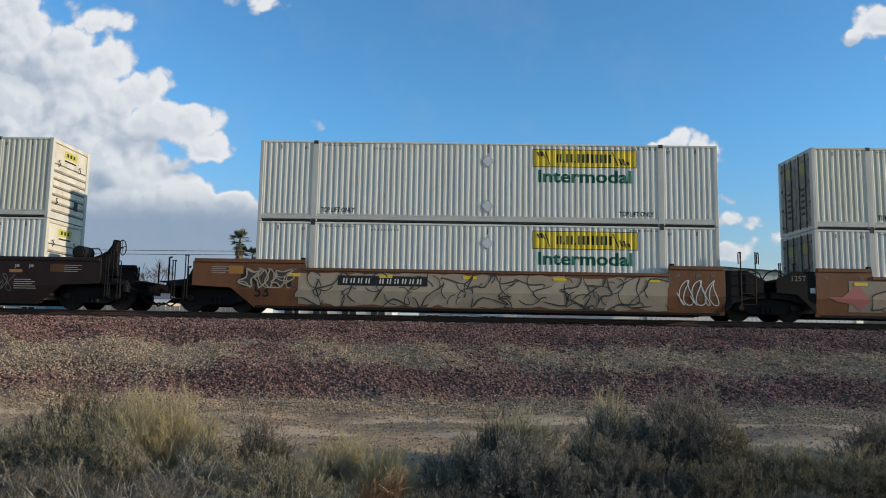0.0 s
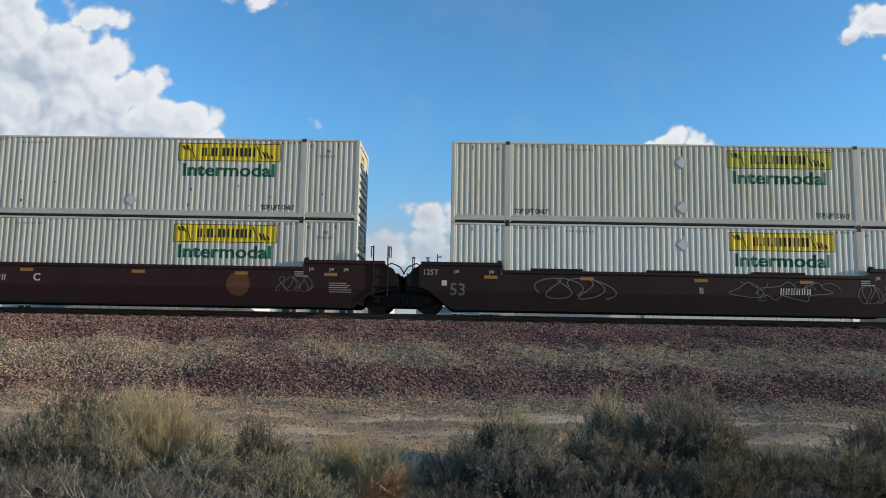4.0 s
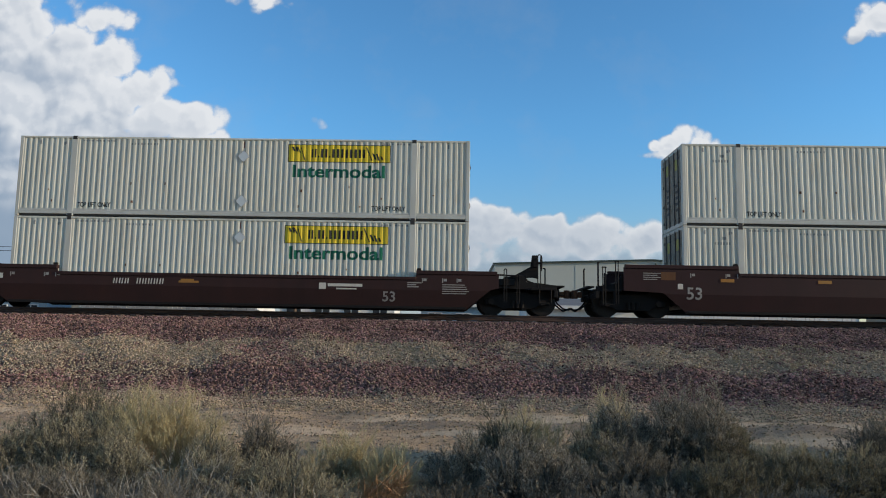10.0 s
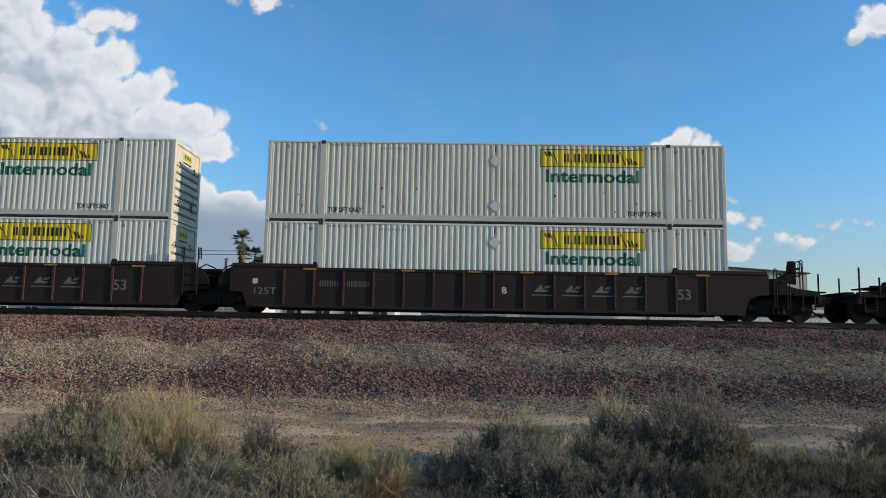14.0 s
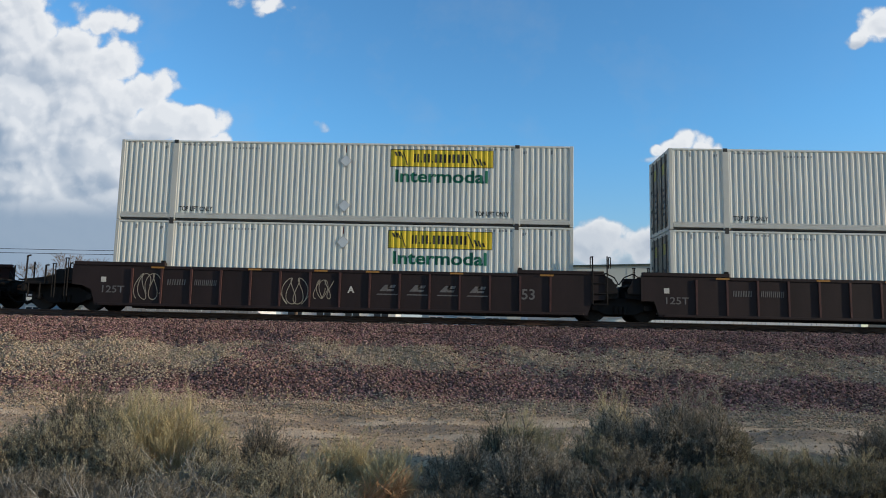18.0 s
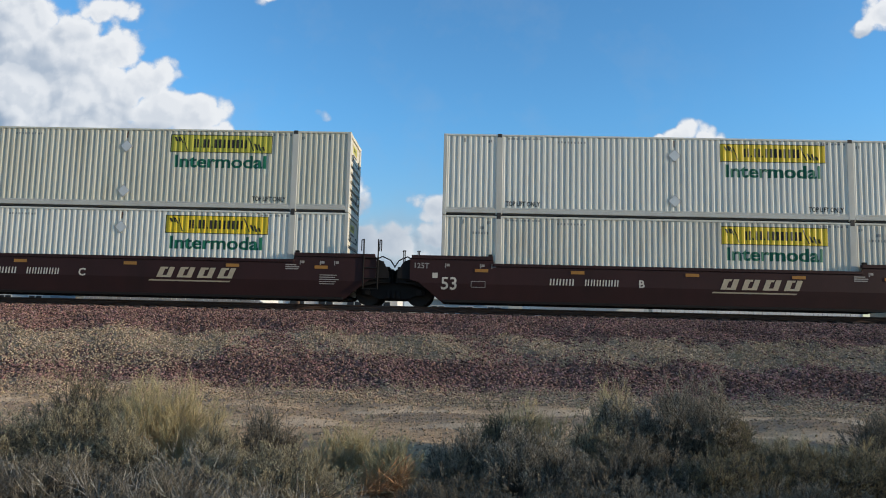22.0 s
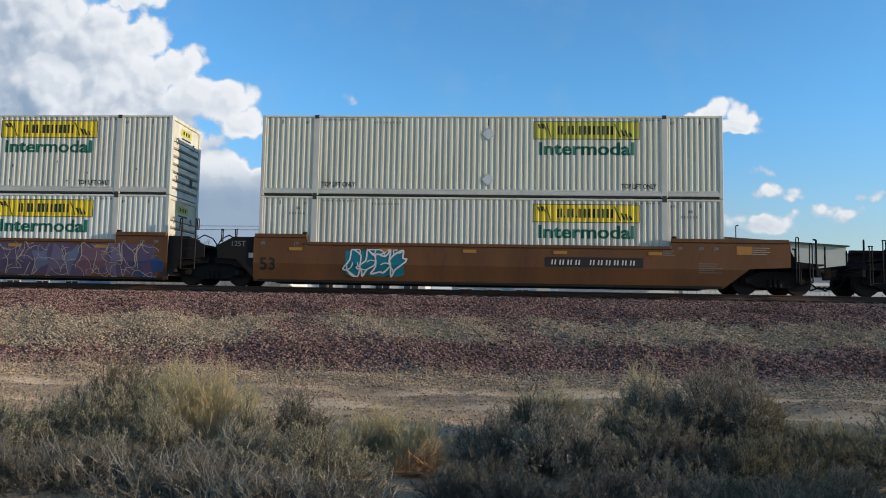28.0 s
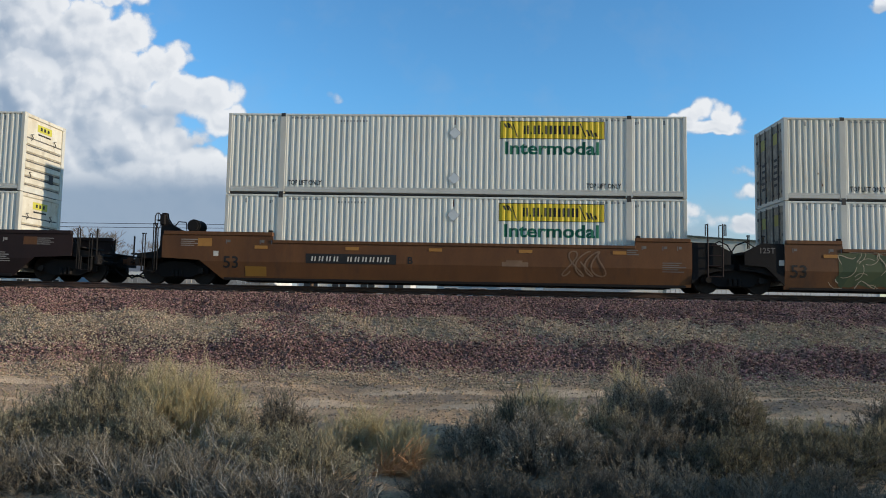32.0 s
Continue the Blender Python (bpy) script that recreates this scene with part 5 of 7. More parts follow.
def well_car(name, label, paint, left, right, style):
    """One unit of a double-stack car: its origin is the middle of the well at the top of the rail."""
    car = thing(name, label, "freight car", "well cars of the train")
    H, HR, B = style["top"], style["raised"], 0.17
    ribbed, flush = style.get("ribbed"), style["flush"]

    def reach(kind):
        return HALF + (style.get("reach", 2.12) if kind == "c" else 0.1 if flush else 1.06)

    xl, xr = -reach(left), reach(right)
    inl, inr = -HALF + style.get("step", 1.8), HALF - style.get("step", 1.8)
    if ribbed:
        lower = [(xl, 0.88), (-HALF - 0.95, 0.86), (-HALF - 0.62, 0.72), (-HALF - 0.45, B), (HALF + 0.45, B), (HALF + 0.62, 0.72), (HALF + 0.95, 0.86), (xr, 0.88)]
        if left != "c":
            lower = [(xl, 0.7), (-HALF - 0.62, 0.7), (-HALF - 0.45, B)] + lower[4:]
        if right != "c":
            lower = lower[:-4] + [(HALF + 0.45, B), (HALF + 0.62, 0.7), (xr, 0.7)]
    else:
        lower = []
        lower += [(xl, 0.90), (-HALF - 0.78, 0.84), (-HALF + 0.05, B)] if not (flush and left != "c") else [(xl, B)]
        lower += [(HALF - 0.05, B), (HALF + 0.78, 0.84), (xr, 0.90)] if not (flush and right != "c") else [(xr, B)]
    upper = [(xr, HR - 0.10), (inr, HR - 0.10), (inr - 0.04, H - 0.08), (inl + 0.04, H - 0.08), (inl, HR - 0.10), (xl, HR - 0.10)]
    tuck = (lambda bm, sign=-1: bm) if ribbed else bend
    part("side_plate", tuck(plate(lower + upper, NEAR, NEAR + 0.03)), paint, car)
    part("side_plate", tuck(plate(lower + upper, -NEAR - 0.03, -NEAR), 1), paint, car)
    car["ribbed"] = 1 if ribbed else 0
    for s in (-1, 1):
        y0, y1 = sorted((s * (abs(NEAR) + 0.035), s * 1.33))
        part("top_chord", boxed(inl, inr, y0, y1, H - 0.11, H, bevel=0.012), paint, car)
        part("raised_chord", boxed(xl + 0.05, inl - 0.002, y0, y1, HR - 0.13, HR, bevel=0.012), paint, car)
        part("raised_chord", boxed(inr + 0.002, xr - 0.05, y0, y1, HR - 0.13, HR, bevel=0.012), paint, car)
        inset = 0.025 if ribbed else 0.155
        part("bottom_chord", boxed(-HALF + 0.08, HALF - 0.08, y0 + (inset if s < 0 else 0), y1 - (inset if s > 0 else 0), B - 0.02, B + 0.075, bevel=0.012), SOOT if not ribbed else paint, car)
    part("well_floor", boxed(-HALF + 0.1, HALF - 0.1, -1.3, 1.3, B + 0.02, B + 0.10), SOOT, car)
    # guides for the containers and latches on the chord
    for x in (inl - 0.16, inr + 0.02):
        part("container_guide", boxed(x, x + 0.14, NEAR - 0.01, NEAR + 0.1, HR - 0.02, HR + 0.075, bevel=0.012), SOOT, car)
    for x in style.get("bumps", ()):
        part("chord_cap", boxed(x - 0.9, x + 0.9, NEAR - 0.035, NEAR + 0.14, H, H + 0.075, bevel=0.02), paint, car)
    if ribbed:
        first = None
        for k in range(15):
            m = pose(-HALF + 0.82 + k * 1.037, 0, 0)
            if first is None:
                first = part("rib", plate([(-0.028, B + 0.1), (0.028, B + 0.1), (0.036, H - 0.1), (-0.036, H - 0.1)], NEAR - 0.05, NEAR), RIBEDGE, car, "upright stiffening rib with a rust-red edge")
                first.matrix_local = m
            else:
                again(first, car, m)
        for x in (-6.6, -3.2, -0.9, 0.9, 3.8, 6.9):
            part("chord_strip", moved(rect(x, x + 0.46, H - 0.085, H - 0.025), 0, NEAR - 0.041), AMBER, car, "dull amber strip on the top chord")
        part("lower_ledge", boxed(-HALF - 0.3, HALF + 0.3, NEAR - 0.07, NEAR, B + 0.0, B + 0.09, bevel=0.01), paint, car)
    for kind, e in ((left, -1), (right, 1)):
        if kind == "c":
            if not ribbed and style.get("reach", 2.12) > 2:
                q = sorted((e * (HALF + 0.35), e * (HALF + 0.85)))
                part("warning_panel", moved(rect(q[0], q[1], HR - 0.52, HR - 0.24), 0, NEAR - 0.006), ORANGE if not flush else AMBER, car, "faded orange panel")
                rows2 = [(e * (HALF + 1.15) - 0.3, e * (HALF + 1.15) + 0.3 - 0.12 * (k % 2), HR - 0.3 - k * 0.07, HR - 0.275 - k * 0.07) for k in range(4)]
                part("stencilling", moved(rects(*rows2), 0, NEAR - 0.006), DULL, car, "rows of small unreadable stencil marks")["kind"] = "stuff"
            coupler_end(car, e, style, paint)
        else:
            joint_end(car, e, style, e > 0, paint)
    if left == "a" and not ribbed:
        part("load_mark", moved(letters("125T", 0.26, 0.004, 0.5), -HALF - 0.9, NEAR + 0.044 if flush else NEAR - 0.006, HR - 0.45), FADED if flush else DULL, car)
    # reflective strips and small plates that every car carries
    for x in style.get("amber", (-6.9, -3.6, 0.3, 3.9, 7.0)):
        part("reflector", moved(rect(x, x + 0.46, H - 0.31, H - 0.20), 0, NEAR - 0.016), style.get("reflect", AMBER), car, "amber reflective strip")
    part("consignment_plate", moved(rect(-HALF - 0.28, -HALF - 0.10, 0.98, 1.16), 0, NEAR - 0.004 if not flush or left == "c" else NEAR + 0.046), CREAM, car)
    rows_ = []
    rnd = random.Random(style.get("seed", 1))
    for x in (-HALF + 0.15, -HALF + 1.35, -HALF + 1.75, HALF - 1.6, HALF - 0.9, HALF - 0.4):
        rows_ += [(x, x + 0.03, HR - 0.42, HR - 0.27), (x + 0.05, x + 0.16, HR - 0.37, HR - 0.28)]
    for k in range(5):
        z = 0.98 - k * 0.075
        rows_.append((HALF - 0.9, HALF - 0.9 + rnd.uniform(0.5, 0.95), z, z + 0.03))
    for k in range(3):
        rows_.append((HALF - 2.1, HALF - 2.1 + rnd.uniform(0.3, 0.5), HR - 0.45 - k * 0.07, HR - 0.41 - k * 0.07))
    if not ribbed:
        part("stencilling", bend(moved(rects(*rows_), 0, NEAR - 0.005)), FADED if flush else DULL, car, "rows of small unreadable stencil marks")["kind"] = "stuff"
    return car


def on_side(car, name, bm, x, z, material, label="", y=NEAR - 0.007):
    """Paint on the near side plate; x counts from the container's rear end."""
    bm = moved(bm, x - HALF, y, z)
    return part(name, bm if car.get("ribbed") else bend(bm), material, car, label)


def number_bars(car, n, h, w, gap, breaks, x, z, material, y=NEAR - 0.007, parent=None):
    """A running number as plain bars, each a part."""
    for i in range(n):
        for q in (0.0, w * 0.62):
            on_side(parent or car, "number_bar", rects((q, q + w * 0.30, 0, h, 0.02)), x, z, material, y=y)
        x += w + gap + (0.22 if i in breaks else 0)


def slant_logo(car, x, z, w, h, material):
    """The operator's wide slanted emblem as slim leaning bars over a stroke."""
    q = w / 4
    for i in range(4):
        for a in (0.0, 0.46):
            on_side(car, "emblem_bar", rects((a * q, a * q + q * 0.26, 0, h, 0.14)), x + i * q, z, material)
        on_side(car, "emblem_bar", rects((q * 0.26, q * 0.46, 0, h * 0.2, 0.03), (q * 0.34, q * 0.54, h * 0.8, h, 0.03)), x + i * q, z, material, y=NEAR - 0.009)
    on_side(car, "emblem_stroke", rects((-0.28, w * 0.90, -0.13, -0.08, 0.04)), x, z, material)


S253 = dict(top=1.55, raised=1.80, flush=False, seed=3)
S255 = dict(top=1.52, raised=1.76, flush=False, seed=4, bumps=())
SFEC = dict(top=1.25, raised=1.48, flush=False, seed=5, amber=(-1.9,), reach=1.05)
SRIB = dict(top=1.57, raised=1.69, flush=False, ribbed=True, step=1.95, seed=6, reach=1.3, amber=())
SDTT = dict(top=1.57, raised=1.84, flush=True, seed=7, amber=(-6.9, -3.7, -0.8, 2.3, 5.5))
# place of each unit's containers along the train, from the first seen to the last
PLACES = [12.39, -7.04, -30.67, -50.10, -69.58, -93.18, -116.70, -136.19, -155.68, -179.20, -198.65, -218.06, -241.72, -261.19, -280.64, -304.28]


def cars():
    made = []

    def unit(label, paint, left, right, style, **more):
        made.append(well_car("well_car", label, paint, left, right, {**style, **more}))
        return made[-1]

    def fifty_three(c, x, z, material, size=0.58):
        on_side(c, "length_number", letters("53", size, 0.008), x, z, material)

    def unit_letter(c, text, x, z, material=CREAM, size=0.36):
        on_side(c, "unit_letter", letters(text, size, 0.01), x, z, material)

    # 0: orange, salmon arrow
    c = unit("orange well car covered with pale and salmon graffiti", ORANGE_OLD, "a", "a", SDTT, reflect=YELLOW)
    on_side(c, "graffiti", rects((0.0, 0.0, 0, 0), (1.0, 15.2, 0.0, 1.05)), 0.0, 0.36, TAGGREY, y=NEAR - 0.005)
    bm = bmesh.new()
    bm.faces.new([bm.verts.new((x, 0, z)) for x, z in ((0.3, 0.85), (0.75, 0.85), (1.3, 1.3), (1.75, 0.75), (1.35, 0.4), (1.15, 0.62), (0.6, 0.7))])
    on_side(c, "graffiti", bm, 0, 0, TAGPINK, y=NEAR - 0.009)
    tagging(c, 11, -6.2, 6.8, 0.36, 1.38, 11, TAGPALE, TAGDARK, None, 0.045, broken=0.3, second=(TAGGREY, TAGWARM))
    # 1: grey-white lettering over the whole side, black number plate
    c = unit("orange well car with a long pale grey graffiti mural", ORANGE_OLD, "c", "a", SDTT, truck=1.4, reflect=YELLOW)
    tagging(c, 21, -6.5, 6.2, 0.26, 1.44, 13, TAGPALE, TAGDARK, TAGWARM, 0.045, "long pale grey and white graffiti mural", broken=0.25, second=(TAGPALE, TAGWARM, TAGGREY))
    on_side(c, "number_plate", rects((0, 3.1, 0, 0.34)), 2.95, 0.98, BLACK, y=NEAR - 0.015)
    number_bars(c, 10, 0.17, 0.16, 0.1, (3,), 3.12, 1.06, TAGWHITE, y=NEAR - 0.019)
    tagging(c, 22, -8.5, -6.75, 0.86, 1.5, 4, TAGDARK, TAGPALE, BLACK, 0.05)
    fifty_three(c, 0.05, 0.54, BLACK, 0.56)
    scribble(c, 23, 6.6, 7.9, 0.5, 1.35, TAGWHITE, 0.03)
    # 2
    c = unit("faded brown well car with thin scrawls", BROWN_OLD, "a", "c", S253, brake=1, bumps=(-4.4, -0.4, 3.2))
    fifty_three(c, 0.0, 0.66, FADED)
    number_bars(c, 6, 0.22, 0.13, 0.05, (), 11.3, 0.86, CREAM)
    unit_letter(c, "B", 8.55, 0.86, DULL, 0.28)
    tagging(c, 31, 1.6, 4.9, 0.65, 1.3, 3, None, FADED, None, 0.03)
    scribble(c, 32, 5.9, 7.1, 0.6, 1.2, FADED, 0.025)
    scribble(c, 33, -4.9, -2.6, 0.6, 1.3, FADED, 0.04, 2)
    # 3
    c = unit("brown well car with a cream number", BROWN, "a", "a", S253)
    fifty_three(c, 0.02, 0.66, FADED)
    number_bars(c, 10, 0.2, 0.13, 0.05, (3,), 2.0, 0.92, CREAM)
    unit_letter(c, "C", 4.95, 0.92)
    on_side(c, "round_emblem", plate([(0.42 * math.cos(k * 0.42), 0.42 * math.sin(k * 0.42)) for k in range(15)], 0, 0.002), 12.1, 0.92, RUST)
    scribble(c, 41, 5.4, 6.6, 0.7, 1.2, FADED, 0.025)
    # 4
    c = unit("brown well car with silver graffiti", BROWN, "c", "a", S253)
    fifty_three(c, 0.02, 0.64, DULL)
    unit_letter(c, "A", 7.15, 0.88)
    tagging(c, 51, 1.55, 4.05, 0.72, 1.42, 5, TAGDARK, TAGPALE, None, 0.045, "silver outline graffiti over black fill")
    on_side(c, "stencil_line", rects((0, 0.25, 0, 0.06), (0.32, 0.6, 0, 0.06), (0.68, 1.25, 0, 0.06)), 8.1, 0.98, DULL)
    # 5
    c = unit("low-sided red-brown well car", BROWN_RED, "c", "c", SFEC, brake=1, tank=0)
    number_bars(c, 8, 0.19, 0.15, 0.05, (2,), 3.8, 0.86, CREAM)
    on_side(c, "emblem_bars", rects((0, 0.24, 0, 0.22), (0.3, 1.5, 0.1, 0.2), (0.6, 1.3, 0.0, 0.05)), 11.0, 0.78, CREAM)
    on_side(c, "ownership_bars", rects((0, 0.7, 0, 0.07)), 6.1, 0.92, AMBER)
    fifty_three(c, 13.2, 0.40, DULL, 0.48)
    # 6, 7, 8: ribbed three-unit car
    for k, (letter, ends) in enumerate((("B", ("a", "c")), ("C", ("a", "a")), ("A", ("c", "a")))):
        c = unit("sooty brown well car with upright side ribs", RIBBED, *ends, SRIB, brake=1 if k == 0 else 0, tank=0)
        on_side(c, "load_mark", letters("125T", 0.34, 0.004, 0.78), -0.22, 0.62, FADED)
        number_bars(c, 4, 0.2, 0.13, 0.04, (), 2.05, 0.92, FADED)
        number_bars(c, 6, 0.2, 0.1, 0.035, (), 3.0, 0.92, FADED)
        unit_letter(c, letter, 8.35, 0.78, CREAM, 0.32)
        for i in range(4):
            x = 9.35 + i * 1.037
            on_side(c, "emblem_block", rects((0.1, 0.32, 0.18, 0.4, 0.2), (0.36, 0.62, 0.3, 0.4, 0.06), (0.34, 0.58, 0.18, 0.25, 0.04), (0.0, 0.72, 0.05, 0.09, 0.04)), x, 0.68, FADED)
        fifty_three(c, 14.35, 0.68, FADED, 0.5)
        if k == 2:
            scribble(c, 61, -7.1, -6.3, 0.4, 1.3, TAGPALE, 0.024, 2)
            scribble(c, 62, -2.0, -1.1, 0.35, 1.25, TAGPALE, 0.024, 2)
            scribble(c, 63, -0.85, -0.3, 0.55, 1.2, TAGPALE, 0.022, 2)
    # 9, 10, 11: brown three-unit car with the wide emblem
    for k, (letter, ends) in enumerate((("B", ("a", "c")), ("C", ("a", "a")), ("A", ("c", "a")))):
        c = unit("clean mineral-brown well car with a cream slanted emblem", BROWN, *ends, S255, brake=1 if k == 0 else 0)
        fifty_three(c, 0.02, 0.60, CREAM, 0.6)
        number_bars(c, 4, 0.22, 0.17, 0.05, (), 3.75, 0.82, CREAM)
        number_bars(c, 6, 0.22, 0.15, 0.05, (), 4.95, 0.82, CREAM)
        unit_letter(c, letter, 6.8, 0.80, CREAM, 0.36)
        slant_logo(c, 9.55, 0.80, 2.85, 0.36, EMBLEM)
        on_side(c, "data_box", rects((0, 0.5, 0, 0.02), (0, 0.5, 0.2, 0.22), (0, 0.02, 0, 0.22), (0.48, 0.5, 0, 0.22)), 1.05, 0.68, DULL)
        if k == 2:
            tagging(c, 71, -7.9, -3.2, 0.25, 1.42, 7, None, TAGPALE, None, 0.026, "white outline graffiti", broken=0.25)
            tagging(c, 72, -3.3, -1.3, 0.95, 1.42, 5, None, TAGPALE, None, 0.026)
    # 12, 13, 14: orange three-unit car
    c = unit("weathered orange well car with a teal and white tag", ORANGE, "a", "c", SDTT)
    fifty_three(c, 0.15, 0.58, BLACK, 0.6)
    tagging(c, 81, -4.9, -2.85, 0.38, 1.32, 4, TAGTEAL, TAGWHITE, TAGTEAL, 0.055, "teal graffiti with a white outline")
    on_side(c, "number_plate", rects((0, 3.3, 0, 0.34)), 10.1, 0.82, BLACK)
    number_bars(c, 10, 0.17, 0.17, 0.1, (3,), 10.3, 0.90, CREAM, y=NEAR - 0.011)
    unit_letter(c, "A", 9.6, 0.86, TAGRED, 0.34)
    c = unit("orange well car with green and mauve murals beside a gold panel", ORANGE, "a", "a", SDTT)
    fifty_three(c, 0.08, 0.58, BLACK, 0.6)
    tagging(c, 91, -6.4, -1.5, 0.25, 1.45, 6, TAGGREEN, TAGPALE, TAGGREEN, 0.028, "olive green graffiti mural with pale strokes", broken=0.7, second=(TAGMOSS, TAGMOSS))
    on_side(c, "gold_panel", rects((0, 2.8, 0, 1.2)), 6.6, 0.22, GOLD, "golden yellow panel with red emblem bars")
    for x, lean in ((7.15, 0), (7.87, 0), (8.6, 0.1)):
        for z, h in ((0.60, 0.22), (0.90, 0.24)):
            on_side(c, "emblem_block", rects((0, 0.55, 0, h, lean)), x + (lean if z > 0.8 else 0), z, TAGRED, y=NEAR - 0.011)
    tagging(c, 92, 1.3, 7.7, 0.25, 1.47, 12, TAGMAUVE, TAGPALE, TAGPLUM, 0.026, "mauve and blue graffiti mural with white outlines", broken=0.5, second=(TAGPLUM, TAGPLUM, TAGROSE, TAGSLATE))
    tagging(c, 93, 6.9, 7.95, 0.25, 0.9, 1, TAGBLUE, TAGBLUE, None, 0.05)
    c = unit("weathered orange well car with a hand-brake stand", ORANGE, "c", "a", SDTT, brake=-1)
    fifty_three(c, 0.08, 0.58, BLACK, 0.58)
    on_side(c, "number_plate", rects((0, 3.15, 0, 0.34)), 3.0, 0.78, BLACK)
    number_bars(c, 10, 0.17, 0.17, 0.09, (3,), 3.18, 0.86, CREAM, y=NEAR - 0.011)
    unit_letter(c, "B", 6.55, 0.82, BLACK, 0.34)
    on_side(c, "fresh_patch", rects((0, 0.75, 0, 0.34)), 0.85, 0.3, GOLD)
    on_side(c, "chalk_patch", rects((0, 0.9, 0, 0.16), (0.15, 0.7, 0.16, 0.22)), 9.8, 0.78, TAGSAND)
    scribble(c, 96, 3.9, 5.2, 0.5, 1.35, TAGSAND, 0.05, 2)
    # 15
    unit("dark brown well car with worn paint", BROWN_OLD, "a", "c", S253)
    return made


def train():
    units = cars()
    plain = container("shipping_container", WHITE, "white ribbed container with a yellow sign", True, True, False)
    older = container("shipping_container", WHITE_OLD, "chalky rust-spotted container with a yellow sign", False, True, True, rust=True)
    cream = container("shipping_container", WHITE_CREAM, "yellowed ribbed container with a faded sign", True, True, False, panel_paint=PALEYELLOW)
    dusty = container("shipping_container", WHITE_OLD, "dusty white ribbed container with rust spots", True, True, False, rust=True)
    warm = {(5, 0), (5, 1), (6, 1), (13, 1)}
    creamy = {(0, 1), (2, 1), (10, 1), (11, 1), (12, 1)}
    old_units, moving, used = {(3, 1), (3, 0), (4, 1), (4, 0), (9, 0), (10, 1), (12, 1), (12, 0)}, [], set()
    for i, x in enumerate(PLACES):
        moving.append((units[i], x + HALF, RAIL))
        for level in (0, 1):
            kind = dusty if (i, level) in warm else cream if (i, level) in creamy else older if (i, level) in old_units else plain
            z = RAIL + 0.32 + level * 2.915
            if kind in used:
                c = copy_thing(kind, pose(x + HALF, YC, z))
            else:
                c = kind
                used.add(kind)
            if level == 0:
                c["label"] = c["label"].replace("container with", "container sunk in a well car, with")
            moving.append((c, x + HALF, z))
    return moving


MOVING = train()


# ---- beyond the track ----
def flat_box(name, parent, material, x0, x1, y0, y1, z0, z1, label="", bevel=0.0):
    return part(name, boxed(x0, x1, y0, y1, z0, z1, bevel=bevel), material, parent, label)


def warehouse():
    w = thing("warehouse", "large pale grey-green metal warehouse with a low gable", "building")
    x0, x1, xm, y0, y1 = 4.1, 38.7, 21.6, 80.0, 125.0
    gable = [(x0, 0.3), (x1, 0.3), (x1, 8.75), (xm, 9.78), (x0, 9.12)]
    part("wall", plate(gable, y0, y0 + 0.25), SHED, w)
    part("wall", plate(gable, y1, y1 + 0.25), SHED, w)
    flat_box("wall", w, SHED, x0, x0 + 0.2, y0 + 0.25, y1, 0.3, 9.1)
    flat_box("wall", w, SHED, x1 - 0.2, x1, y0 + 0.25, y1, 0.3, 8.7)
    for a, b in (((x0 - 0.25, 9.12), (xm, 9.80)), ((xm, 9.80), (x1 + 0.25, 8.76))):
        part("roof", plate([a, b, (b[0], b[1] + 0.12), (a[0], a[1] + 0.12)], y0 - 0.25, y1 + 0.4), GALV, w)
        part("roof_trim", plate([(a[0], a[1] - 0.02), (b[0], b[1] - 0.02), (b[0], b[1] + 0.13), (a[0], a[1] + 0.13)], y0 - 0.31, y0 - 0.25), SHEDTRIM, w, "dark green roof edge")
    groove = None
    for k in range(6):
        x = x0 + 3.4 + k * 5.6
        top = np.interp(x, [x0, xm, x1], [9.12, 9.78, 8.75]) - 0.2
        part("cladding_seam", boxed(x - 0.03, x + 0.03, y0 - 0.03, y0, 0.4, float(top)), SHED, w)
    for x in (10.5, 30.0):
        d = flat_box("door", w, OFFWHITE, x - 2, x + 2, y0 - 0.06, y0, 0.4, 4.6, "white roller door")
        for k in range(8):
            part("slat", boxed(x - 1.95, x + 1.95, y0 - 0.09, y0 - 0.06, 0.6 + k * 0.5, 0.95 + k * 0.5), OFFWHITE, d)
    part("vent_pipe", rod([(27.2, y0 + 0.5, 9.2), (27.2, y0 + 0.5, 11.0), (27.5, y0 + 0.5, 11.05)], 0.06), SHEDTRIM, w)
    part("downpipe", rod([(22.0, y0 - 0.12, 9.5), (22.0, y0 - 0.12, 0.4)], 0.07), SHEDTRIM, w)


warehouse()


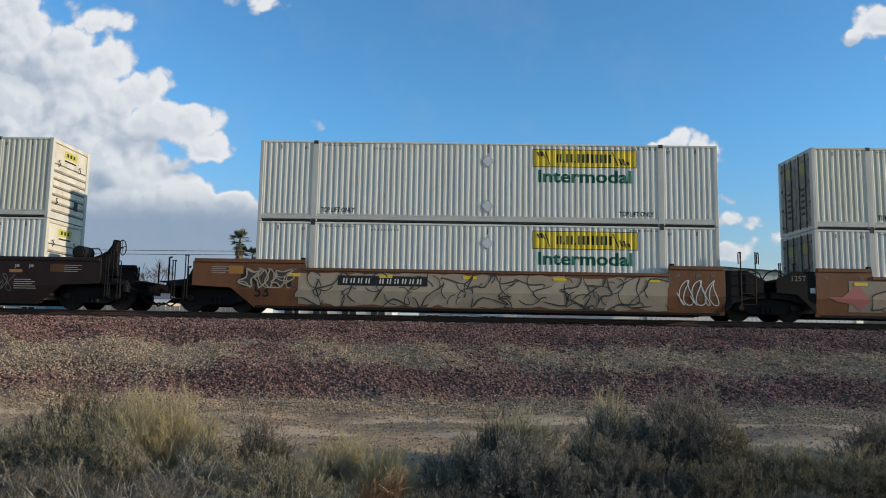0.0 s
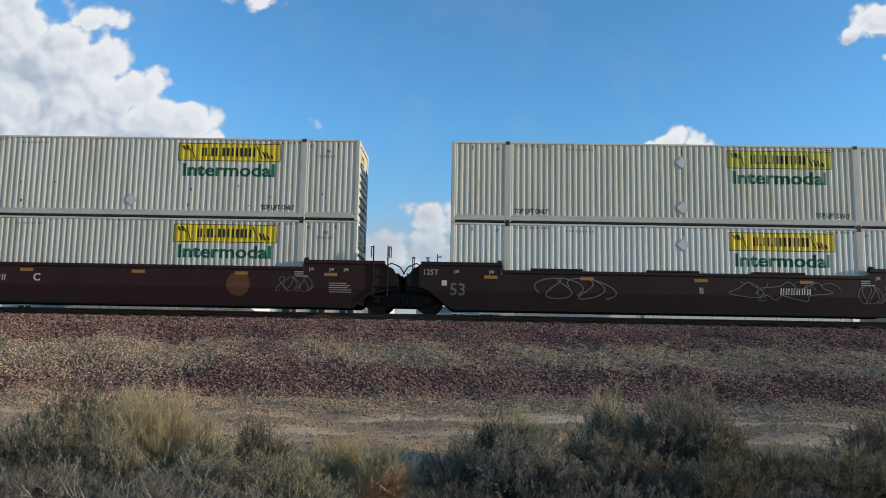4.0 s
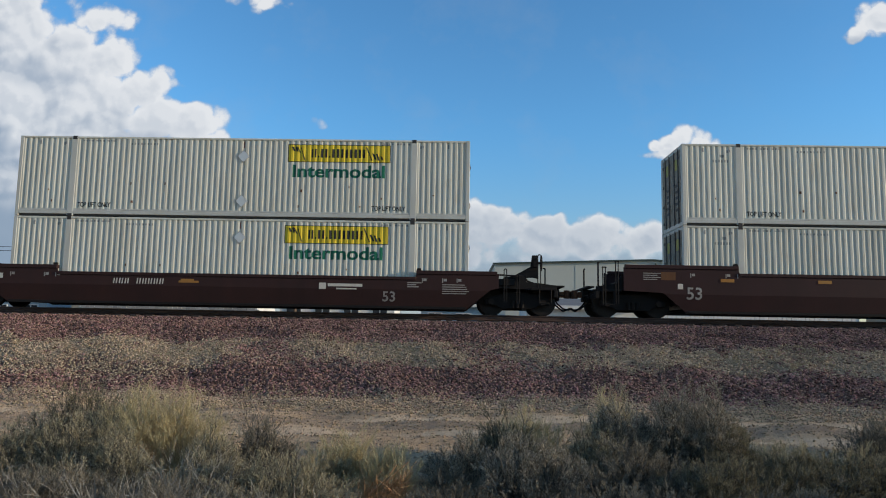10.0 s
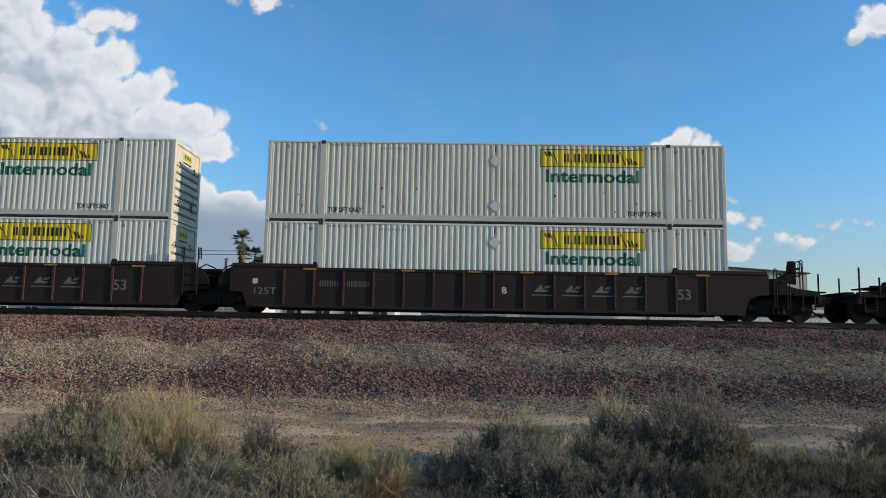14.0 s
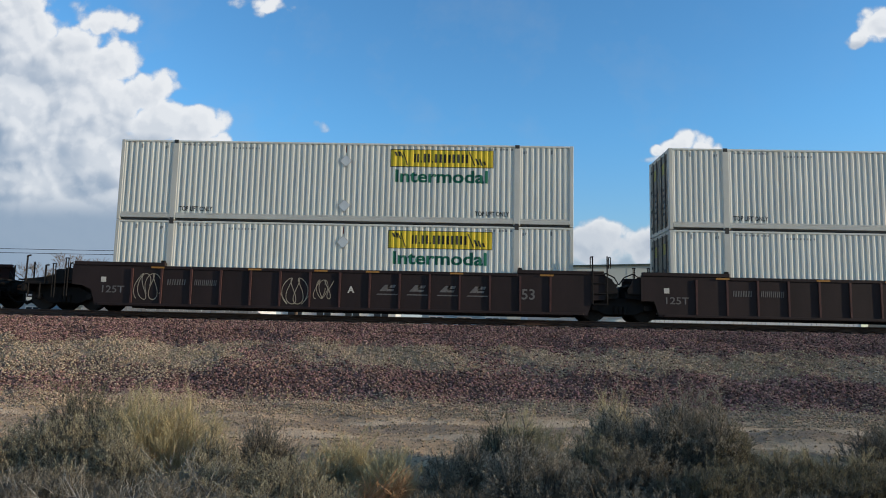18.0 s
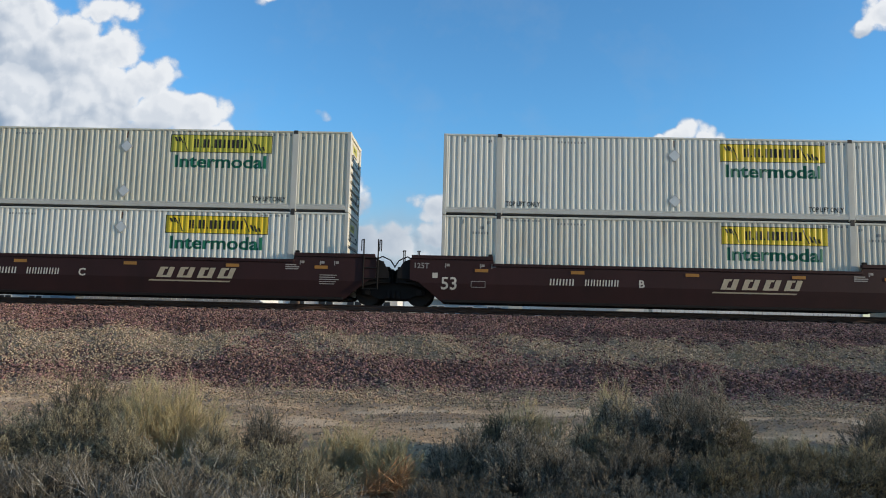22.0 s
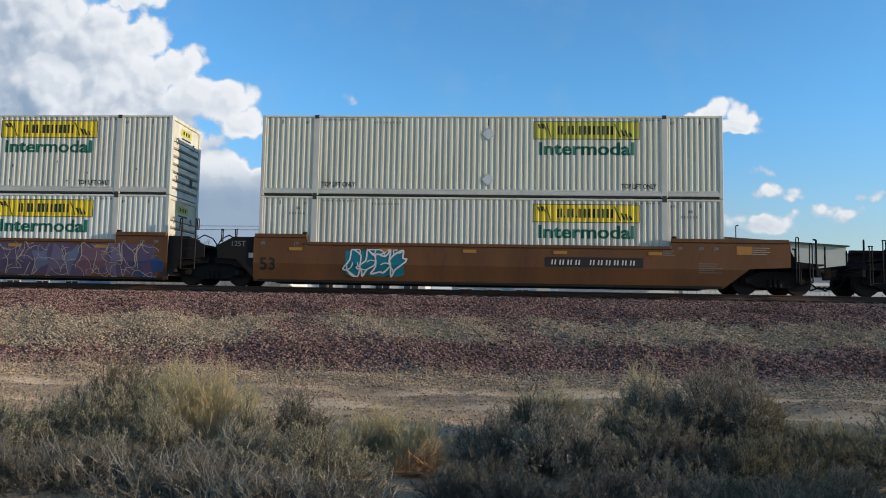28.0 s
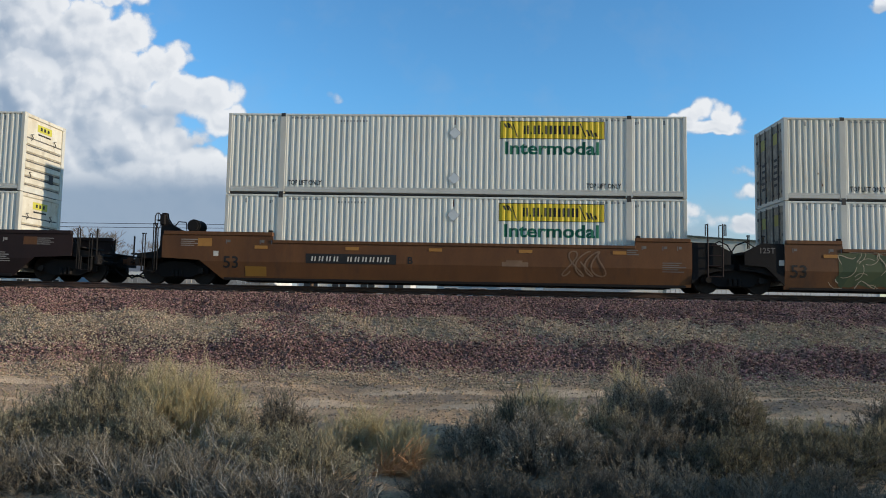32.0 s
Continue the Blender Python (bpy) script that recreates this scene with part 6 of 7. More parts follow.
def house(x, y, w, d, eave, rise, wall, label, windows=3, roof=None):
    h = thing("house", label, "house", "low houses behind the track")
    g = float(height(np.array(x), np.array(y))) - 0.05
    roof = roof or ROOFING
    part("wall", boxed(x - w / 2, x + w / 2, y, y + d, g, eave), wall, h)
    slope = [(y - 0.5, eave), (y + d / 2, eave + rise), (y + d + 0.5, eave)]
    bm = bmesh.new()
    ring = []
    for xx in (x - w / 2 - 0.4, x + w / 2 + 0.4):
        ring.append([bm.verts.new((xx, a, z + q)) for q in (0.02, 0.2) for a, z in slope])
    a, b = ring
    for r in ring:
        bm.faces.new((r[0], r[1], r[4], r[3]))
        bm.faces.new((r[1], r[2], r[5], r[4]))
    for i, j in ((0, 1), (1, 2), (3, 4), (4, 5), (0, 3), (2, 5)):
        bm.faces.new((a[i], a[j], b[j], b[i]))
    part("roof", bm, roof, h)
    part("fascia", boxed(x - w / 2 - 0.4, x + w / 2 + 0.4, y - 0.56, y - 0.5, eave - 0.06, eave + 0.24), OFFWHITE, h)
    for k in range(windows):
        wx = x - w / 2 + (k + 0.5) * w / windows
        win = part("window", boxed(wx - 0.7, wx + 0.7, y - 0.06, y, eave - 1.9, eave - 0.6), OFFWHITE, h)
        for s in (-1, 1):
            part("pane", boxed(wx + s * 0.33 - 0.28, wx + s * 0.33 + 0.28, y - 0.075, y - 0.06, eave - 1.8, eave - 0.7), WINDOW, win)
    return h


for row in ((-31.5, 66, 9, 8, 3.9, 1.2, STUCCO, "tan stucco house with a white fascia", 3), (-22.5, 70, 5.5, 7, 4.2, 0.9, OFFWHITE, "small white house behind the track", 2), (-10.5, 62, 10, 7, 4.0, 1.0, OFFWHITE, "white house with a low grey roof", 4),
            (0.5, 68, 8, 7, 3.9, 0.9, BLUEGREY, "blue-grey house with white window frames", 3), (10.5, 60, 9.5, 7, 3.6, 0.8, OFFWHITE, "white cottage standing before the warehouse", 3), (22.0, 64, 7, 7, 3.8, 0.9, STUCCO, "tan cottage standing before the warehouse", 2),
            (32.5, 66, 8, 7, 4.0, 0.9, OFFWHITE, "white house at the end of the row", 3), (-44.0, 68, 9, 8, 4.0, 1.2, BLUEGREY, "blue-grey house among bare trees", 3), (-57.0, 70, 10, 8, 4.2, 1.3, STUCCO, "tan house at the far end of the row", 3), (45.0, 64, 9, 8, 4.0, 1.1, STUCCO, "tan house beside the warehouse", 3)):
    house(*row)


def fence(x0, x1, y, top, material, label):
    f = thing("fence", label, "fence", "fences behind the track")
    first = None
    n = int((x1 - x0) / 0.34)
    for k in range(n):
        m = pose(x0 + k * 0.34, y, 0.4)
        if first is None:
            first = part("board", boxed(-0.15, 0.15, -0.02, 0.02, 0, top - 0.4), material, f)
            first.matrix_local = m
        else:
            again(first, f, m)
    for z in (1.1, top - 0.4):
        part("rail", boxed(x0, x1, y + 0.02, y + 0.08, z, z + 0.1), material, f)


fence(-27.5, -14.5, 52, 3.15, FENCE, "weathered grey board fence")
fence(14.5, 30.0, 54, 3.1, OFFWHITE, "white painted board fence")
fence(-64.0, -38.0, 54, 3.1, FENCE, "long weathered grey board fence")


def wooden_pole():
    p = thing("utility_pole", "tall wooden utility pole with crossarms and a lamp", "utility pole")
    x, y, top = -13.72, 60.0, 11.3
    part("shaft", tube(bmesh.new(), (x, y, 0.3), (x, y, top), 0.17, 12, 0.11), POLE, p)
    for z, q in ((10.95, 0.85), (10.1, 0.7)):
        part("crossarm", boxed(x - q, x + q, y - 0.18, y - 0.06, z - 0.06, z + 0.06, bevel=0.01), POLE, p)
        for s in (-0.9, -0.45, 0.45, 0.9):
            part("insulator", tube(bmesh.new(), (x + s * q, y - 0.12, z + 0.06), (x + s * q, y - 0.12, z + 0.22), 0.05, 8, 0.03), GALV, p)
    part("lamp_arm", rod([(x, y, 8.3), (x + 0.5, y - 0.1, 8.75), (x + 1.2, y - 0.3, 8.92), (x + 1.75, y - 0.4, 8.92)], 0.04, 7), GALV, p)
    part("lamp_head", boxed(x + 1.6, x + 2.15, y - 0.52, y - 0.28, 8.82, 8.95, bevel=0.03), GALV, p, "grey street lamp head")
    q = thing("lamp_post", "slim grey lamp post behind the track", "lamp post")
    x, y = -1.63, 70.0
    part("shaft", tube(bmesh.new(), (x, y, 0.4), (x, y, 9.1), 0.09, 10, 0.06), POLE, q)
    part("lamp_head", boxed(x, x + 0.45, y - 0.12, y + 0.12, 8.75, 8.9, bevel=0.02), GALV, q)
    o = thing("utility_pole", "plain wooden utility pole down the street", "utility pole")
    part("shaft", tube(bmesh.new(), (-56, 60, 0.3), (-56, 60, 10.5), 0.17, 12, 0.11), POLE, o)
    part("crossarm", boxed(-56.8, -55.2, 59.82, 59.94, 10.0, 10.12), POLE, o)
    for z, sag in ((8.15, 0.12), (7.85, 0.16)):
        pts = [(-13.72 - i * 4.228, 59.85, z - sag * math.sin(i / 10 * math.pi)) for i in range(11)]
        tagged(part("overhead_wire", rod(pts, 0.022, 5), SOOT), "thin black wire strung between two wooden poles", "cable", "overhead wires")


wooden_pole()


def palm(x, y, top, size, seed, label):
    rng = random.Random(seed)
    p = thing("palm_tree", label, "palm tree", "palm trees")
    lean = rng.uniform(-0.3, 0.3)
    pts = [(x + lean * (k / 8) ** 2, y, 0.4 + (top - 0.4) * k / 8) for k in range(9)]
    bm = bmesh.new()
    for a, b in zip(pts, pts[1:]):
        tube(bm, a, b, 0.15 * size, 10, 0.14 * size)
    part("trunk", bm, BARK, p)
    c = Vector(pts[-1])

    def fronds(n, lo, hi, length, droop, name, material):
        V, F = [], []
        for k in range(n):
            az, el = rng.uniform(0, 6.283), radians(rng.uniform(lo, hi))
            d = Vector((math.cos(az) * math.cos(el), math.sin(az) * math.cos(el), math.sin(el)))
            ln = length * rng.uniform(0.8, 1.15) * size
            hub = c + d * ln * 0.5 - Vector((0, 0, droop * 0.15))
            side = d.cross(Vector((0, 0, 1))).normalized()
            i = len(V)
            V += [c + side * 0.02, c - side * 0.02, hub - side * 0.03, hub + side * 0.03]
            F.append((i, i + 1, i + 2, i + 3))
            up = side.cross(d)
            for j in range(15):                       # fan of narrow leaflets
                a = radians(-80 + 160 * j / 14)
                t = (d * math.cos(a) + side * math.sin(a)) * ln * rng.uniform(0.42, 0.55)
                tip = hub + t - Vector((0, 0, droop * (0.25 + 0.2 * rng.random()))) + up * 0.05
                w = t.cross(up).normalized() * 0.045 * size
                i = len(V)
                V += [hub + w * 0.4, hub - w * 0.4, hub + t * 0.55 - w, hub + t * 0.55 + w]
                F.append((i, i + 1, i + 2, i + 3))
                i = len(V)
                V += [hub + t * 0.55 + w, hub + t * 0.55 - w, tip - w * 0.1, tip + w * 0.1]
                F.append((i, i + 1, i + 2, i + 3))
        raw(name, [tuple(v) for v in V], F, material, p)["kind"] = "stuff"

    fronds(30, -30, 80, 1.7, 0.35, "crown", PALMLEAF)
    c = c - Vector((0, 0, 0.35))
    fronds(16, -75, -30, 1.5, 0.5, "drooping_fronds", PALMLEAF)
    for k in range(3):
        c = c - Vector((0, 0, 0.7 * size))
        fronds(16, -88, -45, 1.15 - 0.12 * k, 0.6, "dead_skirt", PALMDEAD)


palm(-27.45, 90, 12.9, 0.90, 1, "tall fan palm with a shaggy dead skirt")
palm(-26.55, 91, 10.9, 0.85, 2, "shorter fan palm beside a taller one")
palm(-25.85, 92, 10.0, 0.70, 3, "small fan palm behind two others")
palm(-24.95, 91, 9.8, 0.80, 4, "fan palm with a brown skirt")


def bare_tree(x, y, top, spread, seed, label):
    rng = random.Random(seed)
    t = thing("bare_tree", label, "tree", "bare trees")
    segs = []

    def grow(p, d, ln, r, depth):
        q = p + d * ln
        segs.append((p, q, r, r * 0.7, depth))
        if depth == 0:
            return
        for _ in range(3 if depth > 1 else 4):
            e = (d + Vector((rng.uniform(-1, 1), rng.uniform(-1, 1), rng.uniform(-0.25, 0.6))) * spread).normalized()
            grow(q, e, ln * rng.uniform(0.6, 0.82), r * 0.62, depth - 1)

    base = Vector((x, y, 0.3))
    grow(base, Vector((rng.uniform(-0.1, 0.1), 0, 1)).normalized(), top * 0.30, 0.16, 5)
    zmax = max(q.z for _, q, *_ in segs)
    k = (top - 0.3) / (zmax - 0.3)
    for name, want in (("trunk", (5, 4)), ("limb_work", (3, 2)), ("brushwood", (1, 0))):
        V, F = [], []
        for p, q, r0, r1, depth in segs:
            if depth not in want:
                continue
            p, q = base + (p - base) * k, base + (q - base) * k
            d = (q - p).normalized()
            a = d.orthogonal().normalized()
            b = d.cross(a)
            i = len(V)
            for c, r in ((p, max(r0, 0.02)), (q, max(r1, 0.016))):
                V += [c + (a * math.cos(w) + b * math.sin(w)) * r for w in (0, 2.094, 4.189)]
            F += [(i, i + 1, i + 4, i + 3), (i + 1, i + 2, i + 5, i + 4), (i + 2, i, i + 3, i + 5)]
        raw(name, [tuple(v) for v in V], F, BARK, t)["kind"] = "stuff"


bare_tree(-37.0, 90, 10.4, 0.75, 4, "leafless grey tree behind the houses")
bare_tree(-33.0, 92, 9.6, 0.7, 5, "thin leafless tree behind the houses")
bare_tree(-50.5, 90, 11.0, 0.85, 6, "broad leafless tree with a twiggy crown")
bare_tree(-45.0, 93, 9.8, 0.8, 7, "leafless tree beside a broader one")
bare_tree(-56.5, 95, 10.2, 0.8, 8, "leafless tree at the end of the row")


# ---- scrub in front of the track ----
def ribbons(P, D, L, W, rng, bend=0.25, segs=3):
    """Thin blades from roots P along D, L long and W wide, bent a little; returns corners and faces."""
    n = len(P)
    side = np.cross(D, rng.normal(size=(n, 3)))
    side /= np.linalg.norm(side, axis=1, keepdims=True) + 1e-9
    curl = rng.normal(0, bend, (n, 3))
    V = np.zeros((n, segs + 1, 2, 3))
    for k in range(segs + 1):
        t = k / segs
        mid = P + D * (L * t)[:, None] + curl * (L * t * t)[:, None]
        half = side * (W * (1 - 0.8 * t) / 2)[:, None]
        V[:, k, 0], V[:, k, 1] = mid - half, mid + half
    idx = (np.arange(n) * (segs + 1) * 2)[:, None, None]
    q = np.array([[2 * k, 2 * k + 1, 2 * k + 3, 2 * k + 2] for k in range(segs)])[None]
    ends = P + D * L[:, None] + curl * L[:, None]
    return V.reshape(-1, 3), (idx + q).reshape(-1, 4), ends, curl


def spikes(P, D, L, W, rng):
    """Narrow pointed leaves, one triangle each."""
    side = np.cross(D, rng.normal(size=P.shape))
    side *= (W / 2 / (np.linalg.norm(side, axis=1) + 1e-9))[:, None]
    V = np.stack([P - side, P + side, P + D * L[:, None]], 1)
    return V.reshape(-1, 3), np.arange(len(P) * 3).reshape(-1, 3)


def branching(P, D, L, m, lo, hi, spread, reach, rng, lift=0.0):
    """Roots, directions and lengths of m side shoots on each branch, between lo and hi of its length."""
    t = rng.uniform(lo, hi, (len(P), m))
    root = P[:, None] + D[:, None] * (L[:, None] * t)[..., None]
    S = D[:, None] + rng.normal(0, spread, (len(P), m, 3)) + np.array([0, 0, lift])
    S /= np.linalg.norm(S, axis=2, keepdims=True)
    SL = L[:, None] * reach * rng.uniform(0.6, 1.15, (len(P), m)) * (1.1 - 0.45 * t)
    return root.reshape(-1, 3), S.reshape(-1, 3), SL.ravel()


def shrub(name, label, x, y, tall, wide, leaf, seed, kind=""):
    """A desert shrub of several rounded lobes: curved stems from the root, each ending in an upright plume of fine twigs and narrow leaves."""
    rng = np.random.default_rng(seed)
    s = thing(name, label, "shrub", "scrub before the track")
    z0 = float(height(np.array(x), np.array(y))) - 0.03
    tall, wide = tall * 1.14, wide * 1.12
    hair = kind == "hair"
    wood = leaf if hair else TWIG
    lobes = max(4, round(wide / 0.15))
    f = (np.arange(lobes) + 0.5) / lobes - 0.5 + rng.normal(0, 0.05, lobes)
    cx, cy = x + f * wide * 0.70, y + rng.uniform(-0.5, 0.5, lobes) * min(wide, 0.9) * 0.7
    high = tall * rng.uniform(0.78, 1.02, lobes) * np.sqrt(np.clip(1 - (1.35 * f) ** 2, 0.42, 1))
    high[np.argmin(np.abs(f - rng.uniform(-0.2, 0.2)))] = tall
    broad = wide * rng.uniform(0.24, 0.34, lobes) + 0.08
    # ends of the plumes over the lobes
    n = int((480 if hair else 330 if kind == "thin" else 190 if kind == "loose" else 640) * wide * tall) + 80
    k = rng.integers(0, lobes, n)
    az = rng.uniform(0, 2 * np.pi, n)
    c = 0.10 + 0.90 * rng.random(n) ** 0.8
    q = np.clip(1 - c ** 2.8, 0, 1) ** 0.5
    out = rng.uniform(0.62, 1.02, n) + 0.26 * (rng.random(n) < 0.16) * rng.random(n)
    out *= 1 + 0.07 * np.sin(3 * az + k) * np.sin(7 * c + 2 * k)
    tip = np.stack([cx[k] + broad[k] * q * np.cos(az) * out, cy[k] + broad[k] * q * np.sin(az) * out, z0 + high[k] * c * out], 1)
    root = np.stack([cx[k] * 0.75 + x * 0.25, cy[k] * 0.75 + y * 0.25, np.full(n, z0)], 1) + rng.normal(0, 0.03, (n, 3)) * np.array([1, 1, 0])
    D = np.stack([q * np.cos(az), q * np.sin(az), c * 0.9 + 0.45], 1) + rng.normal(0, 0.30, (n, 3))
    D /= np.linalg.norm(D, axis=1, keepdims=True)
    L = np.minimum(rng.uniform(0.12, 0.25, n) * (0.55 + 0.5 * tall), 0.75 * (tip[:, 2] - z0) + 0.05)
    if hair:
        L *= 1.5
    foot = tip - D * L[:, None]
    # stems: root to the foot of each plume, on a curve
    segs = 3
    V = np.zeros((n, segs + 1, 2, 3))
    side = np.cross(foot - root, rng.normal(size=(n, 3)))
    side /= np.linalg.norm(side, axis=1, keepdims=True) + 1e-9
    bulge = root + (foot - root) * 0.5 + rng.normal(0, 0.035, (n, 3)) - np.array([0, 0, 0.02])
    for j in range(segs + 1):
        t = j / segs
        mid = root * (1 - t) ** 2 + bulge * 2 * t * (1 - t) + foot * t * t
        half = side * (0.006 - 0.0035 * t) * (0.6 if hair else 1.0)
        V[:, j, 0], V[:, j, 1] = mid - half, mid + half
    quads = np.array([[2 * j, 2 * j + 1, 2 * j + 3, 2 * j + 2] for j in range(segs)])[None] + (np.arange(n) * (segs + 1) * 2)[:, None, None]
    raw("branchwork", V.reshape(-1, 3), quads.reshape(-1, 4), wood, s)["kind"] = "stuff"
    # plumes: the leader and its side shoots
    P1, D1, L1 = branching(foot, D, L, 13 if hair else 12, 0.05, 0.85, 0.26 if hair else 0.46, 0.58, rng, 0.10)
    AP, AD, AL = np.concatenate([foot, P1]), np.concatenate([D, D1]), np.concatenate([L, L1])
    V, F, _, _ = ribbons(AP, AD, AL, np.full(len(AP), 0.0040), rng, 0.10, 1)
    raw("brushwood", V, F, wood, s)["kind"] = "stuff"
    m = 3 if hair else 5
    P2, D2, _ = branching(AP, AD, AL, m, 0.15, 1.05, 0.42, 0.2, rng, 0.1)
    j = len(P2)
    V, F = spikes(P2, D2, rng.uniform(0.012, 0.025, j), rng.uniform(0.0042, 0.0076, j), rng)
    raw("foliage", V, F, leaf, s)["kind"] = "stuff"
    if kind in ("arch", "shoots"):
        j = 46 if kind == "arch" else 7
        P = np.stack([x + rng.uniform(-0.4, 0.4, j) * wide, y + rng.uniform(-0.3, 0.1, j) * wide, np.full(j, z0)], 1)
        turn = rng.uniform(0, 2 * np.pi, j)
        lean = 0.75 if kind == "arch" else 0.25
        A = np.stack([lean * np.cos(turn), lean * np.sin(turn), np.ones(j)], 1)
        A /= np.linalg.norm(A, axis=1, keepdims=True)
        B = tall * rng.uniform(0.8, 1.35, j)
        if kind == "shoots":
            B = tall * rng.uniform(1.2, 1.45, j)
        P3, D3, L3 = branching(P, A, B, 4, 0.45, 0.9, 0.38, 0.4, rng)
        V, F, _, _ = ribbons(np.concatenate([P, P3]), np.concatenate([A, D3]), np.concatenate([B, L3]), np.concatenate([np.full(j, 0.007), np.full(len(P3), 0.0045)]), rng, 0.16, 5)
        raw("dead_wood", V, F, GREYTWIG if kind == "arch" else TWIG, s)["kind"] = "stuff"
    return s


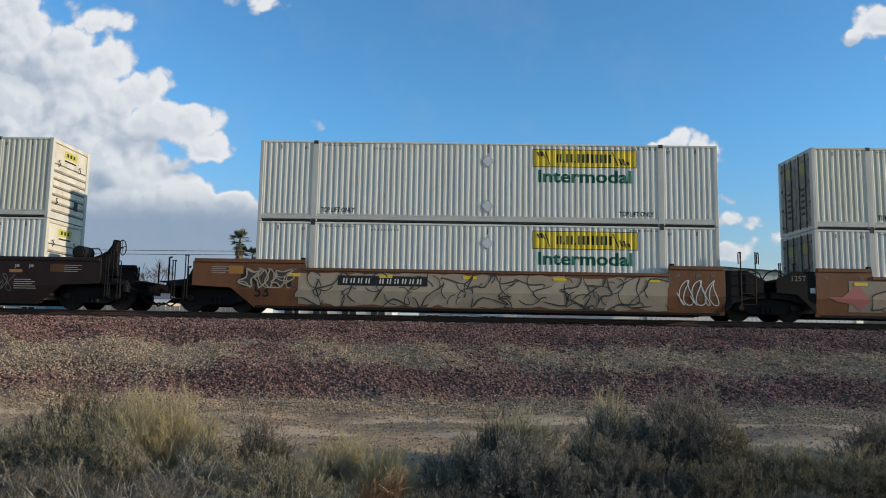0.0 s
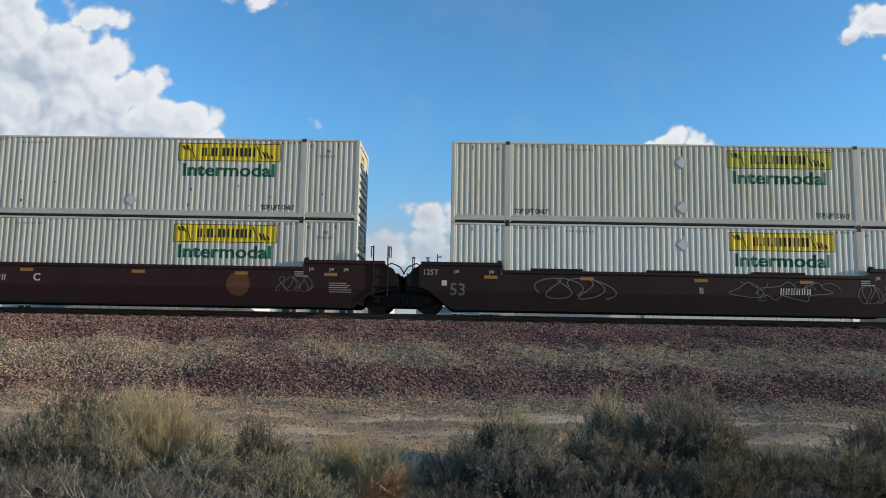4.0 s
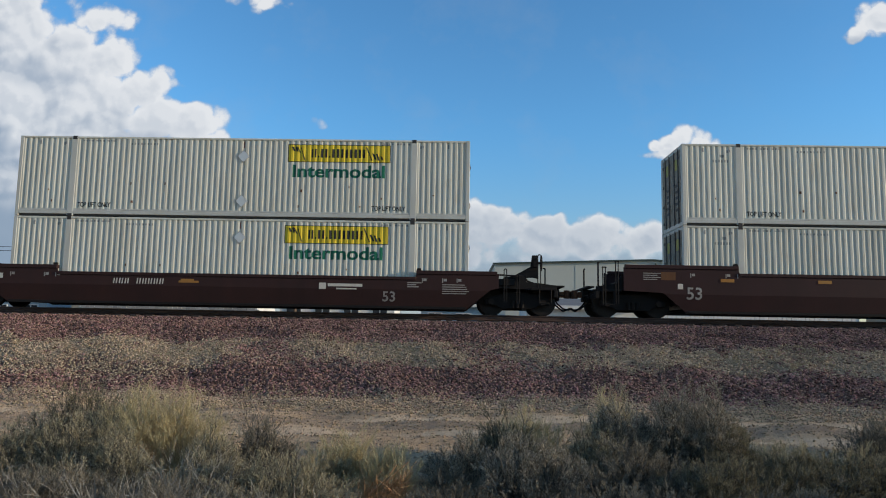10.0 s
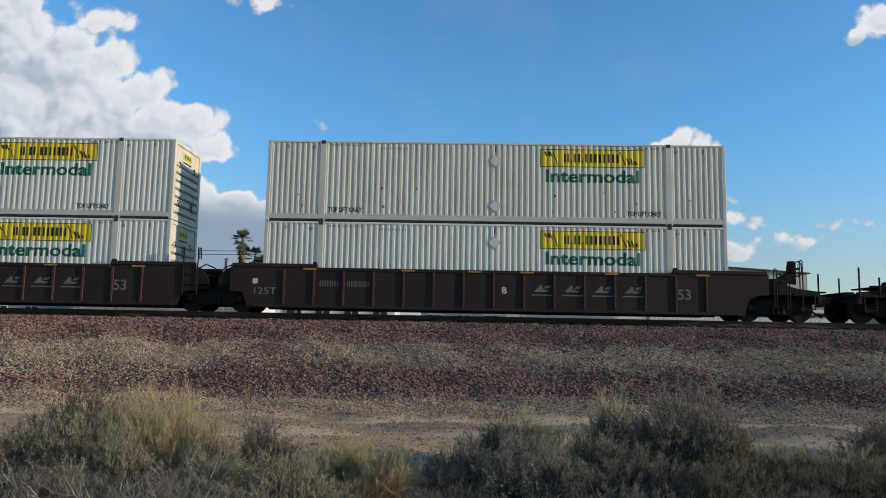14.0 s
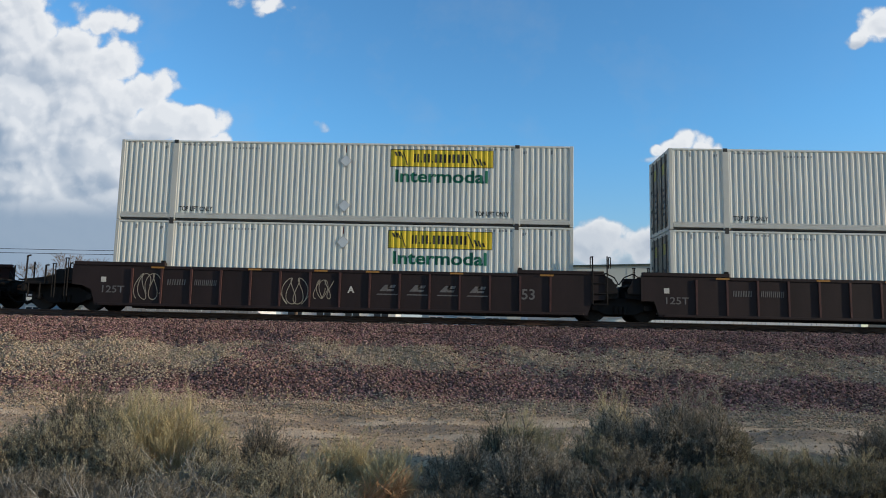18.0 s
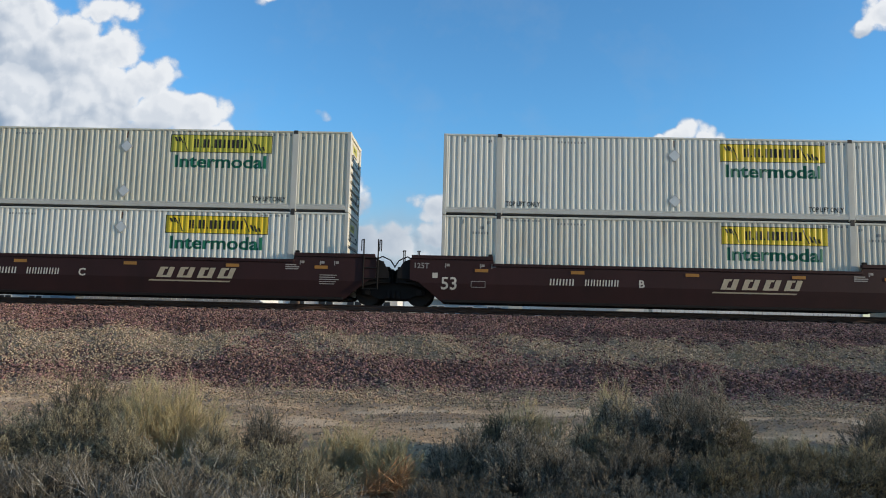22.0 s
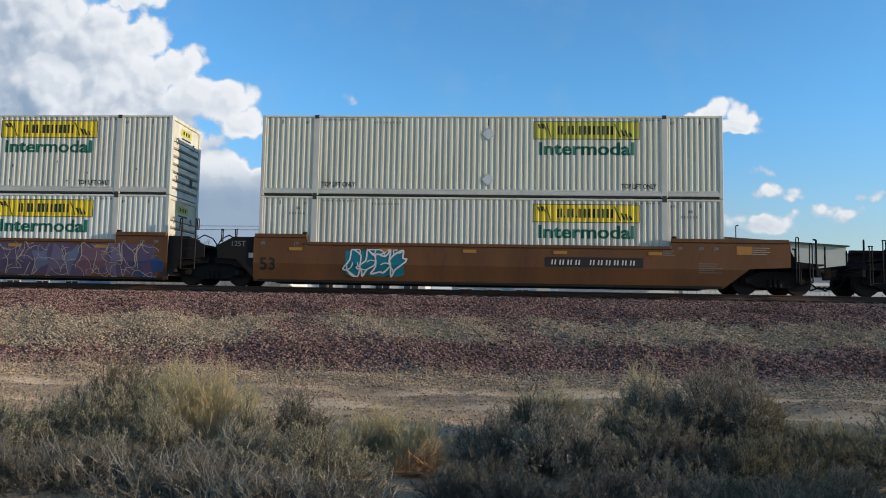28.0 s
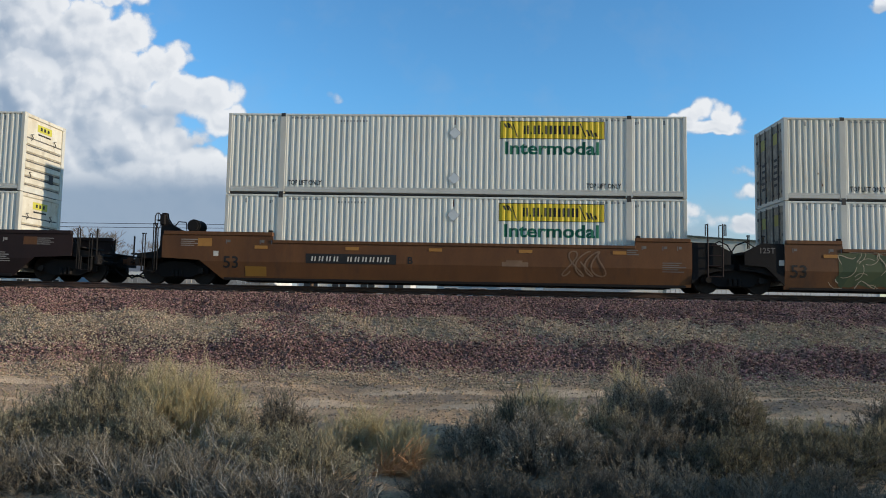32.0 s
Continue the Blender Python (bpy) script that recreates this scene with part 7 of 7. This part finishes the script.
SCRUB = [  # label, x, y, height, width, leaf, habit
    ("wispy tall olive bush behind broader sagebrush", -4.40, 8.6, 0.90, 1.16, OLIVE, "thin"),
    ("straw-yellow dry bush by the road", -3.24, 8.0, 0.92, 1.10, STRAW, "hair"),
    ("reddish dead foot of a dry bush", -3.47, 7.7, 0.47, 0.55, REDTWIG, "hair"),
    ("broad grey-green sagebrush by the road", -3.94, 7.3, 0.75, 1.04, SAGE, ""),
    ("grey-green sagebrush beside broader scrub", -4.57, 7.2, 0.64, 1.08, SAGE, ""),
    ("spreading grey-green sagebrush on sand", -5.52, 7.4, 0.66, 1.11, SAGE, ""),
    ("dense grey sagebrush before a straw-yellow bush", -3.28, 7.0, 0.64, 0.78, SAGE, ""),
    ("small grey-green sagebrush with dark twigs", -2.38, 7.4, 0.58, 0.49, SAGE, ""),
    ("dark grey-green sagebrush with forked bare shoots", -2.02, 7.5, 0.67, 0.55, DARK_AND_SHADED_SAGE, "shoots"),
    ("low sagebrush with bare grey twigs", -2.37, 6.7, 0.42, 0.64, SAGE, "arch"),
    ("low bluish-grey sagebrush on the sand", -1.53, 6.4, 0.49, 0.91, SAGE, ""),
    # low front row: part of its shade is in the leaf colour
    ("low shaded sagebrush with arching grey twigs", -3.52, 6.0, 0.42, 1.23, DARK_AND_SHADED_SAGE, "arch"),
    ("low shaded scrub with arching grey twigs", -2.40, 5.7, 0.41, 0.99, DARK_AND_SHADED_SAGE, "arch"),
    ("low shaded sagebrush at the sand's edge", -4.26, 5.9, 0.43, 1.03, DARK_AND_SHADED_SAGE, "arch"),
    ("straw-coloured upright bush on the sand", -1.17, 7.7, 0.50, 0.66, STRAW, "hair"),
    ("small pale tuft of dry scrub", -1.33, 7.4, 0.39, 0.37, PALE_GRASS, "hair"),
    ("dry tan scrub above dead twigs", -0.66, 7.4, 0.46, 0.62, STRAW, "hair"),
    ("small dense grey sagebrush", 0.05, 7.3, 0.58, 0.58, GREYSAGE, ""),
    ("low grey scrub beside dead twigs", -0.28, 6.6, 0.27, 0.40, DARK_AND_SHADED_SAGE, ""),
    ("pale dry rounded bush at the road's edge", 0.89, 9.0, 0.73, 0.88, STRAW, "hair"),
    ("olive bush beside a pale dry one", 0.55, 8.4, 0.61, 0.66, OLIVE, ""),
    ("dense grey sagebrush beside taller ones", 0.77, 7.2, 0.62, 0.91, GREYSAGE, ""),
    ("grey-green sagebrush with feathery tips", 1.41, 7.5, 0.73, 0.50, SAGE, ""),
    ("tall dense dark sagebrush", 1.75, 7.9, 0.98, 0.65, GREYSAGE, ""),
    ("tan dry-tipped bush behind the sagebrush", 1.80, 8.5, 0.93, 0.60, STRAW, "hair"),
    ("tall plumed grey-green sagebrush", 2.24, 7.8, 1.09, 0.64, GREYSAGE, ""),
    ("large dark sagebrush with loose plumes", 2.61, 7.8, 0.98, 0.54, GREYSAGE, ""),
    ("low rounded olive bush beside tall sagebrush", 2.86, 7.6, 0.68, 0.48, OLIVE, ""),
    ("broad dark sagebrush before taller ones", 1.70, 7.0, 0.55, 1.11, DARK_AND_SHADED_SAGE, ""),
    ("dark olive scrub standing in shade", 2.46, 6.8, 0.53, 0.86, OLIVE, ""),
    ("low olive scrub with sunlit straw tips", 3.23, 7.1, 0.50, 0.95, OLIVE, ""),
    ("low olive-yellow scrub beside the road", 3.95, 7.2, 0.50, 0.95, OLIVE, ""),
    ("round dark green bush at the road's edge", 5.78, 9.7, 0.62, 1.30, DARK_AND_SHADED_SAGE, ""),
    ("low olive scrub by the sand", 4.98, 7.6, 0.49, 1.02, OLIVE, ""),
    # the darkest leaf here holds foreground shade in its colour
    ("low scrub darkened for shade before the sagebrushes", 0.03, 5.7, 0.44, 0.90, SHADE_SCRUB, ""),
    ("low scrub darkened for shade, with pale sage tips", 0.73, 5.5, 0.48, 0.96, SHADE_SCRUB, ""),
    # these low bushes too carry some shade in their leaf colour
    ("low shaded sagebrush with pale plumes", 1.41, 5.6, 0.53, 0.80, DARK_AND_SHADED_SAGE, ""),
    ("low dark scrub standing in shade", 2.08, 5.5, 0.41, 0.87, DARK_AND_SHADED_SAGE, ""),
    ("low dark sagebrush standing in shade", 2.78, 5.6, 0.43, 0.89, DARK_AND_SHADED_SAGE, ""),
    ("low dark scrub in the shade of taller bushes", -1.08, 5.4, 0.30, 0.94, SHADE_SCRUB, "arch"),
    ("low shaded sagebrush with bare grey twigs", -1.65, 5.3, 0.34, 0.84, DARK_AND_SHADED_SAGE, "arch"),
    ("dry pale-tipped scrub at the sand's edge", 3.40, 7.6, 0.46, 0.80, PALE_GRASS, "hair"),
    ("dry pale scrub beside olive bushes", 4.30, 7.7, 0.46, 0.90, PALE_GRASS, "hair"),
    # unseen bushes beyond the right of the view, added only to cast shade
    ("tall unseen sagebrush added to shade the scrub", 4.35, 4.6, 1.25, 1.30, DARK_AND_SHADED_SAGE, "loose"),
    ("broad unseen sagebrush added to shade the scrub", 5.3, 4.9, 1.30, 1.50, DARK_AND_SHADED_SAGE, "loose"),
    ("unseen sagebrush added to shade the sand's edge", 5.7, 6.0, 0.85, 1.60, DARK_AND_SHADED_SAGE, "loose"),
    ("broad unseen sagebrush added to shade the sand's edge", 6.3, 6.8, 0.85, 1.60, DARK_AND_SHADED_SAGE, "loose")]
for k, (label, x, y, tall, wide, leaf, kind) in enumerate(SCRUB):
    shrub("shrub", label, x, y, tall, wide, leaf, k + 1, kind)


def dead_bush(x, y):
    """Weathered orange branches fallen open on the sand, the thicker ones forked."""
    rng = np.random.default_rng(40)
    s = thing("dead_bush", "dead orange-brown branches lying open on bare sand", "shrub", "scrub before the track")
    z0 = float(height(np.array(x), np.array(y)))
    for a, b, c, r in (((-0.24, -0.05, 0.03), (-0.02, -0.09, 0.10), (0.22, -0.05, 0.02), 0.016), ((-0.20, 0.0, 0.02), (0.02, 0.02, 0.17), (0.14, 0.05, 0.36), 0.014),
                       ((0.02, -0.06, 0.09), (0.10, -0.10, 0.06), (0.20, -0.14, 0.01), 0.010), ((0.02, 0.02, 0.17), (0.10, -0.02, 0.27), (0.26, 0.0, 0.40), 0.009),
                       ((-0.18, 0.05, 0.02), (-0.12, 0.06, 0.14), (0.0, 0.08, 0.30), 0.008)):
        bm = bmesh.new()
        pts = [Vector(a).lerp(Vector(b), t).lerp(Vector(b).lerp(Vector(c), t), t) for t in np.linspace(0, 1, 6)]
        for i in range(5):
            tube(bm, pts[i], pts[i + 1], r * (1 - 0.13 * i), 6, r * (1 - 0.13 * (i + 1)))
        part("branch", moved(bm, x, y, z0), REDTWIG, s)
    n = 900
    t = rng.random(n)
    P = np.stack([x - 0.22 + 0.44 * t, y + rng.normal(0.02, 0.07, n), z0 + 0.02 + 0.32 * np.clip(t - 0.25, 0, 1) * rng.random(n)], 1)
    D = np.stack([rng.normal(0.35, 0.5, n), rng.normal(0, 0.5, n), rng.normal(0.45, 0.5, n)], 1)
    D /= np.linalg.norm(D, axis=1, keepdims=True)
    V, F, _, _ = ribbons(P, D, rng.uniform(0.08, 0.26, n), rng.uniform(0.003, 0.007, n), rng, 0.35, 3)
    V[:, 2] = np.maximum(V[:, 2], z0)
    raw("brushwood", V, F, REDTWIG, s)["kind"] = "stuff"


dead_bush(-0.70, 6.95)


def grass(name, count, region, weight, tall, material, label, seed):
    rng = np.random.default_rng(seed)
    x0, x1, y0, y1 = region
    X, Y = rng.uniform(x0, x1, count * 4), rng.uniform(y0, y1, count * 4)
    keep = rng.random(count * 4) < weight(X, Y)
    X, Y = X[keep][:count], Y[keep][:count]
    n = len(X)
    k = 5                                       # blades to a tuft
    X, Y = np.repeat(X, k) + rng.normal(0, 0.025, n * k), np.repeat(Y, k) + rng.normal(0, 0.025, n * k)
    P = np.stack([X, Y, height(X, Y) - 0.01], 1)
    D = np.stack([rng.normal(0, 0.5, n * k), rng.normal(0, 0.5, n * k), np.ones(n * k)], 1)
    D /= np.linalg.norm(D, axis=1, keepdims=True)
    V, F, _, _ = ribbons(P, D, tall * rng.uniform(0.4, 1.3, n * k), np.full(n * k, 0.010), rng, 0.3, 2)
    tagged(raw(name, V, F, material), label, "grass", kind="stuff")


grass("bank_grass", 3600, (-17, 16, 18.6, 21.9), lambda X, Y: weedy(X, Y) * np.clip(patchy(X, Y) * 1.5 - 0.2, 0, 1), 0.07, PALE_GRASS, "short bleached grass along the bank", 21)
grass("road_grass", 900, (-14, 14, 5.5, 17.2), lambda X, Y: 0.15 + 0.8 * band(Y, 5, 10.2, 0.8) + 0.5 * band(Y, 15.8, 17.4, 0.6), 0.11, PALE_GRASS, "sparse dry grass on the sandy flat", 22)
grass("toe_weeds", 60, (-16, -2, 15.8, 18.2), lambda X, Y: band(Y, 15.8, 18.0, 0.6), 0.2, STRAW, "dry weeds at the foot of the bank", 23)


# ---- what moves ----
# how far the train has come, second by second
GONE = [0.0, 7.6, 15.22, 22.87, 30.54, 38.23, 45.96, 53.72, 61.54, 69.42, 77.37, 85.39, 93.49, 101.63, 109.84, 118.13, 126.49, 134.93, 143.46, 152.08, 160.79, 169.59,
        178.48, 187.45, 196.51, 205.65, 214.86, 224.16, 233.54, 242.99, 252.52, 262.13, 271.79]


def motions():
    for ob, x, z in MOVING:
        walk(ob, [(t, pose(x + s, YC, z)) for t, s in enumerate(GONE)])
    # wheels roll with the train: one turn in 2.86 m
    seconds = [k / 15 for k in range(481)]
    came = np.interp(seconds, np.arange(33), GONE)
    keyed = {}
    for ob, k in WHEELS:
        if k not in keyed:
            p = ob.location.copy()
            walk(ob, [(t, pose(*p, 0, math.degrees(s / 0.455) % 360, 0)) for t, s in zip(seconds, came)])
            keyed[k] = ob
        else:
            ob.rotation_mode = "QUATERNION"
            keys = ob.animation_data_create()
            keys.action = keyed[k].animation_data.action
            keys.action_slot = keyed[k].animation_data.action_slot


motions()
